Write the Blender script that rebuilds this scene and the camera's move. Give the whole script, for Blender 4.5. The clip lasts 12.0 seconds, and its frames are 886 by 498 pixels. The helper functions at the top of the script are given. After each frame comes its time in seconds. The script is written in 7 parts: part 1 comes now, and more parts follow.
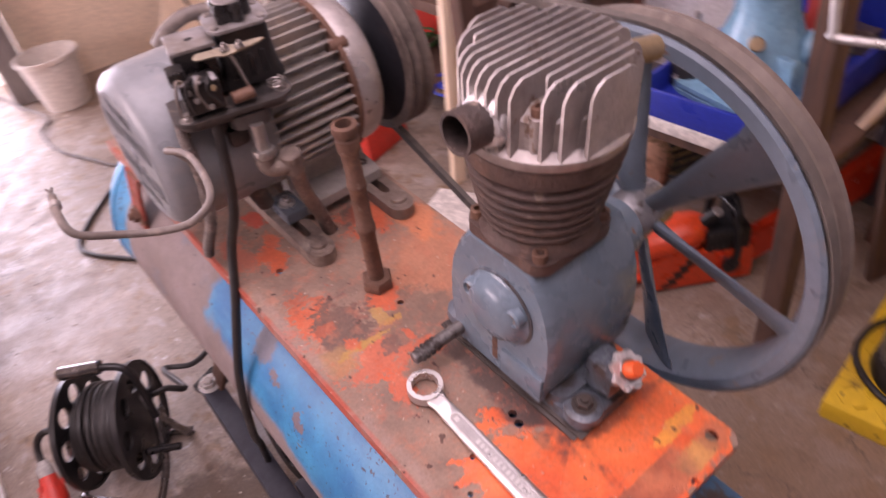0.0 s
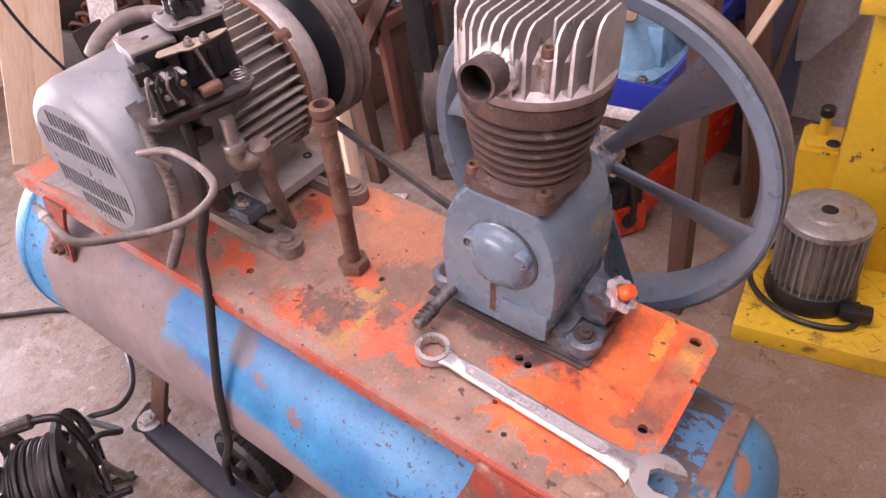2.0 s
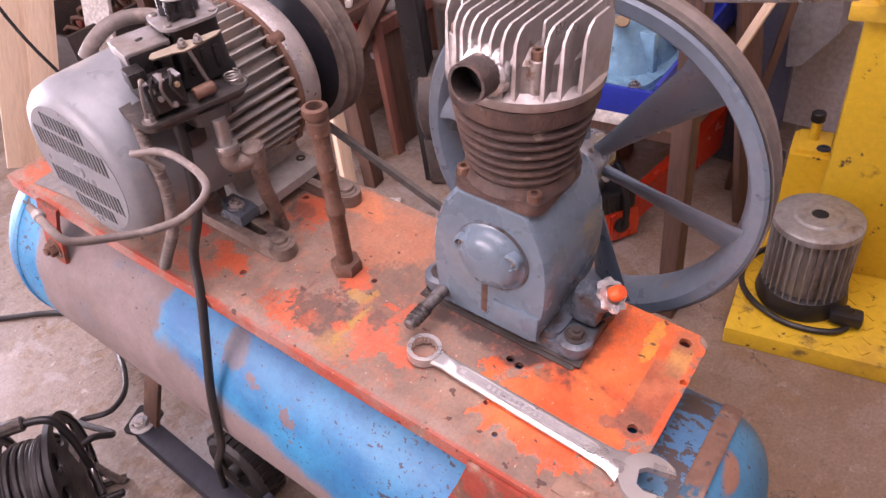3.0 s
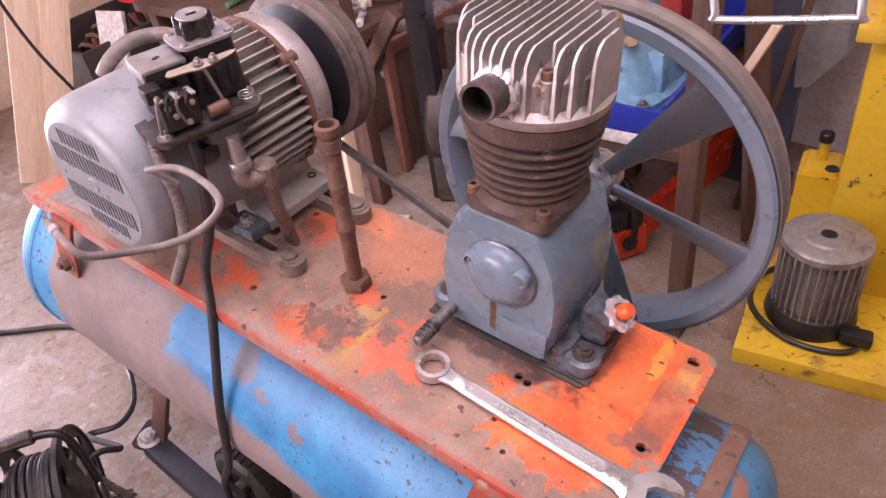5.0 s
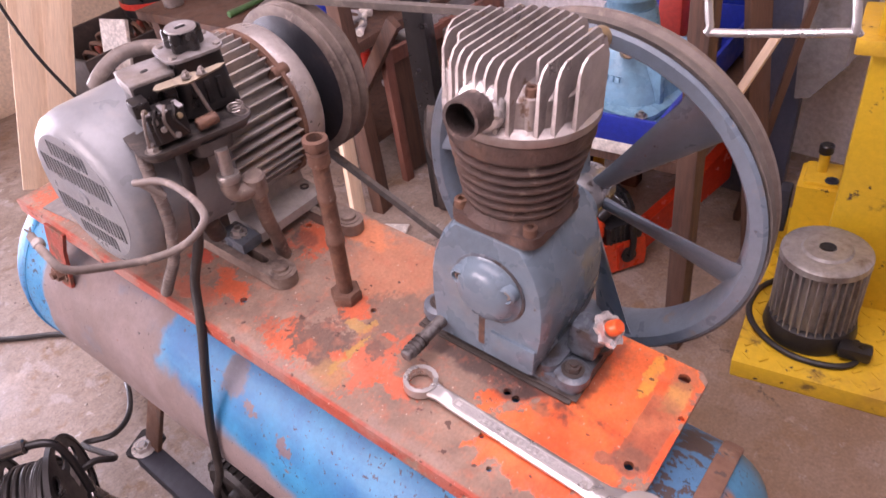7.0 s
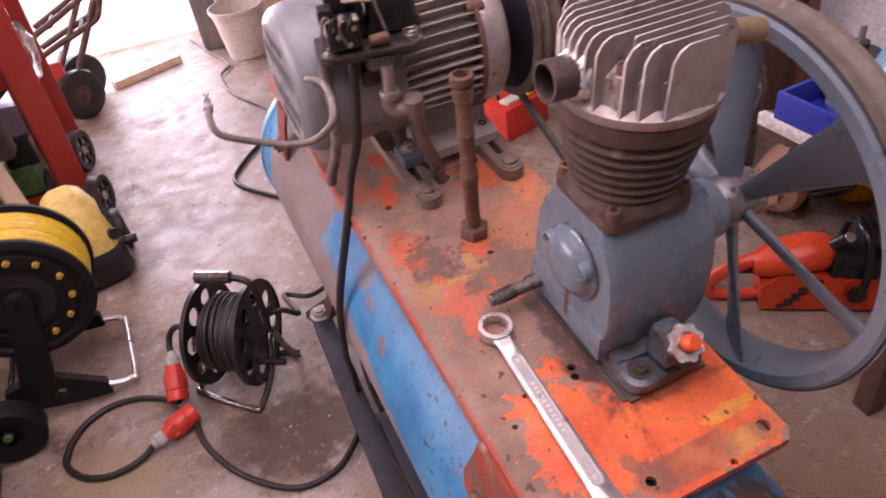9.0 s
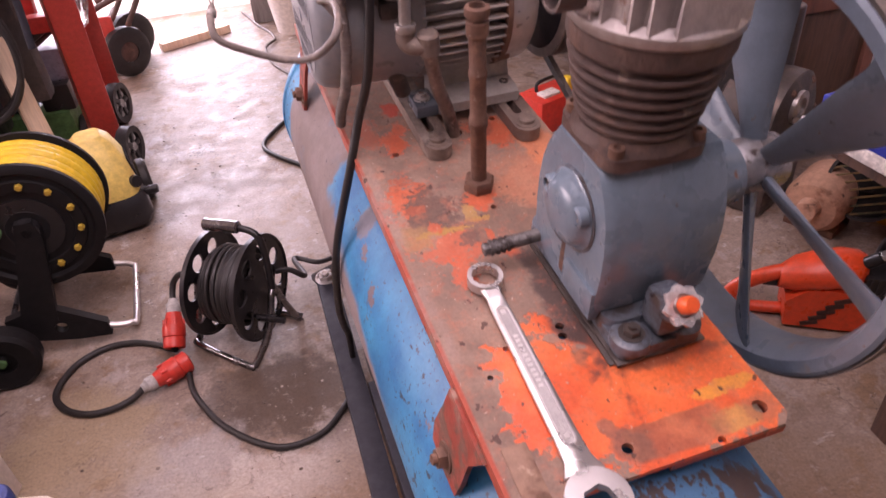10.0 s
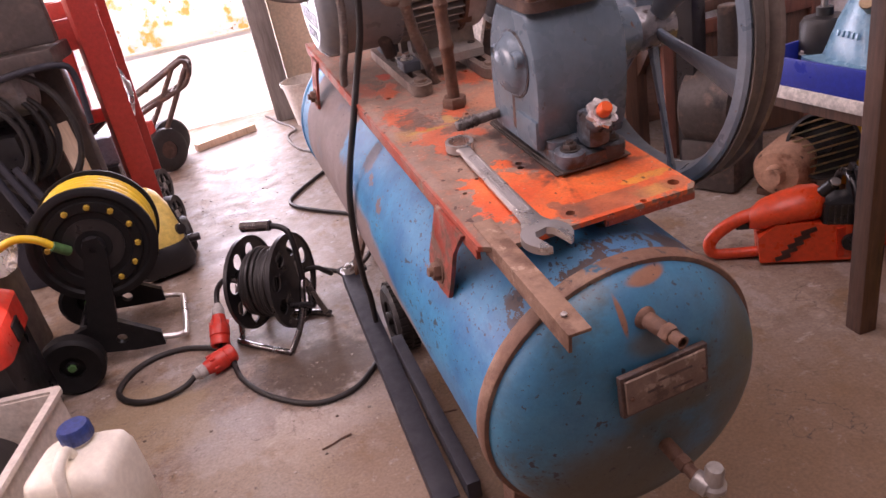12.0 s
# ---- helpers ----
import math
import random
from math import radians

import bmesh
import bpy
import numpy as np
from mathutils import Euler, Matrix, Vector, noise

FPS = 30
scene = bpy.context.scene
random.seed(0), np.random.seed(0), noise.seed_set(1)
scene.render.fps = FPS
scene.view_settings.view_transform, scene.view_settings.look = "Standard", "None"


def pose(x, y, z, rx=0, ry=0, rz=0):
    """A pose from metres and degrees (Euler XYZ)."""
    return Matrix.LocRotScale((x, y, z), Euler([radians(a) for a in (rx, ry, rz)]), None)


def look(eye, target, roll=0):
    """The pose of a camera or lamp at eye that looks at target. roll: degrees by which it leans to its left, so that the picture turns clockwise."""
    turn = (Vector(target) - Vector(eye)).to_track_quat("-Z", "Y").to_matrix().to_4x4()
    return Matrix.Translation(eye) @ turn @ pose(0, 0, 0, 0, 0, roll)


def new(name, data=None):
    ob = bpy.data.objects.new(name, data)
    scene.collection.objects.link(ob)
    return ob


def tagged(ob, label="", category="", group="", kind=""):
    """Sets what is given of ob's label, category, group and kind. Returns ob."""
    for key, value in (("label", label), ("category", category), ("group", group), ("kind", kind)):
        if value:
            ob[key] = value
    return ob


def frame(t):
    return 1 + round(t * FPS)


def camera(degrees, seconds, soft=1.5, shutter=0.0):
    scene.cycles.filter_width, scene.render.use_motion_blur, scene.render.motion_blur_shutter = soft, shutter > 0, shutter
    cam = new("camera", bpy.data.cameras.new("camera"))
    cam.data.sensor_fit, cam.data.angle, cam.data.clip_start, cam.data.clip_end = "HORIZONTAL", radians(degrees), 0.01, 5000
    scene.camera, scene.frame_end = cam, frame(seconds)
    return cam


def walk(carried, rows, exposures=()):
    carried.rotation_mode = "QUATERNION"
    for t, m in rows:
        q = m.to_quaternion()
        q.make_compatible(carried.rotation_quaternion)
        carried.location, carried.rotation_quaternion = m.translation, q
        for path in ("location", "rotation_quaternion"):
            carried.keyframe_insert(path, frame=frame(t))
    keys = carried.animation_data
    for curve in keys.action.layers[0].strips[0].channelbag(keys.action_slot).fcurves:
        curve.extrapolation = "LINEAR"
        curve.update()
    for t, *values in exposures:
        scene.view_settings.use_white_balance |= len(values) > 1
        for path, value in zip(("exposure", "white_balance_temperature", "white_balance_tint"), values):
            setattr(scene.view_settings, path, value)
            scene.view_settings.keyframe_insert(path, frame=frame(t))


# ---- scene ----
cam = camera(64.0, 12.0, soft=1.5, shutter=0.5)
ROWS = [
    (0.0, -0.3392, -0.5155, 1.4648, 50.295, 8.267, -35.178),
    (0.5, -0.4712, -0.4604, 1.4554, 47.862, 8.181, -49.328),
    (1.0, -0.5218, -0.4436, 1.4634, 49.310, 7.620, -50.981),
    (1.5, -0.5250, -0.4469, 1.4642, 49.731, 7.378, -49.861),
    (2.0, -0.5219, -0.4532, 1.4613, 49.641, 7.717, -49.662),
    (2.5, -0.5256, -0.4602, 1.4603, 49.756, 7.646, -49.835),
    (3.0, -0.5259, -0.4627, 1.4601, 50.083, 7.390, -49.897),
    (3.5, -0.5278, -0.4655, 1.4644, 51.035, 7.498, -49.193),
    (5.5, -0.5321, -0.4640, 1.4648, 51.613, 7.368, -49.134),
    (6.0, -0.5304, -0.4605, 1.4621, 51.411, 7.284, -49.008),
    (6.5, -0.5313, -0.4602, 1.4660, 51.752, 6.988, -49.055),
    (7.0, -0.5078, -0.4759, 1.4669, 52.168, 7.465, -48.593),
    (7.2, -0.4765, -0.4784, 1.4729, 52.419, 8.511, -45.295),
    (8.8, -0.3134, -0.6009, 1.4581, 52.399, 8.892, -20.348),
    (9.0, -0.3323, -0.6324, 1.4518, 51.837, 7.455, -20.445),
    (9.5, -0.3590, -0.6346, 1.4160, 51.669, 6.249, -13.938),
    (10.0, -0.2936, -0.6619, 1.3378, 53.367, 4.093, -14.381),
    (10.5, -0.3058, -0.6987, 1.1976, 53.886, 7.036, -18.680),
    (11.0, -0.3267, -0.8375, 1.1075, 59.760, 10.393, -13.400),
    (11.5, -0.3517, -1.0282, 1.1200, 62.544, 9.706, -15.546),
    (12.0, -0.3651, -1.0898, 1.1161, 63.455, 10.465, -15.298),
]
walk(cam, [(t, pose(*p)) for t, *p in ROWS], [(0.0, 0.03, 7000, 46), (0.6, 0.43, 6750, 41), (7.2, 0.43, 6750, 41), (9.0, -0.06, 7000, 47), (10.6, 0.08, 7050, 45), (12.0, -0.06, 7050, 42)])

# ---- world and lights ----
world = bpy.data.worlds.new("world")
scene.world = world
world.use_nodes = True
wn = world.node_tree
sky = wn.nodes.new("ShaderNodeTexSky")
sky.sky_type, sky.sun_disc = "NISHITA", False
sky.sun_elevation, sky.sun_rotation = radians(55), radians(80)
wn.links.new(sky.outputs[0], wn.nodes["Background"].inputs[0])
wn.nodes["Background"].inputs[1].default_value = 0.15


def sun(strength, elevation, azimuth, angle):
    data = bpy.data.lights.new("sun", "SUN")
    data.energy, data.angle, data.color = strength, radians(angle), (1.0, 0.95, 0.88)
    ob = new("sun", data)
    ob.matrix_world = pose(0, 0, 8, 90 - elevation, 0, azimuth)
    return ob


def area(name, eye, target, w, h, power, colour):
    data = bpy.data.lights.new(name, "AREA")
    data.shape, data.size, data.size_y, data.energy, data.color = "RECTANGLE", w, h, power, colour
    ob = new(name, data)
    ob.matrix_world = look(eye, target)
    return ob


sun(5.0, 55, 102, 0.6)
DOOR_LIGHT, WEST_FILL, ROOF_FILL = 114, 100, 62
area("door_daylight", (-1.2, 3.95, 1.15), (-1.2, 0.0, 0.6), 1.5, 2.0, DOOR_LIGHT, (0.80, 0.91, 1.0))
# added fill lamp, set in an assumed, unseen opening of the west wall
area("west_fill", (-3.55, 1.5, 1.75), (0.0, 1.5, 0.6), 2.3, 1.1, WEST_FILL, (1.0, 0.95, 0.90))
# added overhead fill lamp, in an assumed, unseen roof opening
area("roof_fill", (-0.45, -0.1, 2.72), (-0.45, -0.1, 0.0), 1.7, 2.3, ROOF_FILL, (1.0, 0.97, 0.94))


# ---- materials ----
def nodes_of(m):
    m.use_nodes = True
    return m.node_tree, m.node_tree.nodes, m.node_tree.links


def ramp(nt, lo, hi, source):
    r = nt.nodes.new("ShaderNodeMapRange")
    r.interpolation_type = "SMOOTHSTEP"
    r.inputs["From Min"].default_value, r.inputs["From Max"].default_value = lo, hi
    nt.links.new(source, r.inputs["Value"])
    return r.outputs["Result"]


def noise_tex(nt, coord, scale, detail=5, rough=0.6, stretch=(1, 1, 1)):
    n = nt.nodes.new("ShaderNodeTexNoise")
    n.inputs["Scale"].default_value, n.inputs["Detail"].default_value, n.inputs["Roughness"].default_value = scale, detail, rough
    if stretch != (1, 1, 1):
        mp = nt.nodes.new("ShaderNodeMapping")
        mp.inputs["Scale"].default_value = stretch
        nt.links.new(coord, mp.inputs["Vector"])
        coord = mp.outputs["Vector"]
    nt.links.new(coord, n.inputs["Vector"])
    return n.outputs["Fac"]


def mixed(nt, fac, a, b):
    m = nt.nodes.new("ShaderNodeMix")
    m.data_type = "RGBA"
    for value, socket in ((fac, m.inputs[0]), (a, m.inputs[6]), (b, m.inputs[7])):
        if isinstance(value, bpy.types.NodeSocket):
            nt.links.new(value, socket)
        else:
            socket.default_value = (*value, 1) if isinstance(value, tuple) else value
    return m.outputs[2]


def calc(nt, op, a, b):
    m = nt.nodes.new("ShaderNodeMath")
    m.operation = op
    for value, socket in ((a, m.inputs[0]), (b, m.inputs[1])):
        if isinstance(value, bpy.types.NodeSocket):
            nt.links.new(value, socket)
        else:
            socket.default_value = value
    return m.outputs[0]


def surface(name, base, layers=(), rough=0.6, metal=0.0, grain=0.18, grain_scale=60, bump=0.15, bump_scale=120, rough_spread=0.15, stretch=(1, 1, 1), transmit=0.0):
    """A worn surface. layers: (colour, noise scale, lower and upper threshold[, roughness]) laid over the base where the noise is high."""
    m = bpy.data.materials.new(name)
    nt, nodes, links = nodes_of(m)
    bsdf = nodes["Principled BSDF"]
    coord = nodes.new("ShaderNodeTexCoord").outputs["Object"]
    colour = base
    rough_now = rough
    for colour2, scale, lo, hi, *extra in layers:
        f = ramp(nt, lo, hi, noise_tex(nt, coord, scale, 7, 0.65, stretch))
        colour = mixed(nt, f, colour, colour2)
        if extra:
            mm = nodes.new("ShaderNodeMix")
            links.new(f, mm.inputs[0])
            if isinstance(rough_now, bpy.types.NodeSocket):
                links.new(rough_now, mm.inputs[2])
            else:
                mm.inputs[2].default_value = rough_now
            mm.inputs[3].default_value = extra[0]
            rough_now = mm.outputs[0]
    fine = noise_tex(nt, coord, grain_scale, 4, 0.7, stretch)
    dark = tuple(c * (1 - grain * 1.6) for c in base)
    if not layers:
        colour = mixed(nt, ramp(nt, 0.35, 0.7, fine), dark, tuple(min(1, c * (1 + grain)) for c in base))
    else:
        hsv = nodes.new("ShaderNodeHueSaturation")
        v = nodes.new("ShaderNodeMapRange")
        v.inputs["From Min"].default_value, v.inputs["From Max"].default_value = 0.3, 0.7
        v.inputs["To Min"].default_value, v.inputs["To Max"].default_value = 1 - grain, 1 + grain
        links.new(fine, v.inputs["Value"])
        links.new(v.outputs[0], hsv.inputs["Value"])
        links.new(colour, hsv.inputs["Color"])
        colour = hsv.outputs[0]
    links.new(colour, bsdf.inputs["Base Color"])
    broad = noise_tex(nt, coord, grain_scale * 0.3, 3, 0.6)
    spread = nodes.new("ShaderNodeMapRange")
    spread.inputs["From Min"].default_value, spread.inputs["From Max"].default_value = 0.3, 0.7
    spread.inputs["To Min"].default_value, spread.inputs["To Max"].default_value = -rough_spread, rough_spread
    links.new(broad, spread.inputs["Value"])
    total = calc(nt, "ADD", rough_now, spread.outputs[0])
    total.node.use_clamp = True
    links.new(total, bsdf.inputs["Roughness"])
    bsdf.inputs["Metallic"].default_value = metal
    if transmit:
        bsdf.inputs["Transmission Weight"].default_value = transmit
    if bump:
        b = nodes.new("ShaderNodeBump")
        b.inputs["Strength"].default_value, b.inputs["Distance"].default_value = bump, 0.004
        links.new(noise_tex(nt, coord, bump_scale, 5, 0.6, stretch), b.inputs["Height"])
        links.new(b.outputs[0], bsdf.inputs["Normal"])
    return m


def grained(nt, colour, coord, scale, amount, detail=6):
    """Varies a colour's brightness by fine noise."""
    hsv = nt.nodes.new("ShaderNodeHueSaturation")
    v = nt.nodes.new("ShaderNodeMapRange")
    v.inputs["From Min"].default_value, v.inputs["From Max"].default_value = 0.3, 0.7
    v.inputs["To Min"].default_value, v.inputs["To Max"].default_value = 1 - amount, 1 + amount
    nt.links.new(noise_tex(nt, coord, scale, detail, 0.75), v.inputs["Value"])
    nt.links.new(v.outputs[0], hsv.inputs["Value"])
    nt.links.new(colour, hsv.inputs["Color"])
    return hsv.outputs[0]


def stained_concrete():
    m = surface("concrete", (0.276, 0.212, 0.172), [((0.200, 0.140, 0.102), 1.7, 0.46, 0.62), ((0.357, 0.281, 0.234), 3.5, 0.52, 0.68), ((0.141, 0.090, 0.061), 4.3, 0.58, 0.66), ((0.224, 0.144, 0.090), 8, 0.54, 0.64), ((0.415, 0.346, 0.302), 15, 0.63, 0.68), ((0.095, 0.063, 0.048), 26, 0.655, 0.70), ((0.515, 0.433, 0.382), 55, 0.69, 0.72), ((0.075, 0.052, 0.040), 80, 0.68, 0.71)], rough=0.52, grain=0.2, grain_scale=38, bump=0.5, bump_scale=30)
    nt, nodes, links = nodes_of(m)
    bsdf = nodes["Principled BSDF"]
    col = bsdf.inputs["Base Color"].links[0].from_socket
    coord = nodes.new("ShaderNodeTexCoord").outputs["Object"]
    wobble = calc(nt, "MULTIPLY", calc(nt, "SUBTRACT", noise_tex(nt, coord, 7, 6, 0.65), 0.5), 0.45)
    # trodden-in grease, worn bare patches and scraped pale marks
    col = mixed(nt, calc(nt, "MULTIPLY", ramp(nt, 0.545, 0.60, noise_tex(nt, coord, 4.6, 8, 0.68)), 0.42), col, (0.150, 0.100, 0.070))
    col = mixed(nt, calc(nt, "MULTIPLY", ramp(nt, 0.55, 0.60, noise_tex(nt, coord, 5.7, 8, 0.70, (1.3, 0.8, 1))), 0.45), col, (0.395, 0.345, 0.325))
    col = mixed(nt, calc(nt, "MULTIPLY", ramp(nt, 0.635, 0.655, noise_tex(nt, coord, 13, 7, 0.7, (0.7, 1.3, 1))), 0.65), col, (0.52, 0.475, 0.445))
    for x, y, r, amount, tone in FLOOR_PATCHES:
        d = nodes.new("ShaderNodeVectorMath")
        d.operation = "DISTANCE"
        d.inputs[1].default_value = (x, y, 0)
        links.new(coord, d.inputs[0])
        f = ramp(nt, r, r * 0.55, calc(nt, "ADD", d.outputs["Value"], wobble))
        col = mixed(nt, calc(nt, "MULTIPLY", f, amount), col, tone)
    col = mixed(nt, calc(nt, "MULTIPLY", ramp(nt, 0.57, 0.66, noise_tex(nt, coord, 24, 8, 0.8)), 0.55), col, (0.36, 0.315, 0.285))
    col = mixed(nt, calc(nt, "MULTIPLY", ramp(nt, 0.58, 0.66, noise_tex(nt, coord, 33, 8, 0.8)), 0.6), col, (0.105, 0.074, 0.055))
    ridge = calc(nt, "ABSOLUTE", calc(nt, "SUBTRACT", noise_tex(nt, coord, 1.7, 7, 0.6), 0.5), 0.0)
    crack = calc(nt, "MULTIPLY", ramp(nt, 0.0032, 0.0010, ridge), ramp(nt, 0.50, 0.58, noise_tex(nt, coord, 2.3, 3, 0.5)))
    col = mixed(nt, calc(nt, "MULTIPLY", crack, 0.75), col, (0.07, 0.052, 0.042))
    col = grained(nt, col, coord, 130, 0.28)
    links.new(col, bsdf.inputs["Base Color"])
    return m


# oil stains, pale scuffs and broad brown areas on the floor: place, radius, strength, colour
FLOOR_PATCHES = [(0.27, 0.57, 0.21, 0.9, (0.080, 0.054, 0.038)), (0.12, 0.64, 0.13, 0.75, (0.09, 0.062, 0.046)), (-0.02, 0.85, 0.12, 0.7, (0.11, 0.078, 0.056)), (0.33, 0.36, 0.10, 0.5, (0.40, 0.37, 0.36)), (-0.02, 0.42, 0.16, 0.55, (0.40, 0.37, 0.36)), (0.16, 0.12, 0.18, 0.45, (0.33, 0.30, 0.29)), (-0.30, 0.62, 0.20, 0.6, (0.27, 0.19, 0.115)), (0.48, 0.75, 0.10, 0.6, (0.42, 0.40, 0.40)), (-0.45, 0.28, 0.25, 0.6, (0.24, 0.165, 0.10)), (0.05, 1.62, 0.3, 0.4, (0.36, 0.32, 0.31)), (0.20, 0.34, 0.14, 0.5, (0.56, 0.51, 0.47)), (0.13, 1.30, 0.20, 0.45, (0.24, 0.18, 0.14)), (0.36, 0.06, 0.12, 0.5, (0.55, 0.50, 0.46)), (-0.25, 0.55, 0.22, 0.5, (0.36, 0.27, 0.17)), (1.75, -0.3, 1.0, 0.25, (0.20, 0.125, 0.075)), (0.70, -0.1, 0.75, 0.85, (0.215, 0.134, 0.079)), (0.9, -1.3, 0.9, 0.25, (0.24, 0.165, 0.11)), (-0.35, -0.3, 0.55, 0.4, (0.25, 0.18, 0.125)), (0.0, 0.15, 0.3, 0.4, (0.33, 0.25, 0.17)), (1.38, -0.42, 0.55, 0.55, (0.215, 0.130, 0.075))]
m_concrete = stained_concrete()
m_plaster = surface("plaster", (0.80, 0.79, 0.82), [((0.68, 0.66, 0.69), 2.0, 0.5, 0.75)], rough=0.85, bump=0.2, bump_scale=40)
# grey for the unseen walls, so less light bounces onto the tank end
m_low_bounce_plaster = surface("low-bounce grey plaster", (0.36, 0.33, 0.325), [((0.26, 0.23, 0.215), 2.0, 0.5, 0.75)], rough=0.85, bump=0.2, bump_scale=40)
m_beige_wall = surface("beige wall", (0.76, 0.60, 0.45), [((0.62, 0.46, 0.32), 2.2, 0.5, 0.75)], rough=0.85, bump=0.2, bump_scale=40)
m_ceiling = surface("ceiling boards", (0.40, 0.35, 0.31), [((0.3, 0.25, 0.22), 3, 0.5, 0.7)], rough=0.85)
m_pump = surface("blue-grey machine paint", (0.128, 0.178, 0.222), [((0.19, 0.225, 0.25), 5, 0.5, 0.75), ((0.24, 0.20, 0.17), 9, 0.62, 0.80, 0.6), ((0.06, 0.05, 0.048), 34, 0.665, 0.70, 0.6), ((0.19, 0.085, 0.05), 21, 0.69, 0.73, 0.75)], rough=0.28, grain=0.12, bump=0.24, bump_scale=38)
m_grimy = surface("oily blue-grey paint", (0.105, 0.125, 0.15), [((0.045, 0.036, 0.033), 16, 0.46, 0.60, 0.3), ((0.15, 0.07, 0.045), 24, 0.60, 0.68, 0.7)], rough=0.35, grain=0.12, bump=0.35, bump_scale=60)
m_red_rust = surface("flaked red paint", (0.30, 0.050, 0.028), [((0.16, 0.075, 0.05), 24, 0.48, 0.60, 0.8), ((0.36, 0.25, 0.19), 11, 0.56, 0.72, 0.85)], rough=0.55, bump=0.35, bump_scale=90)
m_iron = surface("rusty cast iron", (0.100, 0.066, 0.056), [((0.165, 0.098, 0.073), 18, 0.52, 0.7), ((0.050, 0.040, 0.038), 8, 0.48, 0.70, 0.5), ((0.24, 0.18, 0.15), 34, 0.62, 0.70, 0.7)], rough=0.58, metal=0.3, grain=0.25, bump=0.6, bump_scale=170)
m_alu = surface("dull cast aluminium", (0.44, 0.405, 0.39), [((0.30, 0.255, 0.235), 9, 0.46, 0.70), ((0.24, 0.165, 0.125), 28, 0.62, 0.72, 0.7)], rough=0.38, metal=0.6, grain=0.12, bump=0.35, bump_scale=240)
m_flywheel = surface("grey-blue wheel paint", (0.122, 0.160, 0.200), [((0.185, 0.205, 0.225), 4, 0.5, 0.8), ((0.21, 0.16, 0.13), 12, 0.58, 0.72, 0.65), ((0.16, 0.09, 0.06), 30, 0.665, 0.70, 0.8), ((0.05, 0.043, 0.042), 52, 0.68, 0.71, 0.6)], rough=0.36, grain=0.1, bump=0.22, bump_scale=60)
m_motor = surface("grey motor paint", (0.20, 0.212, 0.228), [((0.33, 0.29, 0.26), 5, 0.5, 0.75, 0.6), ((0.10, 0.085, 0.08), 40, 0.68, 0.73, 0.7)], rough=0.36, grain=0.08, bump=0.15)
m_fin = surface("dusty grey fins", (0.31, 0.285, 0.265), [((0.42, 0.35, 0.30), 14, 0.5, 0.7)], rough=0.6, metal=0.2, grain=0.15, bump=0.25)
m_black = surface("black plastic", (0.012, 0.011, 0.012), [((0.045, 0.038, 0.035), 9, 0.64, 0.85)], rough=0.36, grain=0.2, bump=0.08)
m_rubber = surface("black rubber", (0.018, 0.0155, 0.015), [((0.06, 0.048, 0.04), 12, 0.56, 0.8)], rough=0.5, grain=0.2, bump=0.15)
m_cable = surface("grey cable sheath", (0.15, 0.122, 0.108), [((0.22, 0.175, 0.15), 30, 0.5, 0.7)], rough=0.6, bump=0.1)
m_rust = surface("rusty steel", (0.15, 0.08, 0.055), [((0.25, 0.135, 0.085), 22, 0.5, 0.7), ((0.07, 0.05, 0.045), 12, 0.56, 0.72, 0.5), ((0.30, 0.24, 0.20), 40, 0.64, 0.72, 0.5)], rough=0.68, metal=0.3, bump=0.5, bump_scale=190)
m_steel = surface("worn steel", (0.36, 0.33, 0.31), [((0.2, 0.15, 0.12), 16, 0.58, 0.75, 0.65)], rough=0.38, metal=0.85, bump=0.12)
m_chrome = surface("chromed steel", (0.59, 0.57, 0.555), [((0.42, 0.37, 0.34), 20, 0.60, 0.8, 0.5)], rough=0.33, metal=0.85, grain=0.04, bump=0.04)
m_satin = surface("satin chrome", (0.42, 0.40, 0.39), [((0.42, 0.37, 0.34), 30, 0.55, 0.72)], rough=0.45, metal=0.8, grain=0.1, bump=0.3, bump_scale=260)
m_foil = surface("crumpled foil", (0.78, 0.76, 0.75), rough=0.33, metal=0.6, bump=0.7, bump_scale=90)
m_orange_plug = surface("orange plastic", (0.85, 0.12, 0.025), rough=0.4, bump=0.05, grain=0.05)
m_red = surface("red plastic", (0.62, 0.045, 0.025), rough=0.4, bump=0.06, grain=0.08)
m_red_paint = surface("red paint", (0.45, 0.045, 0.03), [((0.25, 0.06, 0.05), 9, 0.6, 0.8)], rough=0.45, bump=0.1)
m_saw = surface("orange-red saw plastic", (0.62, 0.06, 0.015), [((0.30, 0.05, 0.025), 8, 0.58, 0.8)], rough=0.35, bump=0.06)
m_yellow = surface("yellow machine paint", (0.68, 0.42, 0.018), [((0.50, 0.29, 0.03), 5, 0.5, 0.75), ((0.20, 0.12, 0.03), 9, 0.60, 0.72, 0.7), ((0.10, 0.06, 0.03), 26, 0.63, 0.68, 0.8)], rough=0.5, grain=0.08, bump=0.12)
m_dirty_alu = surface("dirty aluminium", (0.33, 0.31, 0.29), [((0.20, 0.15, 0.12), 12, 0.50, 0.68, 0.65), ((0.09, 0.07, 0.06), 7, 0.58, 0.72, 0.6)], rough=0.45, metal=0.5, grain=0.2, bump=0.3, stretch=(1, 1, 0.3))
m_hub = surface("worn hub metal", (0.30, 0.30, 0.31), [((0.14, 0.16, 0.18), 14, 0.48, 0.6), ((0.08, 0.06, 0.055), 24, 0.6, 0.7)], rough=0.32, metal=0.7, bump=0.2)
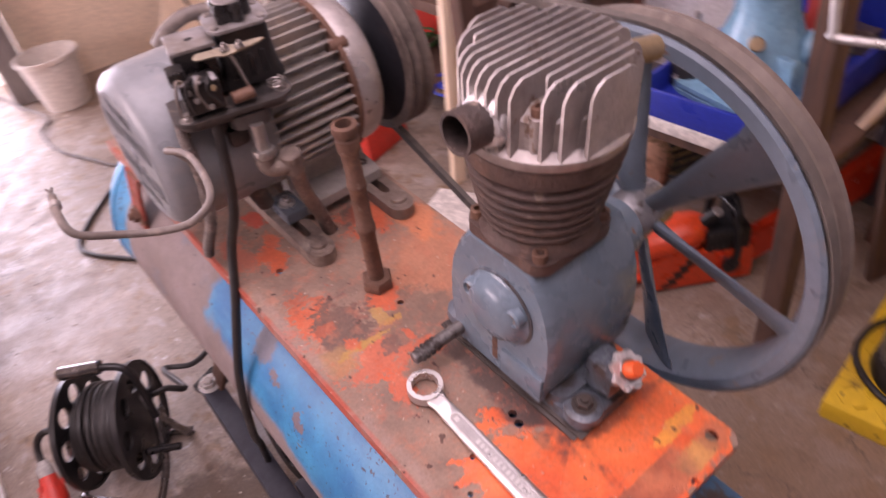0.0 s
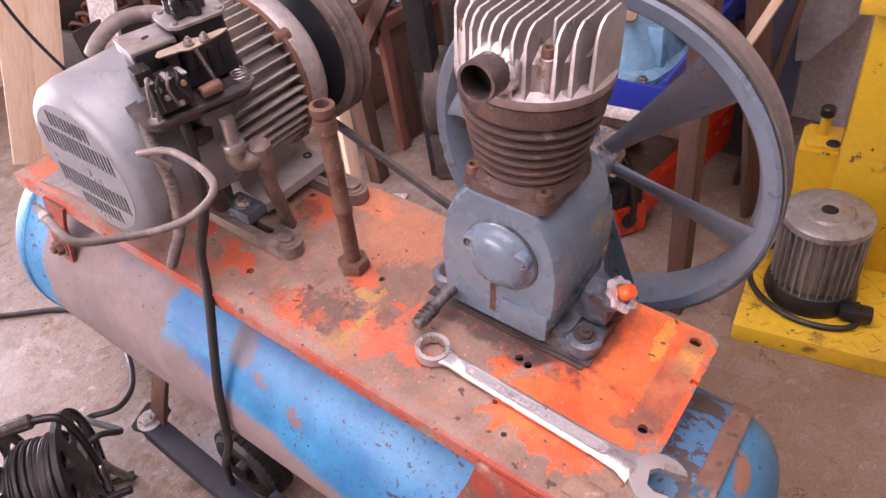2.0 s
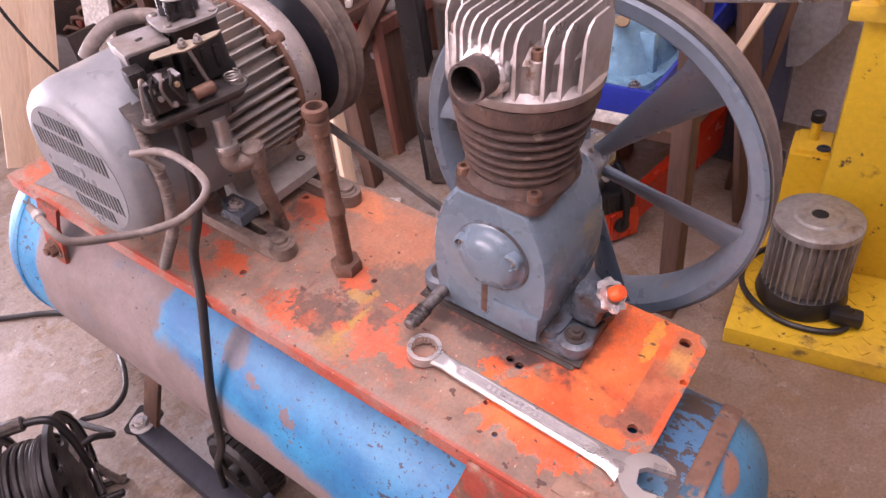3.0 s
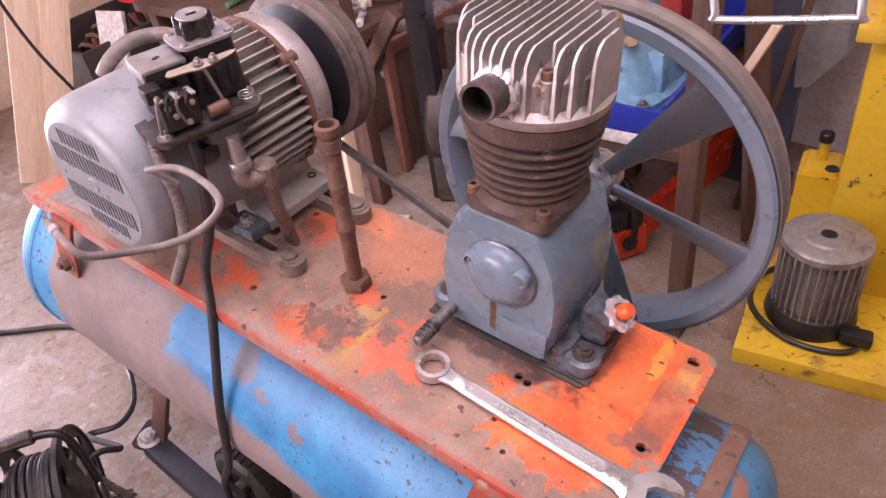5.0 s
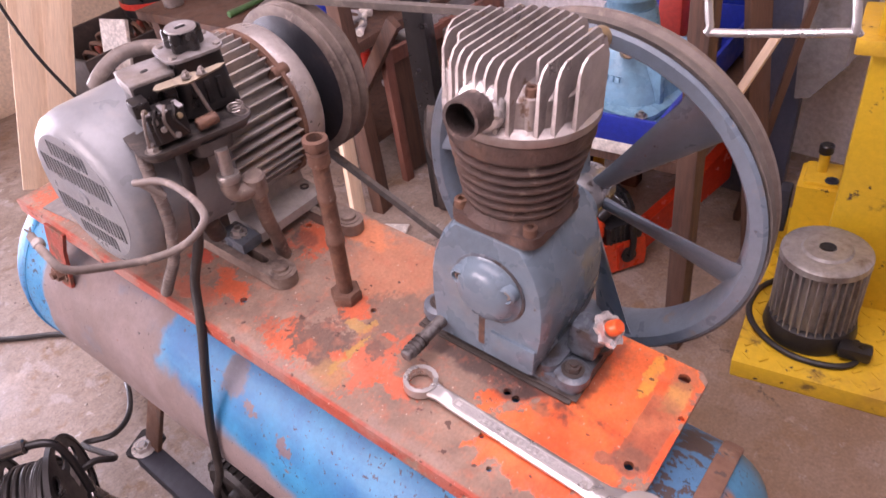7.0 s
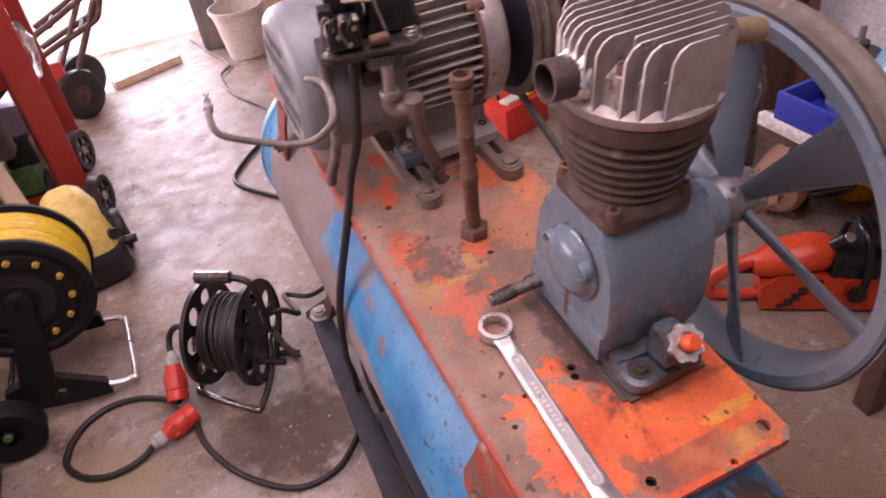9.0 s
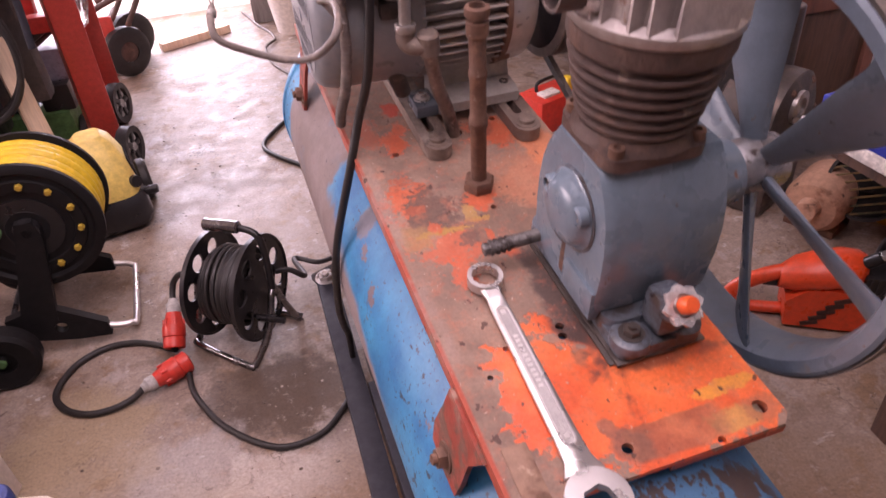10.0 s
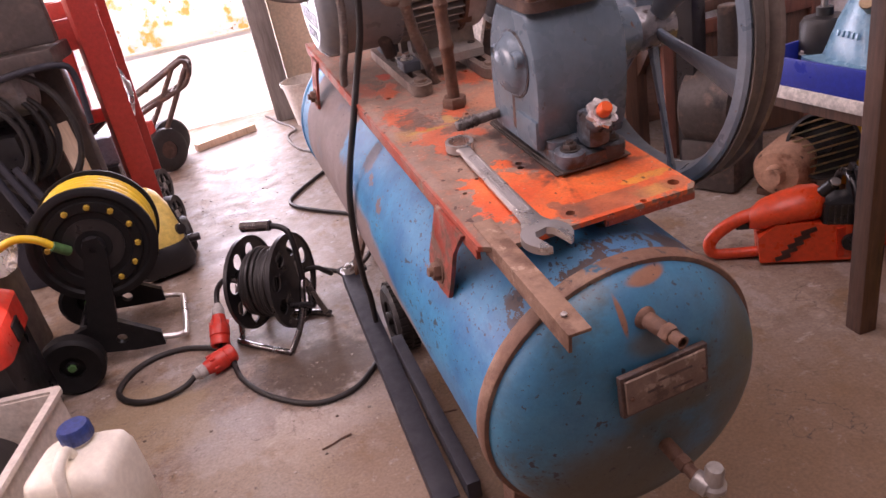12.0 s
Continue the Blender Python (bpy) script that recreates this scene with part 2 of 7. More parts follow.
m_hose = surface("yellow hose", (0.75, 0.50, 0.02), rough=0.42, grain=0.08, bump=0.05)
m_wood = surface("raw pine", (0.80, 0.62, 0.45), [((0.66, 0.46, 0.30), 3, 0.45, 0.7)], rough=0.7, grain=0.12, grain_scale=30, bump=0.15, stretch=(7, 7, 0.5))
m_dark_wood = surface("dark stained wood", (0.112, 0.056, 0.036), [((0.062, 0.034, 0.025), 5, 0.45, 0.7)], rough=0.7, grain=0.2, grain_scale=25, bump=0.2, stretch=(6, 6, 0.6))
m_blue = surface("blue plastic", (0.015, 0.035, 0.33), rough=0.4, bump=0.05, grain=0.1)
m_light_blue = surface("light blue enamel", (0.16, 0.33, 0.45), [((0.1, 0.2, 0.28), 10, 0.55, 0.8)], rough=0.3, bump=0.1)
m_white = surface("dirty white plastic", (0.62, 0.56, 0.50), [((0.45, 0.36, 0.30), 8, 0.52, 0.75)], rough=0.5, bump=0.06)
m_can = surface("translucent canister plastic", (0.82, 0.77, 0.66), rough=0.45, bump=0.05, grain=0.05)
m_cap = surface("blue cap plastic", (0.03, 0.06, 0.22), rough=0.45, bump=0.05)
m_brass = surface("dull brass", (0.33, 0.25, 0.155), [((0.2, 0.13, 0.08), 20, 0.5, 0.7)], rough=0.45, metal=0.8)
m_arm = surface("dark grey steel bar", (0.020, 0.021, 0.031), [((0.10, 0.080, 0.072), 14, 0.68, 0.84)], rough=0.68, bump=0.15)
m_grey_plastic = surface("grey plastic", (0.42, 0.40, 0.38), rough=0.5, bump=0.05)
# near-black that puts the shade inside holes and slots into the colour
m_dark = surface("cavity shade", (0.012, 0.011, 0.011), rough=0.8, bump=0)
m_green = surface("green plastic", (0.06, 0.16, 0.05), rough=0.5, bump=0.08)
m_dark_steel = surface("dark oily steel", (0.05, 0.046, 0.046), [((0.13, 0.09, 0.07), 18, 0.55, 0.7)], rough=0.4, metal=0.6, bump=0.2)
m_letter = surface("dark lettering", (0.05, 0.015, 0.01), rough=0.5, bump=0)
m_sheet = surface("grey sheet metal", (0.30, 0.29, 0.30), [((0.2, 0.17, 0.15), 6, 0.5, 0.7)], rough=0.5, metal=0.4)
m_foam = surface("pale foam", (0.72, 0.66, 0.60), rough=0.8)


m_band = surface("rusty band with blue paint", (0.19, 0.10, 0.066), [((0.30, 0.185, 0.125), 12, 0.48, 0.66), ((0.045, 0.13, 0.20), 17, 0.60, 0.66), ((0.07, 0.05, 0.045), 30, 0.60, 0.68)], rough=0.72, bump=0.4)


def patch(nt, coord, place, reach, wobble, soft=0.25):
    """1 inside an uneven oval about place, 0 outside it."""
    away = nt.nodes.new("ShaderNodeVectorMath")
    away.operation = "SUBTRACT"
    away.inputs[1].default_value = place
    nt.links.new(coord, away.inputs[0])
    scaled = nt.nodes.new("ShaderNodeVectorMath")
    scaled.operation = "MULTIPLY"
    scaled.inputs[1].default_value = tuple(1 / r if r else 0 for r in reach)
    nt.links.new(away.outputs[0], scaled.inputs[0])
    far = nt.nodes.new("ShaderNodeVectorMath")
    far.operation = "LENGTH"
    nt.links.new(scaled.outputs[0], far.inputs[0])
    return ramp(nt, 1 + soft, 1 - soft, calc(nt, "ADD", far.outputs["Value"], wobble))


def uneven(nt, coord, scale, amount, detail=6, rough=0.6):
    """Noise about zero."""
    return calc(nt, "MULTIPLY", calc(nt, "SUBTRACT", noise_tex(nt, coord, scale, detail, rough), 0.5), amount)


def tank_paint():
    m = bpy.data.materials.new("weathered blue tank paint")
    nt, nodes, links = nodes_of(m)
    bsdf = nodes["Principled BSDF"]
    coord = nodes.new("ShaderNodeTexCoord").outputs["Object"]
    xyz = nodes.new("ShaderNodeSeparateXYZ")
    links.new(coord, xyz.inputs[0])
    x, y, z = xyz.outputs
    edge = calc(nt, "ADD", uneven(nt, coord, 6, 0.22), uneven(nt, coord, 26, 0.07))
    # blue paint, faded in clouds and rubbed pale along the side
    blue = mixed(nt, ramp(nt, 0.35, 0.68, noise_tex(nt, coord, 7, 5, 0.6)), (0.006, 0.130, 0.31), (0.018, 0.240, 0.45))
    rubbed = calc(nt, "MULTIPLY", ramp(nt, 0.46, 0.66, noise_tex(nt, coord, 11, 7, 0.65, (1, 0.45, 1))), 0.45)
    blue = mixed(nt, rubbed, blue, (0.075, 0.275, 0.44))
    # the dusty half, and the dusty belly that rises towards the far end
    belly = calc(nt, "ADD", calc(nt, "SUBTRACT", calc(nt, "MULTIPLY", y, 0.26), z), -0.318)
    dusty = calc(nt, "MAXIMUM", ramp(nt, 0.652, 0.672, calc(nt, "ADD", y, calc(nt, "MULTIPLY", edge, 0.45))), ramp(nt, -0.006, 0.030, calc(nt, "ADD", belly, calc(nt, "MULTIPLY", edge, 0.5))))
    dusty = calc(nt, "MAXIMUM", dusty, calc(nt, "MULTIPLY", patch(nt, coord, (-0.195, 0.486, -0.116), (0.05, 0.022, 0.032), calc(nt, "ADD", calc(nt, "MULTIPLY", edge, 6.0), uneven(nt, coord, 60, 2.0)), 0.3), 0.8))
    far_end = ramp(nt, 1.035, 1.055, calc(nt, "ADD", y, calc(nt, "MULTIPLY", edge, 0.35)))
    dusty = calc(nt, "MULTIPLY", dusty, calc(nt, "SUBTRACT", 1.0, far_end))
    grey = mixed(nt, ramp(nt, 0.36, 0.66, noise_tex(nt, coord, 5, 6, 0.65)), (0.185, 0.128, 0.103), (0.245, 0.182, 0.165))
    grey = mixed(nt, calc(nt, "MULTIPLY", ramp(nt, 0.58, 0.70, noise_tex(nt, coord, 9, 6, 0.6)), 0.35), grey, (0.12, 0.16, 0.21))
    col = mixed(nt, calc(nt, "MULTIPLY", dusty, 0.94), blue, grey)
    # dished end: greener, with broad greasy stains and rubbed rust
    end = ramp(nt, -0.20, -0.235, y)
    col = mixed(nt, calc(nt, "MULTIPLY", end, 0.50), col, (0.045, 0.165, 0.205))
    grease = ramp(nt, 0.42, 0.60, noise_tex(nt, coord, 5.5, 6, 0.66))
    col = mixed(nt, calc(nt, "MULTIPLY", calc(nt, "MULTIPLY", end, grease), 0.78), col, (0.058, 0.066, 0.048))
    col = mixed(nt, calc(nt, "MULTIPLY", end, ramp(nt, 0.675, 0.705, noise_tex(nt, coord, 13, 6, 0.7, (0.5, 1, 1.2)))), col, (0.17, 0.085, 0.055))
    for place, reach, amount in (((-0.100, -0.27, -0.345), (0.110, 0.3, 0.085), 0.85), ((0.120, -0.26, -0.260), (0.055, 0.3, 0.150), 0.75), ((0.0, -0.27, -0.235), (0.075, 0.3, 0.022), 0.75), ((-0.030, -0.27, -0.118), (0.034, 0.3, 0.018), 0.75), ((0.03, -0.26, -0.410), (0.13, 0.3, 0.06), 0.7)):
        col = mixed(nt, calc(nt, "MULTIPLY", calc(nt, "MULTIPLY", end, patch(nt, coord, place, reach, calc(nt, "MULTIPLY", edge, 4.0), 0.45)), amount), col, (0.088, 0.078, 0.050))
    for place, reach in (((-0.068, -0.27, -0.078), (0.004, 0.2, 0.020)), ((-0.012, -0.26, -0.050), (0.030, 0.2, 0.005))):
        col = mixed(nt, patch(nt, coord, place, reach, calc(nt, "MULTIPLY", edge, 3.0)), col, (0.24, 0.115, 0.07))
    # flaked strip round the near end, beside the plate
    near = calc(nt, "MULTIPLY", calc(nt, "MULTIPLY", ramp(nt, -0.12, -0.16, y), ramp(nt, -0.225, -0.205, y)), ramp(nt, -0.15, -0.085, z))
    col = mixed(nt, calc(nt, "MULTIPLY", near, 0.5), col, (0.10, 0.20, 0.28))
    flake = ramp(nt, 0.585, 0.605, calc(nt, "ADD", noise_tex(nt, coord, 38, 5, 0.65, (1, 0.6, 1)), calc(nt, "MULTIPLY", near, 0.085)))
    col = mixed(nt, calc(nt, "MULTIPLY", flake, near), col, (0.070, 0.050, 0.046))
    # chips, thick in some clouds
    thick = calc(nt, "MULTIPLY", ramp(nt, 0.42, 0.62, noise_tex(nt, coord, 3.4, 3, 0.6)), 0.055)
    thick = calc(nt, "SUBTRACT", thick, calc(nt, "MULTIPLY", dusty, 0.045))
    chips = ramp(nt, 0.700, 0.714, calc(nt, "ADD", noise_tex(nt, coord, 52, 3, 0.55, (1, 0.6, 1)), thick))
    col = mixed(nt, calc(nt, "MULTIPLY", chips, 0.9), col, (0.030, 0.030, 0.042))
    fine_chips = ramp(nt, 0.672, 0.690, calc(nt, "ADD", noise_tex(nt, coord, 130, 3, 0.55), thick))
    col = mixed(nt, calc(nt, "MULTIPLY", fine_chips, 0.85), col, (0.045, 0.042, 0.050))
    scuff = ramp(nt, 0.685, 0.72, noise_tex(nt, coord, 24, 6, 0.7, (1, 0.3, 1)))
    col = mixed(nt, calc(nt, "MULTIPLY", scuff, 0.6), col, (0.40, 0.40, 0.41))
    rust = ramp(nt, 0.675, 0.70, noise_tex(nt, coord, 10, 6, 0.65))
    col = mixed(nt, calc(nt, "MULTIPLY", rust, 0.8), col, (0.19, 0.10, 0.068))
    col = grained(nt, grained(nt, col, coord, 24, 0.08, 6), coord, 140, 0.10)
    links.new(col, bsdf.inputs["Base Color"])
    r = nodes.new("ShaderNodeMapRange")
    r.inputs["To Min"].default_value, r.inputs["To Max"].default_value = 0.47, 0.72
    links.new(dusty, r.inputs["Value"])
    links.new(r.outputs[0], bsdf.inputs["Roughness"])
    b = nodes.new("ShaderNodeBump")
    b.inputs["Strength"].default_value, b.inputs["Distance"].default_value = 0.16, 0.004
    links.new(calc(nt, "SUBTRACT", noise_tex(nt, coord, 40, 4), calc(nt, "MULTIPLY", chips, 0.5)), b.inputs["Height"])
    links.new(b.outputs[0], bsdf.inputs["Normal"])
    return m


# wear on the plate: place, reach, strength, edge softness, colour
ORANGE, BROWN, YELLOW, OIL = (0.84, 0.165, 0.042), (0.165, 0.098, 0.072), (0.40, 0.225, 0.06), (0.070, 0.046, 0.04)
THIN_GREASE = (0.195, 0.122, 0.088)
GREASE, FLAKES, RUSTY = (0.150, 0.092, 0.070), (0.58, 0.105, 0.036), (0.34, 0.125, 0.065)
PLATE_MARKS = [
    # the orange near end, and what is rubbed off it
    (0.04, -0.05, 0.16, 0.125, 1.0, 0.10, ORANGE), (-0.075, -0.035, 0.075, 0.105, 1.0, 0.08, ORANGE), (-0.135, -0.012, 0.028, 0.060, 0.95, 0.10, ORANGE), (-0.120, 0.030, 0.030, 0.028, 0.95, 0.10, ORANGE),
    (-0.030, 0.054, 0.028, 0.022, 0.75, 0.35, OIL), (-0.044, 0.016, 0.012, 0.016, 0.8, 0.3, RUSTY), (-0.062, -0.092, 0.012, 0.012, 0.7, 0.15, BROWN),
    (0.093, -0.084, 0.040, 0.011, 0.95, 0.15, (0.74, 0.30, 0.05)), (0.080, -0.128, 0.030, 0.016, 0.85, 0.2, (0.55, 0.29, 0.09)), (0.118, -0.123, 0.022, 0.018, 0.7, 0.3, RUSTY), (-0.050, -0.118, 0.022, 0.020, 0.85, 0.35, (0.19, 0.085, 0.06)),
    # greasy band along the pump's foot
    (-0.024, 0.120, 0.022, 0.135, 0.85, 0.35, OIL), (-0.036, 0.062, 0.018, 0.030, 0.7, 0.3, OIL), (0.05, -0.024, 0.075, 0.012, 0.6, 0.4, OIL),
    # middle: orange glowing through thin dust beyond the stand pipe
    (0.060, 0.350, 0.085, 0.085, 0.55, 0.5, (0.58, 0.205, 0.095)), (0.050, 0.515, 0.050, 0.040, 0.85, 0.25, FLAKES), (0.105, 0.455, 0.030, 0.05, 0.7, 0.3, (0.62, 0.20, 0.08)),
    # two greasy fields with bright torn edges between
    (-0.148, 0.372, 0.0403, 0.0605, 0.828, 0.12, FLAKES), (-0.112, 0.262, 0.0554, 0.0437, 0.69, 0.15, FLAKES), (-0.05, 0.338, 0.0302, 0.0269, 0.828, 0.12, FLAKES), (-0.125, 0.202, 0.0168, 0.0336, 0.736, 0.2, FLAKES), (-0.05, 0.226, 0.0185, 0.0168, 0.552, 0.3, FLAKES),
    (-0.122, 0.346, 0.044, 0.050, 0.97, 0.12, GREASE), (-0.142, 0.322, 0.030, 0.030, 0.9, 0.15, GREASE), (-0.026, 0.280, 0.056, 0.048, 0.92, 0.15, THIN_GREASE), (-0.095, 0.262, 0.016, 0.014, 0.85, 0.15, GREASE), (-0.145, 0.455, 0.035, 0.035, 0.4, 0.6, GREASE),
    (-0.168, 0.292, 0.024, 0.026, 0.75, 0.3, (0.36, 0.20, 0.09)), (-0.110, 0.290, 0.040, 0.0055, 0.95, 0.15, YELLOW), (-0.072, 0.322, 0.011, 0.020, 0.85, 0.12, (0.42, 0.25, 0.09)), (-0.066, 0.300, 0.018, 0.006, 0.9, 0.12, YELLOW), (-0.140, 0.292, 0.022, 0.008, 0.8, 0.2, YELLOW),
    (-0.135, 0.303, 0.0084, 0.0118, 0.736, 0.12, FLAKES), (-0.06, 0.262, 0.0059, 0.0134, 0.736, 0.12, FLAKES), (-0.15, 0.352, 0.0151, 0.0084, 0.46, 0.2, FLAKES), (-0.048, 0.222, 0.0084, 0.0101, 0.552, 0.2, FLAKES),
    # far half: flecks of orange and red
    (-0.128, 0.540, 0.020, 0.034, 0.9, 0.15, FLAKES), (-0.108, 0.575, 0.014, 0.020, 0.8, 0.15, FLAKES), (-0.100, 0.640, 0.018, 0.026, 0.85, 0.15, (0.60, 0.07, 0.03)), (-0.165, 0.585, 0.02, 0.05, 0.5, 0.3, FLAKES), (-0.16, 0.99, 0.035, 0.06, 0.7, 0.3, FLAKES), (0.03, 0.53, 0.022, 0.03, 0.6, 0.3, OIL)]


def plate_paint():
    m = bpy.data.materials.new("worn orange plate paint")
    nt, nodes, links = nodes_of(m)
    bsdf = nodes["Principled BSDF"]
    coord = nodes.new("ShaderNodeTexCoord").outputs["Object"]
    xyz = nodes.new("ShaderNodeSeparateXYZ")
    links.new(coord, xyz.inputs[0])
    x, y, z = xyz.outputs
    orange = mixed(nt, ramp(nt, 0.36, 0.66, noise_tex(nt, coord, 9, 5, 0.6)), (0.68, 0.100, 0.026), (0.84, 0.180, 0.050))
    tan = mixed(nt, ramp(nt, 0.34, 0.68, noise_tex(nt, coord, 8, 6, 0.62)), (0.198, 0.128, 0.096), (0.312, 0.205, 0.150))
    glow = ramp(nt, 0.56, 0.70, noise_tex(nt, coord, 6, 6, 0.66))
    col = mixed(nt, calc(nt, "MULTIPLY", glow, 0.45), tan, (0.40, 0.160, 0.090))
    col = mixed(nt, calc(nt, "MULTIPLY", ramp(nt, 0.56, 0.70, noise_tex(nt, coord, 5, 5, 0.6)), 0.55), col, (0.175, 0.110, 0.083))
    wobble = calc(nt, "ADD", uneven(nt, coord, 16, 2.6, 6, 0.62), uneven(nt, coord, 70, 1.1, 4, 0.6))
    torn = calc(nt, "ADD", uneven(nt, coord, 30, 3.8, 8, 0.70), uneven(nt, coord, 130, 2.6, 5, 0.65))
    bright = None
    for mx, my, rx, ry, amount, soft, tone in PLATE_MARKS:
        f = calc(nt, "MULTIPLY", patch(nt, coord, (mx, my, 0), (rx, ry, 0), torn if tone in (FLAKES, YELLOW, GREASE) else wobble, soft), amount)
        col = mixed(nt, f, col, orange if tone == ORANGE else tone)
        if tone in (ORANGE, FLAKES):
            bright = f if bright is None else calc(nt, "MAXIMUM", bright, f)
    film = calc(nt, "MULTIPLY", ramp(nt, 0.48, 0.66, noise_tex(nt, coord, 38, 7, 0.7)), 0.42)
    col = mixed(nt, film, col, mixed(nt, 0.45, tan, orange))
    # a plate once bolted here left a straight-edged brown strip
    strip = calc(nt, "MULTIPLY", ramp(nt, -0.0975, -0.1005, calc(nt, "ADD", y, uneven(nt, coord, 60, 0.006))), ramp(nt, -0.146, -0.140, calc(nt, "ADD", y, uneven(nt, coord, 30, 0.02))))
    strip = calc(nt, "MULTIPLY", strip, calc(nt, "MULTIPLY", ramp(nt, -0.060, -0.048, x), ramp(nt, 0.080, 0.055, calc(nt, "ADD", x, uneven(nt, coord, 14, 0.09)))))
    col = mixed(nt, calc(nt, "MULTIPLY", strip, 0.68), col, mixed(nt, ramp(nt, 0.35, 0.65, noise_tex(nt, coord, 18, 5, 0.6)), (0.20, 0.088, 0.054), (0.42, 0.155, 0.080)))
    # folded edges: brick red, dusty in places
    edge = calc(nt, "MAXIMUM", ramp(nt, -0.196, -0.201, x), ramp(nt, -0.007, -0.012, z))
    worn = calc(nt, "MULTIPLY", edge, ramp(nt, 0.64, 0.52, noise_tex(nt, coord, 14, 6, 0.62)))
    col = mixed(nt, calc(nt, "MULTIPLY", worn, 0.9), col, (0.40, 0.068, 0.034))
    lip = calc(nt, "MULTIPLY", calc(nt, "MULTIPLY", ramp(nt, -0.176, -0.190, x), ramp(nt, 0.02, 0.10, y)), ramp(nt, 0.42, 0.60, noise_tex(nt, coord, 9, 5, 0.6)))
    col = mixed(nt, calc(nt, "MULTIPLY", lip, 0.55), col, (0.33, 0.235, 0.20))
    grime = ramp(nt, 0.62, 0.72, noise_tex(nt, coord, 20, 5, 0.6))
    col = mixed(nt, calc(nt, "MULTIPLY", grime, 0.35), col, (0.15, 0.078, 0.053))
    spots = ramp(nt, 0.676, 0.692, noise_tex(nt, coord, 62, 3, 0.5, (1, 0.7, 1)))
    col = mixed(nt, calc(nt, "MULTIPLY", spots, 0.85), col, (0.075, 0.036, 0.028))
    flecks = ramp(nt, 0.70, 0.72, noise_tex(nt, coord, 150, 3, 0.5))
    col = mixed(nt, calc(nt, "MULTIPLY", flecks, 0.8), col, (0.55, 0.42, 0.33))
    speck = ramp(nt, 0.60, 0.66, noise_tex(nt, coord, 95, 5, 0.7))
    col = mixed(nt, calc(nt, "MULTIPLY", speck, 0.35), col, (0.13, 0.075, 0.052))
    col = grained(nt, grained(nt, col, coord, 30, 0.14, 7), coord, 190, 0.18)
    links.new(col, bsdf.inputs["Base Color"])
    r = nodes.new("ShaderNodeMapRange")
    r.inputs["To Min"].default_value, r.inputs["To Max"].default_value = 0.74, 0.42
    links.new(bright, r.inputs["Value"])
    links.new(r.outputs[0], bsdf.inputs["Roughness"])
    b = nodes.new("ShaderNodeBump")
    b.inputs["Strength"].default_value, b.inputs["Distance"].default_value = 0.40, 0.003
    links.new(calc(nt, "ADD", calc(nt, "MULTIPLY", noise_tex(nt, coord, 120, 4), 0.6), bright), b.inputs["Height"])
    links.new(b.outputs[0], bsdf.inputs["Normal"])
    return m


m_tank, m_plate = tank_paint(), plate_paint()


# ---- mesh helpers ----
def aim(o, way, roll=0.0):
    """A pose at o whose z axis points along way."""
    return Matrix.Translation(o) @ Vector(way).to_track_quat("Z", "Y").to_matrix().to_4x4() @ Matrix.Rotation(radians(roll), 4, "Z")


def finish(name, bm, material, sharp=38):
    me = bpy.data.meshes.new(name)
    bmesh.ops.recalc_face_normals(bm, faces=bm.faces)
    bm.to_mesh(me)
    bm.free()
    me.materials.append(material)
    me.shade_smooth()
    me.set_sharp_from_angle(angle=radians(sharp))
    return me


def thing(name, label, category, m=None, group="", kind=""):
    ob = new(name)
    ob.empty_display_size = 0.05
    if m is not None:
        ob.matrix_world = m
    return tagged(ob, label, category, group, kind)


def part(name, bm, material, parent, label=""):
    ob = new(name, finish(name, bm, material))
    ob.parent = parent
    return tagged(ob, label) if label else ob


def solo(name, bm, material, label, category, m=None, group="", kind=""):
    ob = new(name, finish(name, bm, material))
    if m is not None:
        ob.matrix_world = m
    return tagged(ob, label, category, group, kind)


def B():
    return bmesh.new()


def box(bm, c, s, bev=0.0, m=Matrix()):
    made = bmesh.ops.create_cube(bm, size=1, matrix=m @ Matrix.Translation(c) @ Matrix.Diagonal((*s, 1)))["verts"]
    if bev:
        edges = {e for v in made for e in v.link_edges}
        bmesh.ops.bevel(bm, geom=list(edges), offset=bev, segments=2, profile=0.6, affect="EDGES", clamp_overlap=True)
    return bm


def lathe(bm, profile, m=Matrix(), seg=40, close=False):
    """Turns (radius, height) points about the z axis of m."""
    rings = []
    for r, h in profile:
        if r < 1e-6:
            rings.append([bm.verts.new(m @ Vector((0, 0, h)))])
        else:
            rings.append([bm.verts.new(m @ Vector((r * math.cos(a), r * math.sin(a), h))) for a in (2 * math.pi * k / seg for k in range(seg))])
    pairs = list(zip(rings, rings[1:])) + ([(rings[-1], rings[0])] if close else [])
    for a, b in pairs:
        for k in range(seg):
            j = (k + 1) % seg
            if len(a) == 1 and len(b) > 1:
                bm.faces.new((a[0], b[k], b[j]))
            elif len(b) == 1 and len(a) > 1:
                bm.faces.new((a[k], b[0], a[j]))
            elif len(a) > 1:
                bm.faces.new((a[k], b[k], b[j], a[j]))
    return bm


def rod(bm, a, b, r, r2=None, seg=20, bev=0.0):
    a, b = Vector(a), Vector(b)
    h, r2 = (b - a).length, r if r2 is None else r2
    prof = [(0, 0), (r - bev, 0), (r, bev), (r2, h - bev), (r2 - bev, h), (0, h)] if bev else [(0, 0), (r, 0), (r2, h), (0, h)]
    return lathe(bm, prof, aim(a, b - a), seg)


def pipe(bm, a, b, r, wall, seg=24):
    a, b = Vector(a), Vector(b)
    h = (b - a).length
    return lathe(bm, [(r - wall, 0), (r, 0), (r, h), (r - wall, h)], aim(a, b - a), seg, True)


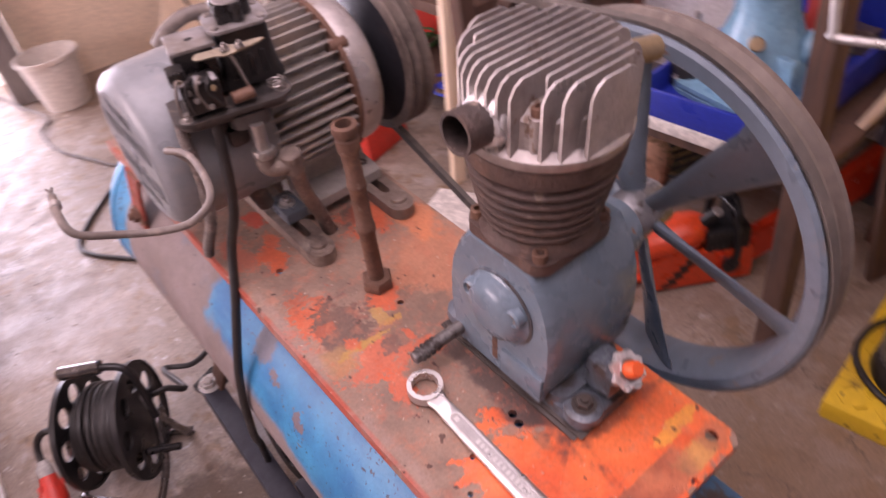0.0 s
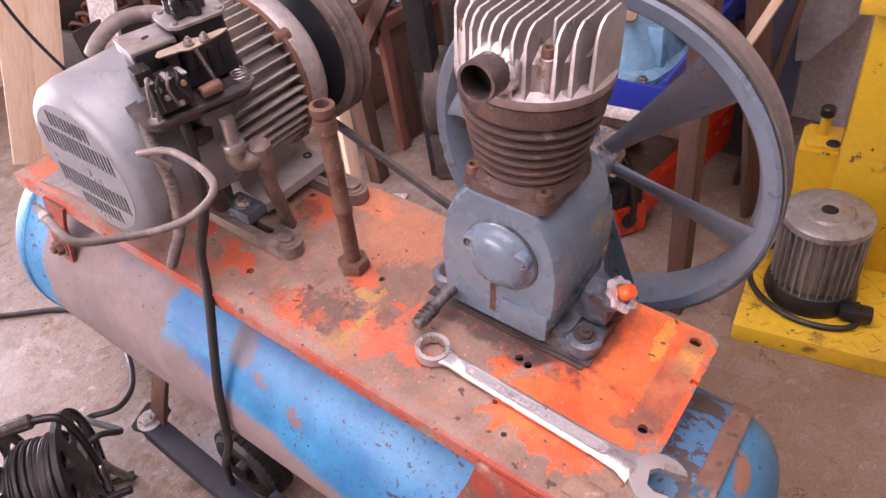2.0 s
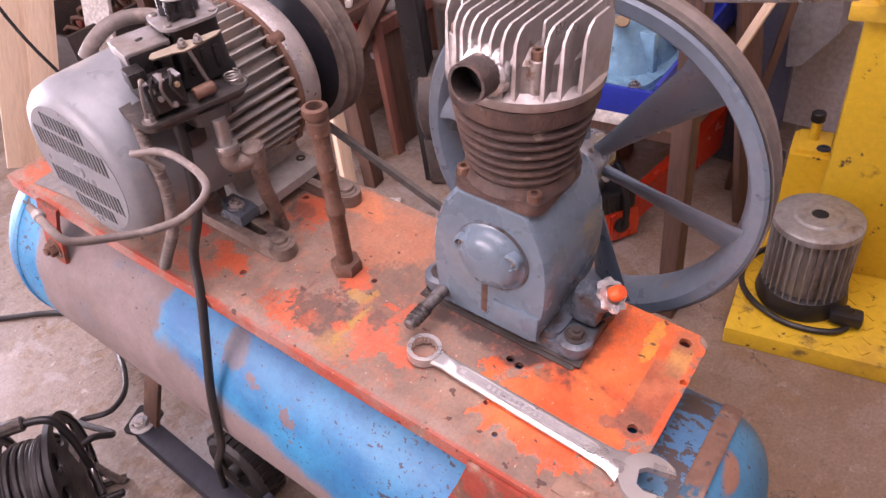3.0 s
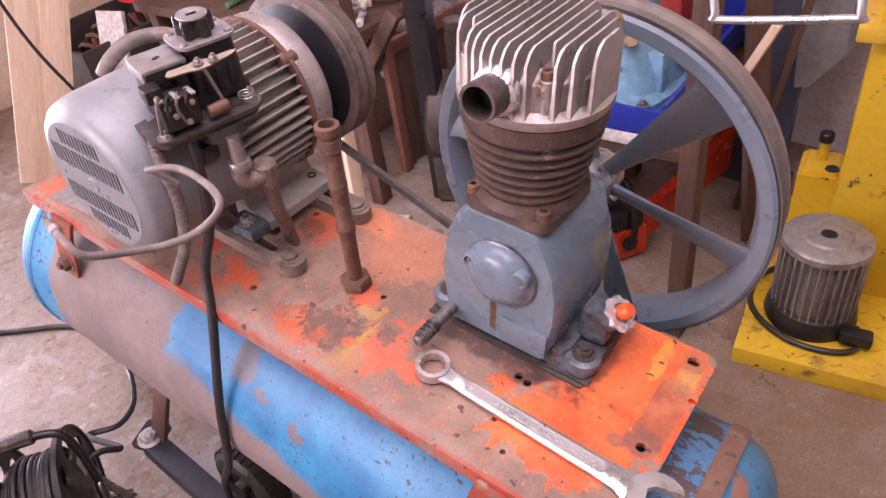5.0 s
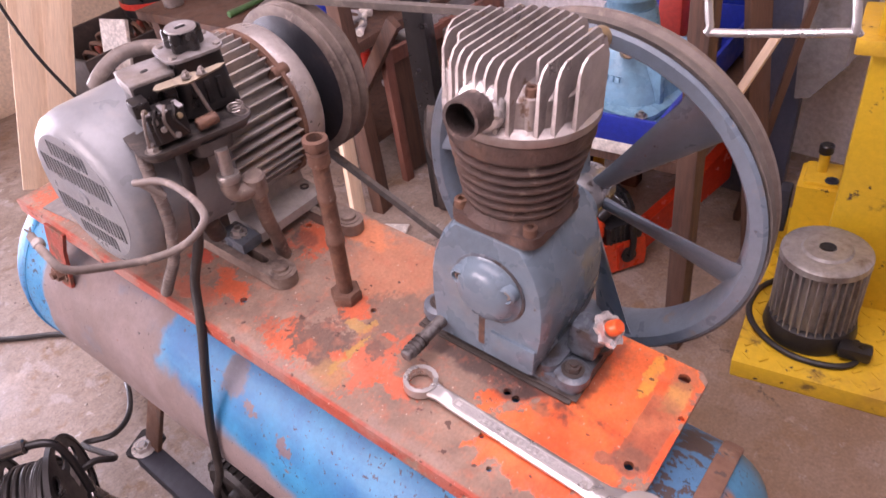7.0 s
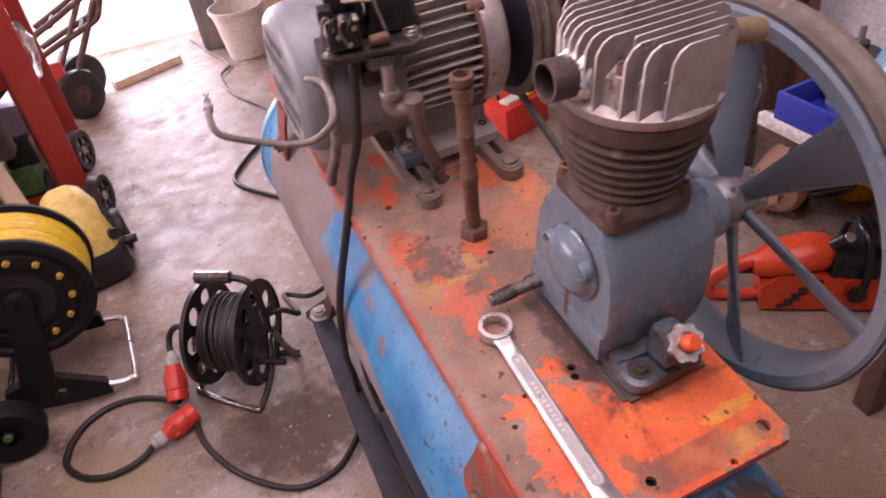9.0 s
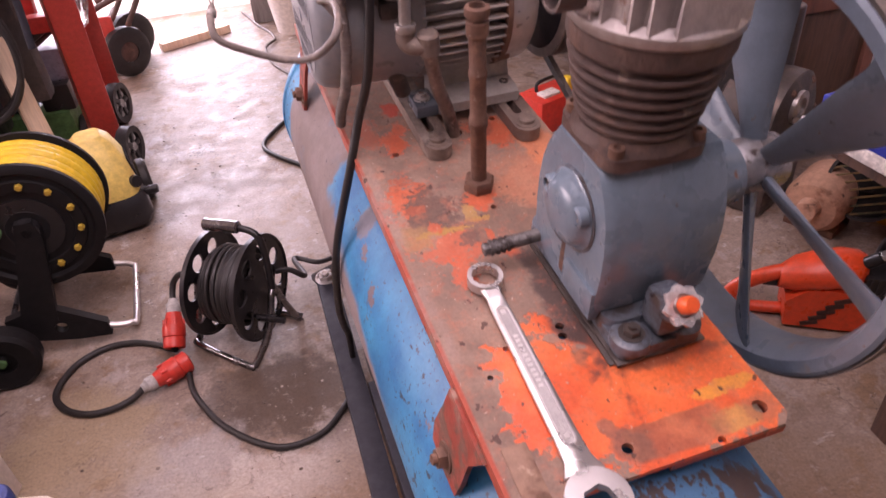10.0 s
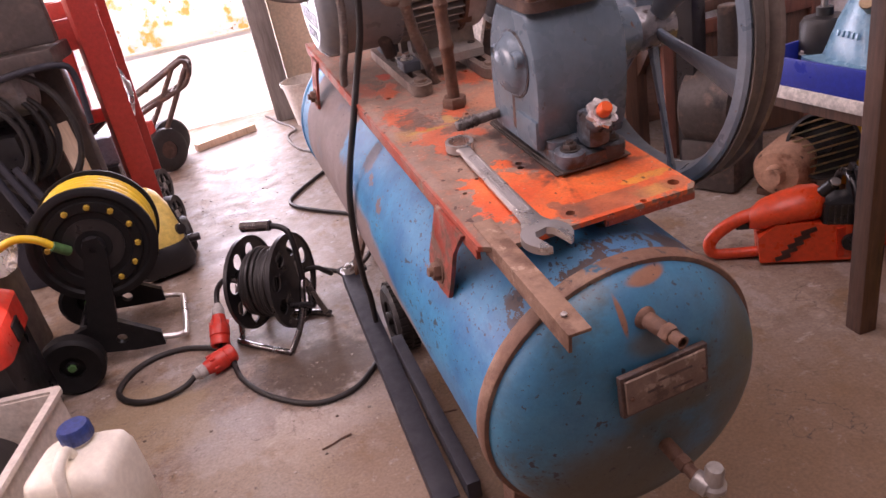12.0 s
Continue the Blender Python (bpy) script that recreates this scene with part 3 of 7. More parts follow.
def hexnut(bm, o, way, r, h, roll=0.0):
    return lathe(bm, [(0, 0), (r * 0.96, 0), (r, h * 0.12), (r, h * 0.82), (r * 0.9, h), (0, h)], aim(o, way, roll), 6)


def bolt(bm, o, way, r, h):
    hexnut(bm, o, way, r, h)
    o2 = Vector(o) + Vector(way).normalized() * h
    rod(bm, o2, o2 + Vector(way).normalized() * h * 0.45, r * 0.5, seg=12)
    lathe(bm, [(0, 0), (r * 1.4, 0), (r * 1.4, h * 0.2), (0, h * 0.2)], aim(o, way), 18)
    return bm


def cap_screw(o, way, r, h):
    """A round-headed screw with a sunk socket."""
    return lathe(B(), [(0, -0.001), (r, -0.001), (r, h - 0.001), (r * 0.88, h), (r * 0.52, h), (r * 0.48, h * 0.45), (0, h * 0.45)], aim(o, way), 20)


def smooth_path(pts, steps=6, closed=False):
    p = [Vector(q) for q in pts]
    n, out = len(p), []
    for i in range(n if closed else n - 1):
        a, b, c, d = (p[(i + k) % n] if closed else p[min(max(i + k, 0), n - 1)] for k in (-1, 0, 1, 2))
        for s in range(steps):
            t = s / steps
            out.append(0.5 * ((2 * b) + (c - a) * t + (2 * a - 5 * b + 4 * c - d) * t * t + (3 * b - a - 3 * c + d) * t ** 3))
    return out if closed else out + [p[-1]]


def tube(bm, pts, r, seg=10, steps=6, closed=False, flat=1.0):
    path = smooth_path(pts, steps, closed) if steps else [Vector(q) for q in pts]
    n, rings, up = len(path), [], None
    for i, q in enumerate(path):
        a = path[(i - 1) % n] if closed or i else path[0]
        b = path[(i + 1) % n] if closed or i < n - 1 else path[-1]
        way = (b - a).normalized()
        if up is None:
            up = way.orthogonal().normalized()
        up = (up - way * up.dot(way)).normalized()
        side = way.cross(up)
        rings.append([bm.verts.new(q + (up * math.cos(t) * flat + side * math.sin(t)) * r) for t in (2 * math.pi * k / seg for k in range(seg))])
    for i in range(n if closed else n - 1):
        a, b = rings[i], rings[(i + 1) % n]
        for k in range(seg):
            bm.faces.new((a[k], a[(k + 1) % seg], b[(k + 1) % seg], b[k]))
    if not closed:
        bm.faces.new(rings[0][::-1])
        bm.faces.new(rings[-1])
    return bm


def prism(bm, outline, depth, m=Matrix(), holes=(), bev=0.0):
    """A plate of the given outline in the xy plane of m, from z = 0 to depth, with holes through it."""
    loops, edges, verts = [outline, *holes], [], []
    for loop in loops:
        vs = [bm.verts.new((x, y, 0)) for x, y in loop]
        verts += vs
        edges += [bm.edges.new((a, b)) for a, b in zip(vs, vs[1:] + vs[:1])]
    got = bmesh.ops.triangle_fill(bm, use_beauty=True, use_dissolve=True, edges=edges)
    faces = [g for g in got["geom"] if isinstance(g, bmesh.types.BMFace)]
    ext = bmesh.ops.extrude_face_region(bm, geom=faces)
    moved = [g for g in ext["geom"] if isinstance(g, bmesh.types.BMVert)]
    bmesh.ops.translate(bm, verts=moved, vec=(0, 0, depth))
    every = verts + moved
    bmesh.ops.transform(bm, matrix=m, verts=every)
    return bm


def ring_pts(cx, cy, r, n=16, ry=None):
    return [(cx + r * math.cos(2 * math.pi * k / n), cy + (ry or r) * math.sin(2 * math.pi * k / n)) for k in range(n)]


def slot_pts(cx, cy, length, width, angle=0.0, n=6):
    pts = [(length / 2 - width / 2 + width / 2 * math.cos(a), width / 2 * math.sin(a)) for a in (math.pi * k / n - math.pi / 2 for k in range(n + 1))]
    pts += [(-x, -y) for x, y in pts]
    c, s = math.cos(angle), math.sin(angle)
    return [(cx + c * x - s * y, cy + s * x + c * y) for x, y in pts]


def loft(bm, sections, cap=True):
    """Skins closed sections, each a list of places of the same length."""
    rings = [[bm.verts.new(q) for q in sec] for sec in sections]
    n = len(rings[0])
    for a, b in zip(rings, rings[1:]):
        for k in range(n):
            bm.faces.new((a[k], a[(k + 1) % n], b[(k + 1) % n], b[k]))
    if cap:
        bm.faces.new(rings[0][::-1])
        bm.faces.new(rings[-1])
    return bm


def rounded(w, d, r, n=5):
    """A rectangle w by d with rounded corners."""
    out = []
    for cx, cy, a0 in ((w / 2 - r, d / 2 - r, 0), (-w / 2 + r, d / 2 - r, 90), (-w / 2 + r, -d / 2 + r, 180), (w / 2 - r, -d / 2 + r, 270)):
        out += [(cx + r * math.cos(radians(a0 + 90 * k / n)), cy + r * math.sin(radians(a0 + 90 * k / n))) for k in range(n + 1)]
    return out


# ---- the setting ----
def wall(name, c, s, material, label):
    return solo(name, box(B(), (0, 0, 0), s), material, label, "wall", pose(*c), kind="structure")


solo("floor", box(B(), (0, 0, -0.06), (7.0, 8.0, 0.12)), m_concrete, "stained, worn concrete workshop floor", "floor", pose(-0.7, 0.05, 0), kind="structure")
solo("ground", box(B(), (0, 0, -0.06), (60, 60, 0.1)), surface("pale gravel", (0.84, 0.80, 0.74), [((0.70, 0.62, 0.42), 0.9, 0.56, 0.7)], rough=0.9, grain_scale=20), "pale sunlit ground outside the doorway", "ground", pose(0, 0, -0.02), kind="structure")
wall("wall_north_east", (1.0, 3.83, 1.3), (2.58, 0.16, 2.6), m_beige_wall, "beige plastered end wall beside the doorway")
wall("wall_north_west", (-2.85, 3.83, 1.3), (1.3, 0.16, 2.6), m_beige_wall, "beige plastered end wall beside the doorway")
wall("wall_north_lintel", (-1.245, 3.83, 2.4), (1.91, 0.16, 0.4), m_beige_wall, "plastered strip of wall above the doorway")
wall("wall_east", (2.0, 0.05, 1.3), (0.16, 7.4, 2.6), m_plaster, "grey-white plastered long wall")
# unseen west wall pieces, added round the fill lamp's opening
wall("wall_west_low", (-3.6, 0.05, 0.6), (0.16, 7.4, 1.2), m_low_bounce_plaster, "unseen grey wall below the fill lamp's opening")
wall("wall_west_high", (-3.6, 0.05, 2.45), (0.16, 7.4, 0.3), m_low_bounce_plaster, "unseen grey wall above the fill lamp's opening")
wall("wall_west_north", (-3.6, 3.225, 1.75), (0.16, 1.05, 1.1), m_low_bounce_plaster, "unseen grey wall beside the fill lamp's opening")
wall("wall_west_south", (-3.6, -1.7, 1.75), (0.16, 4.0, 1.1), m_low_bounce_plaster, "unseen grey wall beside the fill lamp's opening")
# unseen rear wall, added to close the room and throw back little light
wall("wall_south", (-0.8, -3.7, 1.3), (5.76, 0.16, 2.6), m_low_bounce_plaster, "unseen grey rear wall that cuts bounced light")
# unseen ceiling, built round the opening of the overhead fill lamp
bm = B()
for c, s in (((-2.55, 0.05), (2.4, 7.9)), ((1.3, 0.05), (1.7, 7.9)), ((-0.45, 2.55), (1.8, 2.9)), ((-0.45, -2.6), (1.8, 2.6))):
    box(bm, (c[0] + 0.8, c[1] - 0.05, 0), (*s, 0.12))
solo("ceiling", bm, m_ceiling, "unseen grey boarded ceiling with an opening for the roof fill lamp", "ceiling", pose(-0.8, 0.05, 2.66), kind="structure")

m_oily = surface("oily dark metal", (0.075, 0.062, 0.056), [((0.16, 0.11, 0.085), 14, 0.52, 0.7), ((0.03, 0.027, 0.027), 9, 0.55, 0.7, 0.35)], rough=0.5, metal=0.4, bump=0.3)
m_dusty_iron = surface("dusty cast iron", (0.20, 0.15, 0.122), [((0.30, 0.24, 0.20), 20, 0.5, 0.66), ((0.09, 0.065, 0.055), 13, 0.56, 0.7)], rough=0.62, metal=0.3, bump=0.4, bump_scale=150)
m_belt = surface("dusty belt", (0.10, 0.085, 0.075), [((0.17, 0.14, 0.12), 18, 0.5, 0.7)], rough=0.75)
m_rim = surface("dusty wheel rim", (0.17, 0.135, 0.115), [((0.085, 0.065, 0.056), 9, 0.5, 0.66), ((0.27, 0.22, 0.19), 18, 0.6, 0.7)], rough=0.55, metal=0.2, bump=0.25)

# ---- the air compressor ----
UNIT = pose(0.0257, -0.0977, 0.696, 6.722, 1.185, 4.769)
unit = thing("air_compressor", "old air compressor with blue tank, orange plate and grey pump", "compressor", UNIT)

TX, TZ, TR, Y0, Y1 = -0.031, -0.265, 0.227, -0.215, 1.12


def dome(r, depth, n=10):
    """Profile of a dished end, from the rim inwards."""
    return [(r * math.cos(a) ** 0.58 if a < math.pi / 2 - 1e-6 else 0.0, depth * math.sin(a)) for a in (math.pi / 2 * k / n for k in range(n + 1))]


far_dome = [(r, Y1 + h) for r, h in dome(TR, 0.105)]
near_dome = [(r, Y0 - h) for r, h in dome(TR - 0.003, 0.094)][::-1]
AXIS = Matrix.Translation((TX, 0, TZ)) @ Matrix.Rotation(radians(-90), 4, "X")
tank = part("tank", lathe(B(), near_dome + [(TR, Y0 + 0.002)] + [(TR, Y0 + (Y1 - Y0) * k / 12) for k in range(1, 13)] + far_dome[1:], AXIS, 72), m_tank, unit, "weathered blue tank with dusty patches and chips")


def band(y, w, t):
    return lathe(B(), [(TR - 0.004, y), (TR + t - 0.002, y), (TR + t, y + 0.003), (TR + t, y + w - 0.003), (TR + t - 0.002, y + w), (TR - 0.004, y + w)], AXIS, 72, True)


part("weld_band", band(Y0 - 0.012, 0.028, 0.005), m_band, tank, "rusty welded band")
part("weld_band", band(Y1 - 0.012, 0.016, 0.003), m_tank, tank)

# data plate on the dished end
end_m = aim((TX + 0.004, -0.319, TZ + 0.094), (0.05, -1, 0.16)) @ Matrix.Rotation(radians(180), 4, "Z") @ Matrix.Scale(1.10, 4)
tag_frame = part("data_plate", box(B(), (0, 0, -0.004), (0.128, 0.058, 0.009), 0.002, end_m), m_iron, tank, "dark rusty data plate holder")
worn_plate = surface("worn data plate", (0.19, 0.125, 0.095), [((0.33, 0.25, 0.20), 40, 0.52, 0.62), ((0.10, 0.065, 0.05), 30, 0.56, 0.66)], rough=0.6, metal=0.2, bump=0.4)
part("face_plate", box(B(), (0.002, -0.002, 0.004), (0.116, 0.046, 0.004), 0.001, end_m), worn_plate, tag_frame, "worn brown metal face plate")
for k, (x, w) in enumerate(((-0.02, 0.03), (0.02, 0.022), (-0.01, 0.05))):
    part("marking_bar", box(B(), (x, 0.010 - 0.010 * k, 0.0062), (w, 0.0028, 0.0008), 0, end_m), m_iron, tag_frame)
for sx in (-1, 1):
    part("rivet", lathe(B(), [(0.0034, 0), (0.0026, 0.002), (0, 0.003)], end_m @ Matrix.Translation((sx * 0.053, 0, 0.006)), 10), m_rust, tag_frame)


def fitting(o, way, l):
    o, w = Vector(o), Vector(way).normalized()
    bm = B()
    lathe(bm, [(0, 0), (0.0165, 0), (0.015, 0.005), (0.0115, 0.008), (0.0115, l * 0.45), (0.009, l * 0.5), (0.009, l), (0.0065, l), (0.0065, l - 0.01), (0, l - 0.01)], aim(o, w), 20)
    hexnut(bm, o + w * l * 0.55, w, 0.0135, l * 0.2)
    return bm


part("pipe_fitting", fitting((TX - 0.008, -0.283, TZ + 0.182), (0.12, -1, 0.06), 0.070), m_rust, tank, "rusty threaded pipe stub")
low = part("pipe_fitting", fitting((TX + 0.018, -0.300, TZ - 0.045), (0.05, -1, -0.05), 0.075), m_rust, tank, "rusty elbow drain fitting")
bm = rod(B(), (TX + 0.020, -0.372, TZ - 0.053), (TX + 0.030, -0.394, TZ - 0.056), 0.0155, seg=18, bev=0.002)
lathe(bm, [(0, -0.014), (0.012, -0.014), (0.014, -0.008), (0.0185, -0.004), (0.0185, 0.004), (0.0135, 0.008), (0.0135, 0.030), (0.011, 0.036), (0, 0.036)], Matrix.Translation((TX + 0.036, -0.392, TZ - 0.054)), 20)
part("drain_cock", bm, m_dirty_alu, low, "steel drain cock")


def clamp_tab(y, k):
    """A bolted tab that holds the plate to the tank."""
    bm = B()
    m = Matrix.Translation((-0.2025, y, -0.010)) @ Matrix.Rotation(radians(-82), 4, "Y")
    prism(bm, [(u, v * k) for u, v in ((0.0, -0.085), (0.0, 0.030), (-0.045, 0.040), (-0.095, 0.055), (-0.128, 0.050), (-0.135, 0.0), (-0.132, -0.040), (-0.100, -0.048), (-0.045, -0.055))], 0.007, m)
    return bm


for y, k in ((0.0, 0.95), (0.955, 0.55)):
    tab = part("clamp_tab", clamp_tab(y, k), m_red_rust, tank, "bolted tab with flaking red paint")
    part("bolt", bolt(B(), (-0.2235, y + 0.002, -0.112), (-1, 0, 0.14), 0.015, 0.014), m_rust, tab)

# base plate with folded edges
PX0, PX1, PY0, PY1 = -0.204, 0.142, -0.152, 1.07
HOLES = [(-0.054, -0.120, 0.007), (0.117, -0.123, 0.009), (0.050, -0.146, 0.005), (-0.049, 0.050, 0.006), (-0.045, 0.066, 0.006), (-0.033, 0.320, 0.005), (-0.125, 0.055, 0.004), (-0.160, 0.02, 0.004),
         (-0.135, 0.505, 0.006), (0.060, 0.553, 0.006), (-0.017, 0.533, 0.012), (0.02, 0.235, 0.005), (-0.15, 0.9, 0.006), (-0.16, 0.97, 0.005)]
OUT = [(PX0, PY0 + 0.02), (PX0 + 0.03, PY0), (PX1 - 0.012, PY0), (PX1, PY0 + 0.012), (PX1, PY1), (PX0, PY1)]
bm = prism(B(), OUT, 0.008, Matrix.Translation((0, 0, -0.008)), [ring_pts(x, y, r, 12) for x, y, r in HOLES])
plate = part("base_plate", bm, m_plate, unit, "orange steel plate with worn, dusty paint")
for x, y0, y1 in ((PX0 + 0.004, PY0 + 0.03, PY1), (PX1 - 0.004, PY0 + 0.02, PY1)):
    part("folded_edge", box(B(), (x, (y0 + y1) / 2, -0.018), (0.007, y1 - y0, 0.019), 0.002), m_plate, plate)
part("folded_edge", box(B(), (0.06, PY0 + 0.004, -0.014), (0.15, 0.006, 0.014), 0.001), m_plate, plate)
bm = box(B(), ((PX0 + PX1) / 2, 0.02, -0.03), (0.20, 0.06, 0.03), 0.003)
part("saddle", bm, m_rust, plate)
part("saddle", box(B(), ((PX0 + PX1) / 2, 0.9, -0.03), (0.20, 0.06, 0.03), 0.003), m_rust, plate)
# angle iron that sticks out past the end
a0, a1 = Vector((-0.166, -0.075, 0.001)), Vector((-0.170, -0.358, -0.002))
way = (a1 - a0).normalized()
L1 = (a1 - a0).length
bm = B()
am = Matrix.Translation(a0) @ Matrix.Rotation(math.atan2(way.x, -way.y), 4, "Z")
box(bm, (-0.006, -L1 / 2, -0.0005), (0.030, L1, 0.005), 0.0012, am)
box(bm, (-0.0185, -L1 / 2, -0.012), (0.005, L1, 0.026), 0.0015, am)
angle = part("angle_iron", bm, surface("dusty rusted angle", (0.26, 0.155, 0.105), [((0.15, 0.078, 0.05), 16, 0.48, 0.64), ((0.36, 0.25, 0.18), 30, 0.58, 0.70)], rough=0.75, bump=0.35), unit, "rusty brown angle iron sticking out")
part("screw", lathe(B(), [(0.0045, 0), (0.004, 0.002), (0, 0.003)], Matrix.Translation((-0.178, -0.325, 0.005)), 12), m_steel, angle)

# stand pipe
bm = B()
lathe(bm, [(0.0080, 0.0), (0.0122, 0.0), (0.0122, 0.118), (0.0142, 0.121), (0.0142, 0.134), (0.0124, 0.137), (0.0122, 0.205), (0.0136, 0.208), (0.0136, 0.216), (0.0122, 0.219), (0.0124, 0.272), (0.0158, 0.276), (0.0158, 0.296), (0.0132, 0.299), (0.0132, 0.303), (0.0172, 0.305), (0.0180, 0.311), (0.0172, 0.318), (0.0115, 0.320), (0.0095, 0.30)], Matrix.Translation((-0.036, 0.373, 0.004)) @ Matrix.Rotation(radians(-1.2), 4, "Y") @ Matrix.Rotation(radians(-1.5), 4, "X") @ Matrix.Diagonal((1, 1, 0.918, 1)), 24, True)
stand = part("stand_pipe", bm, m_rust, unit, "upright rusty pipe with collars")
bm = hexnut(B(), (-0.036, 0.373, 0.0), (0, 0, 1), 0.025, 0.020)
part("nut", bm, m_rust, stand)

# trolley arm, leg and wheel below
inv = UNIT.inverted()
bolt_w, end_w = Vector((-0.312, 0.890, 0.150)), Vector((-0.268, -0.02, 0.035))
pb, pe = inv @ bolt_w, inv @ end_w
bm = B()
d = pe - pb
m = Matrix.Translation((pb + pe) / 2) @ d.to_track_quat("Y", "Z").to_matrix().to_4x4()
box(bm, (0, 0, 0), (0.052, d.length, 0.008), 0.002, m)
box(bm, (0.024, 0, -0.02), (0.006, d.length, 0.04), 0.002, m)
arm = part("drawbar", bm, m_arm, unit, "dark steel drawbar")
q0, q1 = inv @ Vector((-0.250, 0.52, 0.085)), inv @ Vector((-0.212, -0.03, 0.045))
qm = Matrix.Translation((q0 + q1) / 2) @ (q1 - q0).to_track_quat("Y", "Z").to_matrix().to_4x4()
part("side_member", box(B(), (0, 0, 0), (0.030, (q1 - q0).length, 0.050), 0.003, qm), m_arm, unit, "dark steel frame member")
part("bolt", bolt(B(), pb + Vector((0, 0, 0.004)), (-0.1, 0, 1), 0.021, 0.014), m_chrome, arm, "shiny new bolt")
part("eye_plate", prism(B(), rounded(0.078, 0.066, 0.010), 0.010, Matrix.Translation(pb + Vector((0.008, 0.006, -0.007))) @ Matrix.Rotation(radians(20), 4, "Z")), m_dark_steel, arm, "dark oily steel eye plate")
bm = box(B(), (0, 0, 0), (0.012, 0.05, 0.22), 0.003, Matrix.Translation(pb + Vector((0.055, -0.015, 0.10))) @ Matrix.Rotation(radians(22), 4, "Y"))
part("leg", bm, m_rust, unit, "rusty flat-bar leg")


near_leg = box(B(), (0, 0, 0), (0.045, 0.012, 0.22), 0.002, Matrix.Translation((-0.205, -0.215, -0.46)) @ Matrix.Rotation(radians(6), 4, "Y"))
box(near_leg, (-0.218, -0.195, -0.46), (0.008, 0.045, 0.22), 0.002)
part("leg", near_leg, m_rust, unit, "rusty angle-iron leg")


def wheel(y, sx):
    c = inv @ Vector((sx, y, 0.098))
    m = aim(c, (-1, 0, 0.02))
    bm = lathe(B(), [(0.05, -0.032), (0.085, -0.034), (0.096, -0.024), (0.1, 0), (0.096, 0.024), (0.085, 0.034), (0.05, 0.032)], m, 40, True)
    tyre = part("wheel", bm, m_rubber, unit, "small black treaded trolley tyre")
    for k in range(30):
        for s in (-1, 1):
            part("tread_block", box(B(), (0.0985, 0, s * 0.014), (0.007, 0.013, 0.021), 0, m @ Matrix.Rotation(2 * math.pi * (k + 0.25 * s) / 30, 4, "Z")), m_rubber, tyre)
    bm = lathe(B(), [(0, -0.02), (0.05, -0.025), (0.052, 0.0), (0.05, 0.025), (0.02, 0.02), (0.018, 0.04), (0, 0.04)], m, 24)
    part("rim", bm, m_rubber, tyre, "black wheel rim")


wheel(0.632, -0.214)
wheel(0.632, 0.14)

# ---- motor on the plate ----
MY, MZ = 0.670, 0.195
MAX = Matrix.Translation((0, MY, MZ)) @ Matrix.Rotation(radians(90), 4, "Y")
bm = lathe(B(), [(0, -0.07), (0.108, -0.07), (0.108, 0.115), (0.095, 0.118), (0, 0.118)], MAX, 48)
motor = part("motor", bm, m_fin, unit, "grey finned three-phase electric motor")
for k in range(44):
    a = 2 * math.pi * k / 44
    bm = box(B(), (0.117, 0, 0.0045), (0.026, 0.0032, 0.145), 0.001, MAX @ Matrix.Rotation(a, 4, "Z"))
    part("fin", bm, m_fin, motor)
cowl = [(0.098, -0.236), (0.112, -0.232), (0.121, -0.222), (0.126, -0.20), (0.128, -0.10), (0.129, -0.062), (0.126, -0.060), (0.124, -0.19), (0.110, -0.226), (0.098, -0.230)]
fan = part("fan_cover", lathe(B(), cowl, MAX, 56, True), m_motor, motor, "rounded grey fan cover")
# black lining that paints in the shade behind the grille
part("fan_cavity", lathe(B(), [(0.118, -0.2), (0.118, -0.12), (0, -0.12)], MAX, 32), m_dark, motor)
# grille plate pierced by four rows of short slots
GM = Matrix.Translation((-0.2335, MY, MZ)) @ Matrix.Rotation(radians(-90), 4, "Z") @ Matrix.Rotation(radians(90), 4, "X")
slots = []
for v, h in ((0.069, 0.025), (0.034, 0.033), (-0.034, 0.033), (-0.069, 0.025)):
    for i in range(-10, 11):
        u = i * 0.0086
        if math.hypot(abs(u) + 0.003, abs(v) + h / 2) < 0.095:
            slots.append([(u - 0.0027, v - h / 2), (u + 0.0027, v - h / 2), (u + 0.0027, v + h / 2), (u - 0.0027, v + h / 2)])
part("fan_grille", prism(B(), ring_pts(0, 0, 0.099, 56), 0.003, GM, slots), m_motor, fan, "slotted grey grille")
part("boss", lathe(B(), [(0.012, 0), (0.011, 0.002), (0.004, 0.0025), (0, 0)], GM @ Matrix.Translation((0, 0, 0.003)), 16), m_motor, fan)
# drive end
bm = lathe(B(), [(0.108, 0.083), (0.127, 0.084), (0.129, 0.088), (0.1285, 0.118), (0.126, 0.128), (0.116, 0.136), (0.085, 0.142), (0.05, 0.165), (0.03, 0.168), (0, 0.168)], MAX, 48)
part("end_shield", bm, m_alu, motor, "stained pale end shield")
for k in range(4):
    a = radians(45 + 90 * k)
    bm = rod(B(), MAX @ Vector((0.122 * math.cos(a), 0.122 * math.sin(a), 0.068)), MAX @ Vector((0.122 * math.cos(a), 0.122 * math.sin(a), 0.098)), 0.012, seg=12, bev=0.002)
    part("lug", bm, m_rust, motor)
part("flange_ring", lathe(B(), [(0.120, 0.076), (0.1325, 0.077), (0.1325, 0.085), (0.120, 0.086)], MAX, 56, True), m_rust, motor, "rusty flange ring")
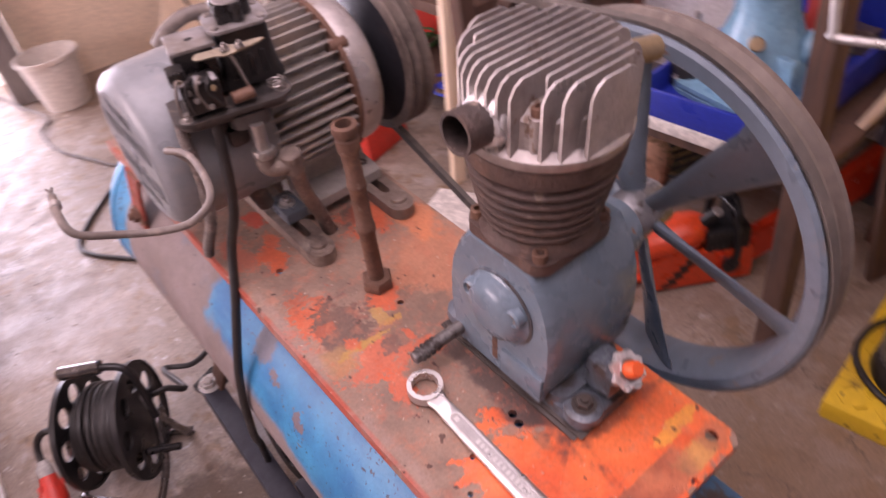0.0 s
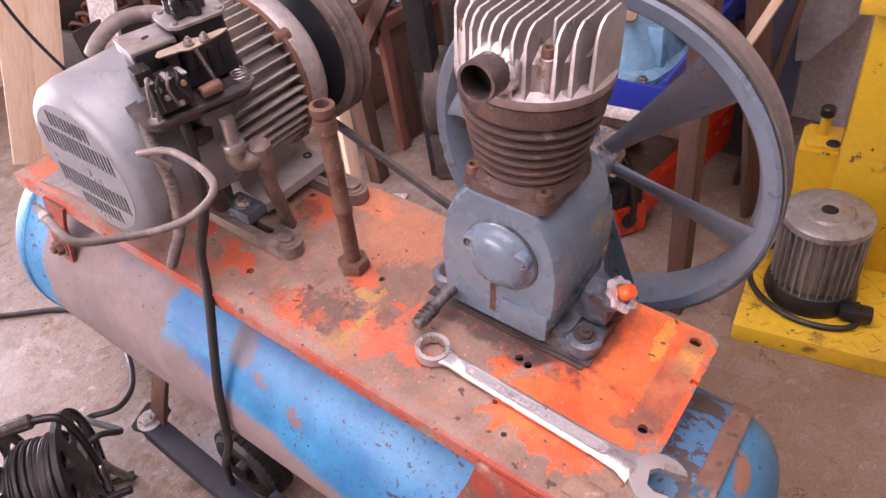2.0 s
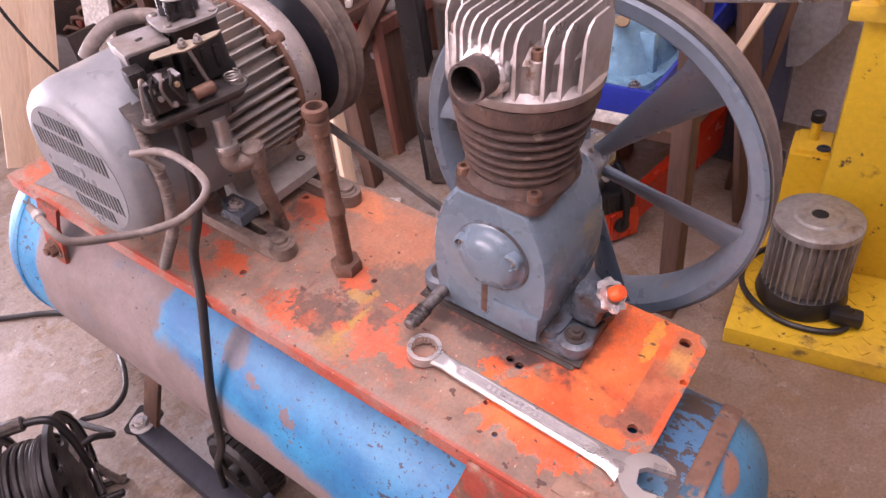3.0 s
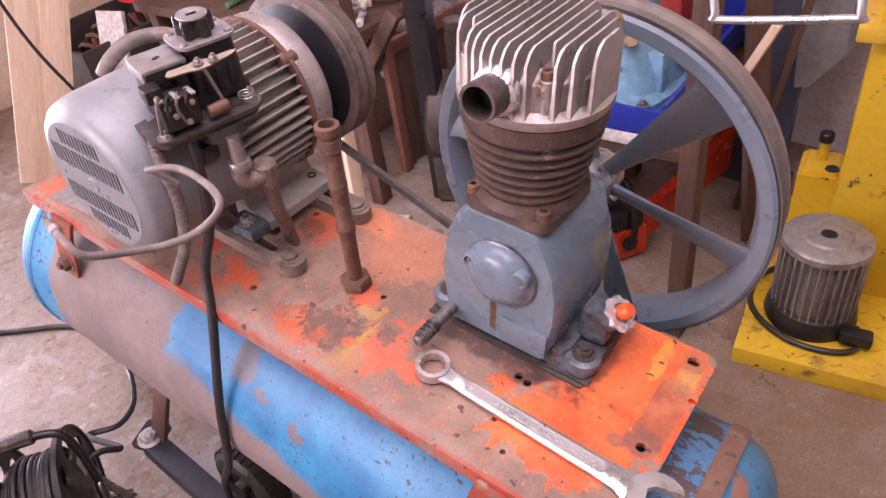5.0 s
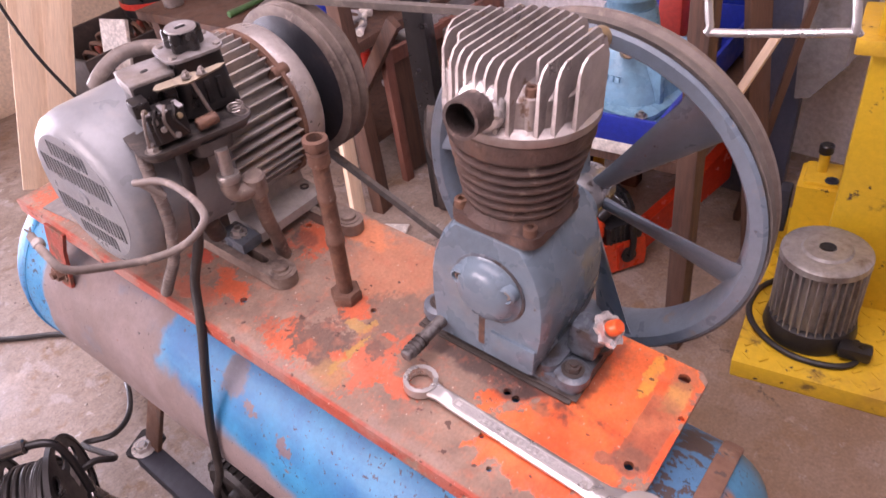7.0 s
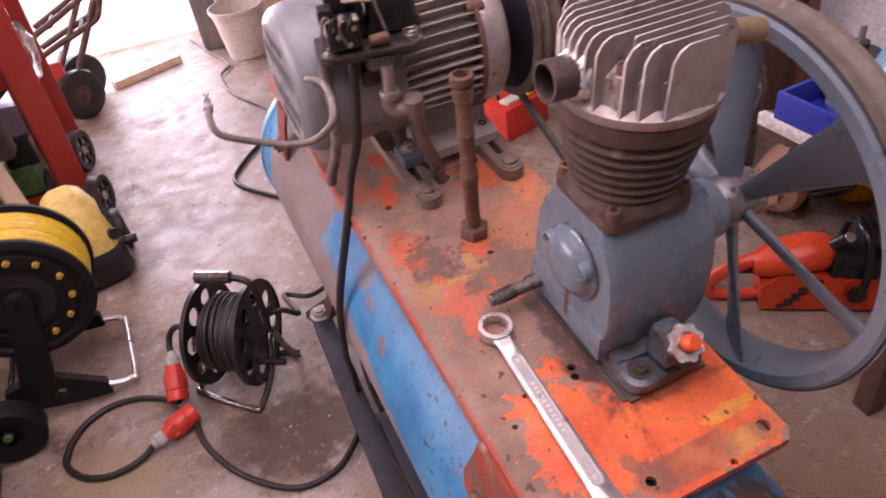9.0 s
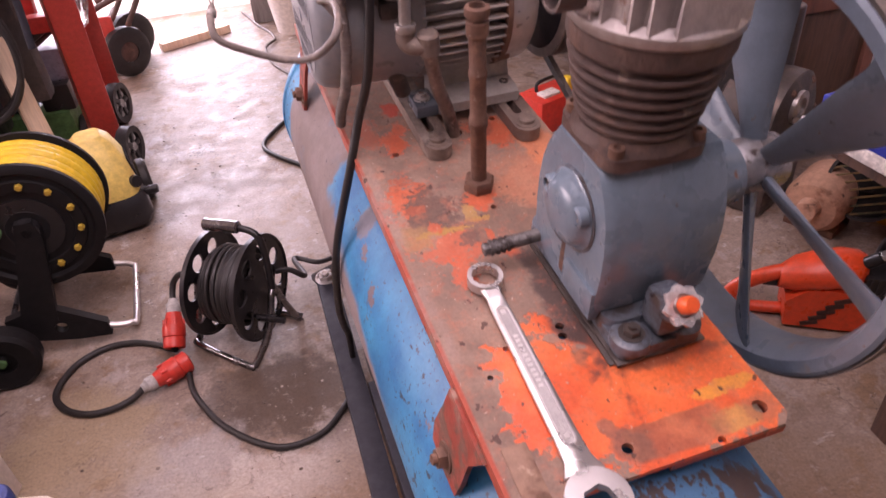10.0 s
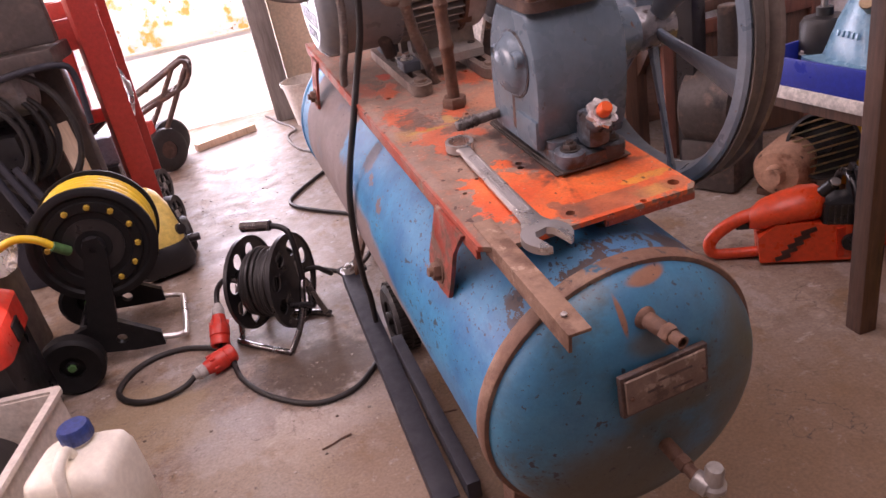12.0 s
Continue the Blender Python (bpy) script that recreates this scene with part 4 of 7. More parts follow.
# belt pulley in the plane of the flywheel
prof = [(0.0, 0.166), (0.13, 0.166), (0.138, 0.168), (0.138, 0.172), (0.124, 0.180), (0.138, 0.188), (0.138, 0.192), (0.124, 0.200), (0.138, 0.208), (0.138, 0.214), (0.1, 0.216), (0.03, 0.216), (0.02, 0.235), (0, 0.235)]
pulley = part("pulley", lathe(B(), [(0.0, 0.176), (0.118, 0.176), (0.124, 0.180), (0.124, 0.228), (0.03, 0.229), (0.02, 0.247), (0, 0.247)], MAX, 56), surface("dark oily pulley", (0.020, 0.021, 0.027), [((0.07, 0.048, 0.04), 9, 0.56, 0.74)], rough=0.42, metal=0.4), motor, "dark oily belt pulley")
part("grooved_rim", lathe(B(), [(r, h + 0.012) for r, h in prof if 0.1 < r] + [(0.119, 0.228), (0.119, 0.178)], MAX, 56, True), m_rim, pulley, "dusty brown grooved rim")
# feet and slide rails
AXIAL = Matrix(((0, 0, 1, 0), (1, 0, 0, 0), (0, 1, 0, 0), (0, 0, 0, 1)))
for side in (-1, 1):
    # a foot along the motor's axis, joined to the body by a sloping web
    bm = prism(B(), [(side * v, z) for v, z in ((0.112, 0.0), (0.112, 0.018), (0.100, 0.023), (0.062, 0.026), (0.050, 0.075), (0.030, 0.075), (0.030, 0.0))], 0.150, Matrix.Translation((-0.038, MY, 0.026)) @ AXIAL)
    foot = part("motor_foot", bm, m_fin, motor, "dusty grey cast motor foot")
    part("hole_edge", lathe(B(), [(0.004, 0), (0.0085, 0), (0.0085, 0.0015), (0.004, 0.0012)], Matrix.Translation((0.095, MY + side * 0.082, 0.0508)), 16, True), m_oily, foot)
    lug = part("foot_lug", box(B(), (-0.058, MY + side * 0.080, 0.036), (0.040, 0.062, 0.022), 0.004), m_grimy, motor, "oily blue-grey foot end")
    part("bolt", bolt(B(), (-0.060, MY + side * 0.082, 0.047), (0, 0, 1), 0.0105, 0.010), m_chrome, lug, "shiny bolt")
for x in (-0.066, 0.096):
    o = slot_pts(x, 0.64, 0.36, 0.046, math.pi / 2, 8)
    bm = prism(B(), o, 0.022, Matrix.Translation((0, 0, 0.002)), [slot_pts(x, 0.555, 0.075, 0.015, math.pi / 2), slot_pts(x, 0.72, 0.12, 0.015, math.pi / 2)])
    rail = part("slide_rail", bm, m_dusty_iron, motor, "slotted cast-iron slide rail")
    part("bolt", lathe(B(), [(0, 0), (0.019, 0), (0.019, 0.004), (0.014, 0.005), (0.014, 0.011), (0.010, 0.0125), (0.005, 0.011), (0, 0.011)], Matrix.Translation((x, 0.487, 0.022)), 24), m_dusty_iron, rail)

# ---- pump ----
CY = 0.112
FX = -0.018


def case_section(x, k):
    """Outline of the crankcase at depth x; k scales it about its axis."""
    pts = [(-0.078, 0.02), (-0.088, 0.05), (-0.093, 0.10), (-0.092, 0.14), (-0.086, 0.175), (-0.074, 0.205), (-0.060, 0.226), (-0.050, 0.238),
           (0.050, 0.238), (0.060, 0.226), (0.074, 0.205), (0.086, 0.175), (0.092, 0.14), (0.093, 0.10), (0.088, 0.05), (0.078, 0.02)]
    return [(x, CY + 0.012 + y * k, 0.02 + (z - 0.02) * (1 - (1 - k) * 0.45)) for y, z in pts]


bm = loft(B(), [case_section(FX, 0.93), case_section(FX + 0.004, 0.965), case_section(FX + 0.011, 0.99), case_section(FX + 0.02, 1.0), case_section(0.128, 1.0), case_section(0.137, 0.98), case_section(0.14, 0.94)])
pump = part("pump", bm, m_pump, unit, "blue-grey painted cast crankcase")
bm = B()
prism(bm, rounded(0.114, 0.262, 0.014), 0.018, Matrix.Translation((0.050, CY - 0.001, 0.009)))
for sy in (-1, 1):
    for dx in (-0.034, 0.036):
        lathe(bm, [(0.026, 0.0), (0.025, 0.012), (0.020, 0.015), (0, 0.015)], Matrix.Translation((0.048 + dx, CY + sy * 0.112, 0.020)), 20)
prism(bm, rounded(0.118, 0.205, 0.02), 0.014, Matrix.Translation((0.052, CY + 0.008, 0.026)))
base = part("foot_flange", bm, m_grimy, pump, "oily blue-grey mounting feet")
for dx in (-0.034, 0.036):
    for sy in (-1, 1):
        part("bolt", bolt(B(), (0.048 + dx, CY + sy * 0.112, 0.035), (0, 0, 1), 0.0115, 0.010), m_oily, base)
# shims under the feet
for k, (x, y, w, l, turn) in enumerate(((0.046, CY + 0.002, 0.128, 0.258, 0.0), (0.048, CY - 0.002, 0.124, 0.262, 1.0))):
    part("shim", box(B(), (0, 0, 0), (w, l, 0.0035), 0.001, Matrix.Translation((x, y, 0.0027 + 0.0042 * k)) @ Matrix.Rotation(radians(turn), 4, "Z")), m_oily, base)
part("filler_boss", box(B(), (0.058, 0.004, 0.060), (0.040, 0.044, 0.056), 0.011), m_grimy, pump)
part("filler_boss", rod(B(), (0.056, -0.004, 0.068), (0.056, -0.022, 0.088), 0.018, seg=20, bev=0.003), m_grimy, pump)
# round cover
CM = aim((FX + 0.002, 0.118, 0.148), (-1, 0, 0))
bm = lathe(B(), [(0.0, 0.026), (0.025, 0.025), (0.038, 0.020), (0.045, 0.012), (0.0475, 0.007), (0.0515, 0.005), (0.0515, -0.004), (0, -0.004)], CM, 40)
cover = part("bearing_cover", bm, m_pump, pump, "round domed cover")
part("gasket_ring", lathe(B(), [(0.050, -0.003), (0.0555, -0.003), (0.055, 0.0035), (0.050, 0.0045)], CM, 40, True), m_grimy, cover, "oily dark joint ring")
for sy, sz in ((-0.0385, 0.018), (0.040, 0.014)):
    p = Vector((FX - 0.006, 0.118 + sy * 0.93, 0.148 + sz))
    part("cover_boss", lathe(B(), [(0.0135, 0), (0.0125, 0.010), (0.0095, 0.0125), (0.0085, 0.0105), (0.0085, 0.004), (0, 0.004)], aim(p, (-1, 0, 0)), 20), m_pump, cover)
    part("screw", lathe(B(), [(0.0072, 0.004), (0.0072, 0.0085), (0.006, 0.010), (0.0034, 0.010), (0.0034, 0.006), (0, 0.006)], aim(p, (-1, 0, 0)), 14), m_steel, cover)
# drip lip and raised pad on the front
part("pad", box(B(), (FX + 0.002, 0.077, 0.050), (0.014, 0.072, 0.046), 0.004), m_pump, pump)
part("rust_run", box(B(), (FX + 0.003, 0.128, 0.066), (0.007, 0.011, 0.062), 0.002), m_rust, pump, "brown rusty rib")
# drain rod
m_drain = surface("corroded dull steel", (0.16, 0.15, 0.145), [((0.055, 0.045, 0.042), 26, 0.46, 0.58, 0.6), ((0.34, 0.31, 0.29), 40, 0.60, 0.68, 0.4)], rough=0.45, metal=0.5, bump=0.6, bump_scale=160)
bm = rod(B(), (-0.015, 0.197, 0.040), (-0.098, 0.203, 0.031), 0.0095, seg=16, bev=0.002)
for k in range(4):
    rod(bm, (-0.060 - 0.008 * k, 0.2003 + 0.0006 * k, 0.0351 - 0.0009 * k), (-0.064 - 0.008 * k, 0.2006 + 0.0006 * k, 0.0347 - 0.0009 * k), 0.0115, seg=16)
part("drain_pipe", bm, m_drain, pump, "short threaded drain pipe")
# oil filler: foil collar and orange plug
o, w = Vector((0.056, -0.016, 0.083)), Vector((0.03, -0.62, 0.70)).normalized()
part("filler_neck", rod(B(), o, o + w * 0.012, 0.015, seg=20), m_grimy, pump)
star = []
for k in range(32):
    r = 0.0235 + 0.0026 * math.cos(2 * math.pi * k / 32 * 8)
    star.append((r * math.cos(math.pi * k / 16), r * math.sin(math.pi * k / 16)))
bm = prism(B(), star, 0.007, aim(o + w * 0.009, w), [ring_pts(0, 0, 0.0145, 20)])
for v in bm.verts:
    v.co += Vector((random.uniform(-1, 1), random.uniform(-1, 1), random.uniform(-1, 1))) * 0.0009
part("foil_collar", bm, m_foil, pump, "scalloped bright silver collar")
part("filler_seat", lathe(B(), [(0.0145, 0), (0.0145, 0.006), (0.012, 0.008), (0, 0.008)], aim(o + w * 0.008, w), 20), m_steel, pump)
part("filler_plug", lathe(B(), [(0, 0), (0.0108, 0), (0.0112, 0.004), (0.0104, 0.015), (0.0085, 0.018), (0, 0.0185)], aim(o + w * 0.015, w), 20), m_orange_plug, pump, "bright orange plastic plug")
# cylinder
QX, QY = 0.046, 0.121
bm = prism(B(), rounded(0.128, 0.128, 0.022), 0.016, Matrix.Translation((QX, QY, 0.236)))
prof = [(0.0, 0.25), (0.064, 0.25), (0.062, 0.268)]
for k in range(6):
    z, r = 0.270 + 0.0142 * k, 0.0690 + 0.0030 * k
    prof += [(r - 0.0075, z), (r - 0.0015, z + 0.0022), (r, z + 0.0040), (r, z + 0.0062), (r - 0.0018, z + 0.0080), (r - 0.0075, z + 0.0100)]
prof += [(0.080, 0.356), (0.0865, 0.360), (0.0875, 0.364), (0.0875, 0.3815), (0.085, 0.383), (0, 0.383)]
lathe(bm, prof, Matrix.Translation((QX, QY, 0)), 64)
lathe(bm, [(0.071, 0.2515), (0.068, 0.258), (0.064, 0.266), (0, 0.266)], Matrix.Translation((QX, QY, 0)), 48)
cylinder = part("cylinder", bm, m_iron, pump, "rusty ribbed cast-iron cylinder")
for sx in (-1, 1):
    for sy in (-1, 1):
        part("cap_screw", cap_screw((QX + sx * 0.050, QY + sy * 0.050, 0.2515), (0, 0, 1), 0.0088, 0.0125), m_rust, cylinder)
# finned head
HR = 0.089
bm = lathe(B(), [(0, 0.384), (HR, 0.384), (HR + 0.002, 0.387), (HR + 0.002, 0.396), (HR - 0.004, 0.399), (HR - 0.009, 0.402), (HR - 0.011, 0.432), (HR - 0.024, 0.445), (0, 0.447)], Matrix.Translation((QX, QY, 0)), 56)
head = part("cylinder_head", bm, m_alu, pump, "dull aluminium finned head")
NF, PITCH = 14, 0.0127
POSTS = [(-0.058, -3.5 * PITCH), (0.058, -3.5 * PITCH), (-0.052, 4.5 * PITCH), (0.052, 4.5 * PITCH)]
TOPZ = 0.474
for k in range(NF):
    y = (k - (NF - 1) / 2) * PITCH
    half = math.sqrt(max(HR * HR - y * y, 0.0009)) - 0.001
    cuts = [(-half, half)]
    for bx, by in POSTS:
        if abs(y - by) < PITCH * 0.4:
            cuts = [c for lo, hi in cuts for c in ((lo, min(hi, bx - 0.009)), (max(lo, bx + 0.009), hi)) if c[1] - c[0] > 0.012]
    for lo, hi in cuts:
        c0, c1 = 0.016 if lo < -half + 0.001 else 0.003, 0.016 if hi > half - 0.001 else 0.003
        face = [(lo, 0.392), (hi, 0.392), (hi, TOPZ - c1), (hi - c1 * 0.4, TOPZ - c1 * 0.32), (hi - c1, TOPZ), (lo + c0, TOPZ), (lo + c0 * 0.4, TOPZ - c0 * 0.32), (lo, TOPZ - c0)]
        secs = [[(QX + u, QY + y + side * (0.0027 - 0.0014 * (v - 0.392) / 0.082), v) for u, v in face] for side in (-1, 1)]
        part("fin", loft(B(), secs), m_alu, head)
for bx, by in POSTS:
    p = Vector((QX + bx, QY + by, 0.392))
    part("screw_post", rod(B(), p, p + Vector((0, 0, 0.046)), 0.0095, 0.0088, seg=18, bev=0.001), m_alu, head)
    part("cap_screw", cap_screw(p + Vector((0, 0, 0.046)), (0, 0, 1), 0.0068, 0.010), m_rust, head)
# air inlet
PO, PW = Vector((-0.022, 0.123, 0.420)), Vector((-0.93, 0.0, 0.06)).normalized()
port = part("inlet_port", pipe(B(), PO, PO + PW * 0.050, 0.0222, 0.0038, 36), m_iron, head, "open brown threaded inlet pipe")
bm = lathe(B(), [(0.020, -0.004), (0.0275, -0.004), (0.0290, 0.003), (0.0262, 0.009), (0.020, 0.012)], aim(PO + PW * 0.010, PW), 48)
for v in bm.verts:
    v.co += Vector((random.uniform(-1, 1), random.uniform(-1, 1), random.uniform(-1, 1))) * 0.0011
part("collar", bm, m_foil, port, "ragged bright metal collar")
# black disc painted in as the shade down the pipe
part("bore", lathe(B(), [(0.0185, 0.020), (0.0, 0.022)], aim(PO, PW), 24), m_dark, port)
part("outlet_stub", rod(B(), (QX + 0.09, QY - 0.02, 0.43), (QX + 0.135, QY - 0.03, 0.425), 0.014, seg=16, bev=0.003), m_brass, head, "brass outlet stub")

# ---- flywheel ----
WX, WY, WZ, WR = 0.231, 0.111, 0.156, 0.273
WM = Matrix.Translation((WX, WY, WZ)) @ Matrix.Rotation(radians(90), 4, "Y")
rim = [(WR - 0.028, -0.026), (WR - 0.024, -0.031), (WR - 0.008, -0.031), (WR - 0.003, -0.027), (WR - 0.006, -0.02), (WR - 0.03, 0.0), (WR - 0.03, 0.030), (WR - 0.036, 0.030), (WR - 0.038, 0.0)]
fly = part("flywheel", lathe(B(), rim, WM, 96, True), m_flywheel, pump, "large grey-blue spoked flywheel")
tread = [(WR - 0.03, -0.020), (WR - 0.004, -0.0215), (WR - 0.016, -0.012), (WR - 0.004, -0.003), (WR - 0.004, 0.003), (WR - 0.016, 0.012), (WR - 0.004, 0.0215), (WR - 0.004, 0.030), (WR - 0.03, 0.030)]
part("grooved_rim", lathe(B(), tread, WM, 96, True), m_rim, fly, "dusty brown grooved rim")
part("hub", lathe(B(), [(0, -0.045), (0.022, -0.045), (0.026, -0.04), (0.036, -0.02), (0.036, 0.03), (0.02, 0.034), (0, 0.034)], WM, 28), m_hub, fly, "worn bare-metal hub")
part("crank_boss", rod(B(), (0.13, WY, WZ), (0.190, WY, WZ), 0.05, 0.042, seg=32), m_pump, fly)
for k in range(6):
    a = radians(131 + 60 * k)
    out = Vector((0, math.cos(a), math.sin(a)))
    tan = Vector((0, -math.sin(a), math.cos(a)))
    secs = []
    for s, half, tilt, th in ((0.025, 0.014, 50, 0.009), (0.07, 0.020, 48, 0.0075), (0.13, 0.031, 45, 0.006), (0.19, 0.042, 43, 0.0055), (0.226, 0.047, 42, 0.006), (0.243, 0.054, 42, 0.008)):
        c, t2 = Vector((WX, WY, WZ)) + out * s, radians(tilt)
        flat = (Vector((1, 0, 0)) * math.sin(t2) * 0.68 + tan * math.cos(t2)).normalized()
        nor = out.cross(flat).normalized()
        ring = []
        for j in range(12):
            b = 2 * math.pi * j / 12
            ring.append(c + flat * half * math.cos(b) + nor * th * math.sin(b))
        secs.append(ring)
    part("spoke", loft(B(), secs), m_flywheel, fly)


# belt round flywheel and pulley
def belt(x):
    p1, r1, p2, r2 = Vector((WY, WZ)), WR - 0.003, Vector((MY, MZ)), 0.139
    d = p2 - p1
    base, off = math.atan2(d.y, d.x), math.acos((r1 - r2) / d.length)
    pts = []
    for k in range(41):
        a = base + off + (2 * math.pi - 2 * off) * k / 40
        pts.append((x, p1.x + r1 * math.cos(a), p1.y + r1 * math.sin(a)))
    for k in range(17):
        a = base - off + 2 * off * k / 16
        pts.append((x, p2.x + r2 * math.cos(a), p2.y + r2 * math.sin(a)))
    bm, secs = B(), []
    n = len(pts)
    for i, q in enumerate(pts):
        c = Vector(q)
        t = (Vector(pts[(i + 1) % n]) - Vector(pts[i - 1])).normalized()
        nor = Vector((1, 0, 0)).cross(t)
        secs.append([c + Vector((u, 0, 0)) + nor * v for u, v in ((-0.0075, -0.004), (0.0075, -0.004), (0.005, 0.007), (-0.005, 0.007))])
    loft(bm, secs + [secs[0]], False)
    bmesh.ops.remove_doubles(bm, verts=bm.verts, dist=1e-5)
    return bm


part("drive_belt", belt(WX - 0.016), m_belt, unit, "dusty brown-black drive belt")

# ---- on and round the compressor ----
# combination spanner on the plate
spanner_m = UNIT @ Matrix.Translation((-0.108, 0.168, 0.004)) @ Matrix.Rotation(math.atan2(-0.322, -0.007) , 4, "Z") @ Matrix.Rotation(radians(1.0), 4, "Y")
spanner = thing("spanner", "large chrome combination spanner lying on the orange plate", "spanner", spanner_m)
LS = 0.328
bm = B()
inner = [(0.0188 * (1.0 if k % 2 else 0.93) * math.cos(2 * math.pi * k / 24), 0.0188 * (1.0 if k % 2 else 0.93) * math.sin(2 * math.pi * k / 24)) for k in range(24)]
prism(bm, ring_pts(0, 0, 0.0245, 40), 0.0145, Matrix.Translation((0, 0, 0.001)), [inner])
part("ring_end", bm, m_chrome, spanner)
bm = B()
secs = []
for x, w, h, z in ((0.020, 0.012, 0.010, 0.008), (0.035, 0.0095, 0.0095, 0.0075), (0.06, 0.0105, 0.008, 0.007), (0.15, 0.0115, 0.008, 0.007), (0.25, 0.0125, 0.008, 0.007), (0.285, 0.014, 0.0085, 0.007), (0.302, 0.020, 0.009, 0.007)):
    secs.append([(x, w * 1.18 * a, z + h * 0.5 * b) for a, b in ((-1, -0.4), (-0.75, -1), (0.75, -1), (1, -0.4), (1, 0.4), (0.75, 1), (-0.75, 1), (-1, 0.4))])
part("shank", loft(bm, secs), m_chrome, spanner)
part("rim", prism(B(), slot_pts(0.162, 0, 0.215, 0.0185, 0, 8), 0.0014, Matrix.Translation((0, 0, 0.0108)), [slot_pts(0.162, 0, 0.209, 0.0135, 0, 8)]), m_chrome, spanner, "raised outline round the shank")
part("recess", prism(B(), slot_pts(0.162, 0, 0.209, 0.0135, 0, 8), 0.0005, Matrix.Translation((0, 0, 0.0109))), m_satin, spanner, "long matt stamped recess")
for k in range(11):
    part("stamped_bar", box(B(), (0.108 + 0.0078 * k, 0, 0.0117), (0.0042, 0.0058, 0.0006), 0), m_chrome, spanner)
for x in (0.066, 0.256):
    part("stamped_bar", box(B(), (x, 0, 0.0117), (0.007, 0.006, 0.0006), 0), m_chrome, spanner)
outer = [(0.036 * math.cos(radians(a)), 0.036 * math.sin(radians(a))) for a in range(38, 323, 12)]
mouth = [(0.030, -0.0162), (-0.004, -0.0162), (-0.013, -0.010), (-0.013, 0.010), (-0.004, 0.0162), (0.030, 0.0162)]
prism(bm := B(), outer + mouth, 0.0115, Matrix.Translation((LS + 0.006, 0.0, 0.001)) @ Matrix.Rotation(radians(15), 4, "Z"))
part("open_jaw", bm, m_chrome, spanner)

# switch box without its lid, on the motor
sw = thing("motor_switch", "open black motor switch with bare contacts beside the motor", "switch", UNIT)
SB = Matrix.Translation((-0.103, 0.550, 0.308)) @ Matrix.Rotation(radians(-14), 4, "Z") @ Matrix.Rotation(radians(-2), 4, "Y")


def at(*p):
    return SB @ Vector(p)


m_switch = surface("dusty black bakelite", (0.014, 0.0125, 0.0125), [((0.06, 0.05, 0.045), 14, 0.60, 0.80, 0.6)], rough=0.32, grain=0.3, bump=0.12)
m_cast = surface("oily dark cast metal", (0.075, 0.066, 0.063), [((0.16, 0.125, 0.105), 22, 0.52, 0.68), ((0.03, 0.027, 0.027), 10, 0.52, 0.7, 0.35)], rough=0.5, metal=0.45, bump=0.35)
# cast mounting plate with a raised rim and end lugs
bm = prism(B(), rounded(0.150, 0.092, 0.022), 0.012, SB @ Matrix.Translation((-0.012, 0, -0.024)))
prism(bm, rounded(0.162, 0.104, 0.026), 0.005, SB @ Matrix.Translation((-0.012, 0, -0.014)), [rounded(0.128, 0.07, 0.015)])
prism(bm, rounded(0.06, 0.06, 0.02), 0.020, SB @ Matrix.Translation((0.004, -0.02, -0.042)))
plate2 = part("mounting_plate", bm, m_cast, sw, "dark oily cast mounting plate")
for p in ((0.056, -0.030, -0.010), (-0.074, -0.036, -0.010)):
    part("bolt", bolt(B(), at(*p), (0, 0, 1), 0.008, 0.007), m_steel, plate2)
part("spring", tube(B(), [at(0.050 + 0.011 * math.cos(j * 0.9), -0.030 + 0.011 * math.sin(j * 0.9), -0.003 + 0.0006 * j) for j in range(16)], 0.0012, 6, 2), m_steel, plate2)
# tall pressure housing with a sheet lid and lobed knob
bm = loft(B(), [[at(0.030 + x, 0.026 + y, z) for x, y in rounded(w, d, 0.010)] for z, w, d in ((-0.006, 0.086, 0.060), (0.004, 0.084, 0.060), (0.010, 0.076, 0.056), (0.064, 0.070, 0.054), (0.076, 0.070, 0.054))])
tall = part("pressure_housing", bm, m_switch, sw)
for x in (0.012, 0.030, 0.048):
    part("rib", box(B(), (x, -0.0025, 0.022), (0.008, 0.006, 0.034), 0.002, SB), m_switch, tall)
lid = part("lid_plate", prism(B(), rounded(0.082, 0.068, 0.018), 0.004, SB @ Matrix.Translation((0.028, 0.024, 0.076))), m_sheet, sw, "dull grey lid plate")
for dx, dy in ((-0.030, -0.022), (0.032, -0.022), (0.032, 0.022), (-0.030, 0.022)):
    part("lid_screw", lathe(B(), [(0.0055, 0), (0.005, 0.003), (0, 0.004)], SB @ Matrix.Translation((0.028 + dx, 0.024 + dy, 0.080)), 12), m_steel, lid)
lobes = [((0.0215 + 0.0055 * math.cos(5 * a)) * math.cos(a), (0.0215 + 0.0055 * math.cos(5 * a)) * math.sin(a)) for a in (2 * math.pi * j / 60 for j in range(60))]
bm = loft(B(), [[at(0.026 + x * s, 0.024 + y * s, z - 0.012) for x, y in lobes] for z, s in ((0.0925, 0.90), (0.0945, 1.0), (0.114, 1.0), (0.118, 0.94))])
knob = part("knob", bm, m_switch, sw)
part("knob_top", lathe(B(), [(0.021, 0), (0.020, 0.002), (0.009, 0.002), (0.008, 0.0005), (0, 0.0005)], SB @ Matrix.Translation((0.026, 0.024, 0.106)), 28), m_sheet, knob, "worn grey knob top")
part("slot", box(B(), (0.026, 0.024, 0.1075), (0.014, 0.003, 0.002), 0.0005, SB), m_dark, knob)
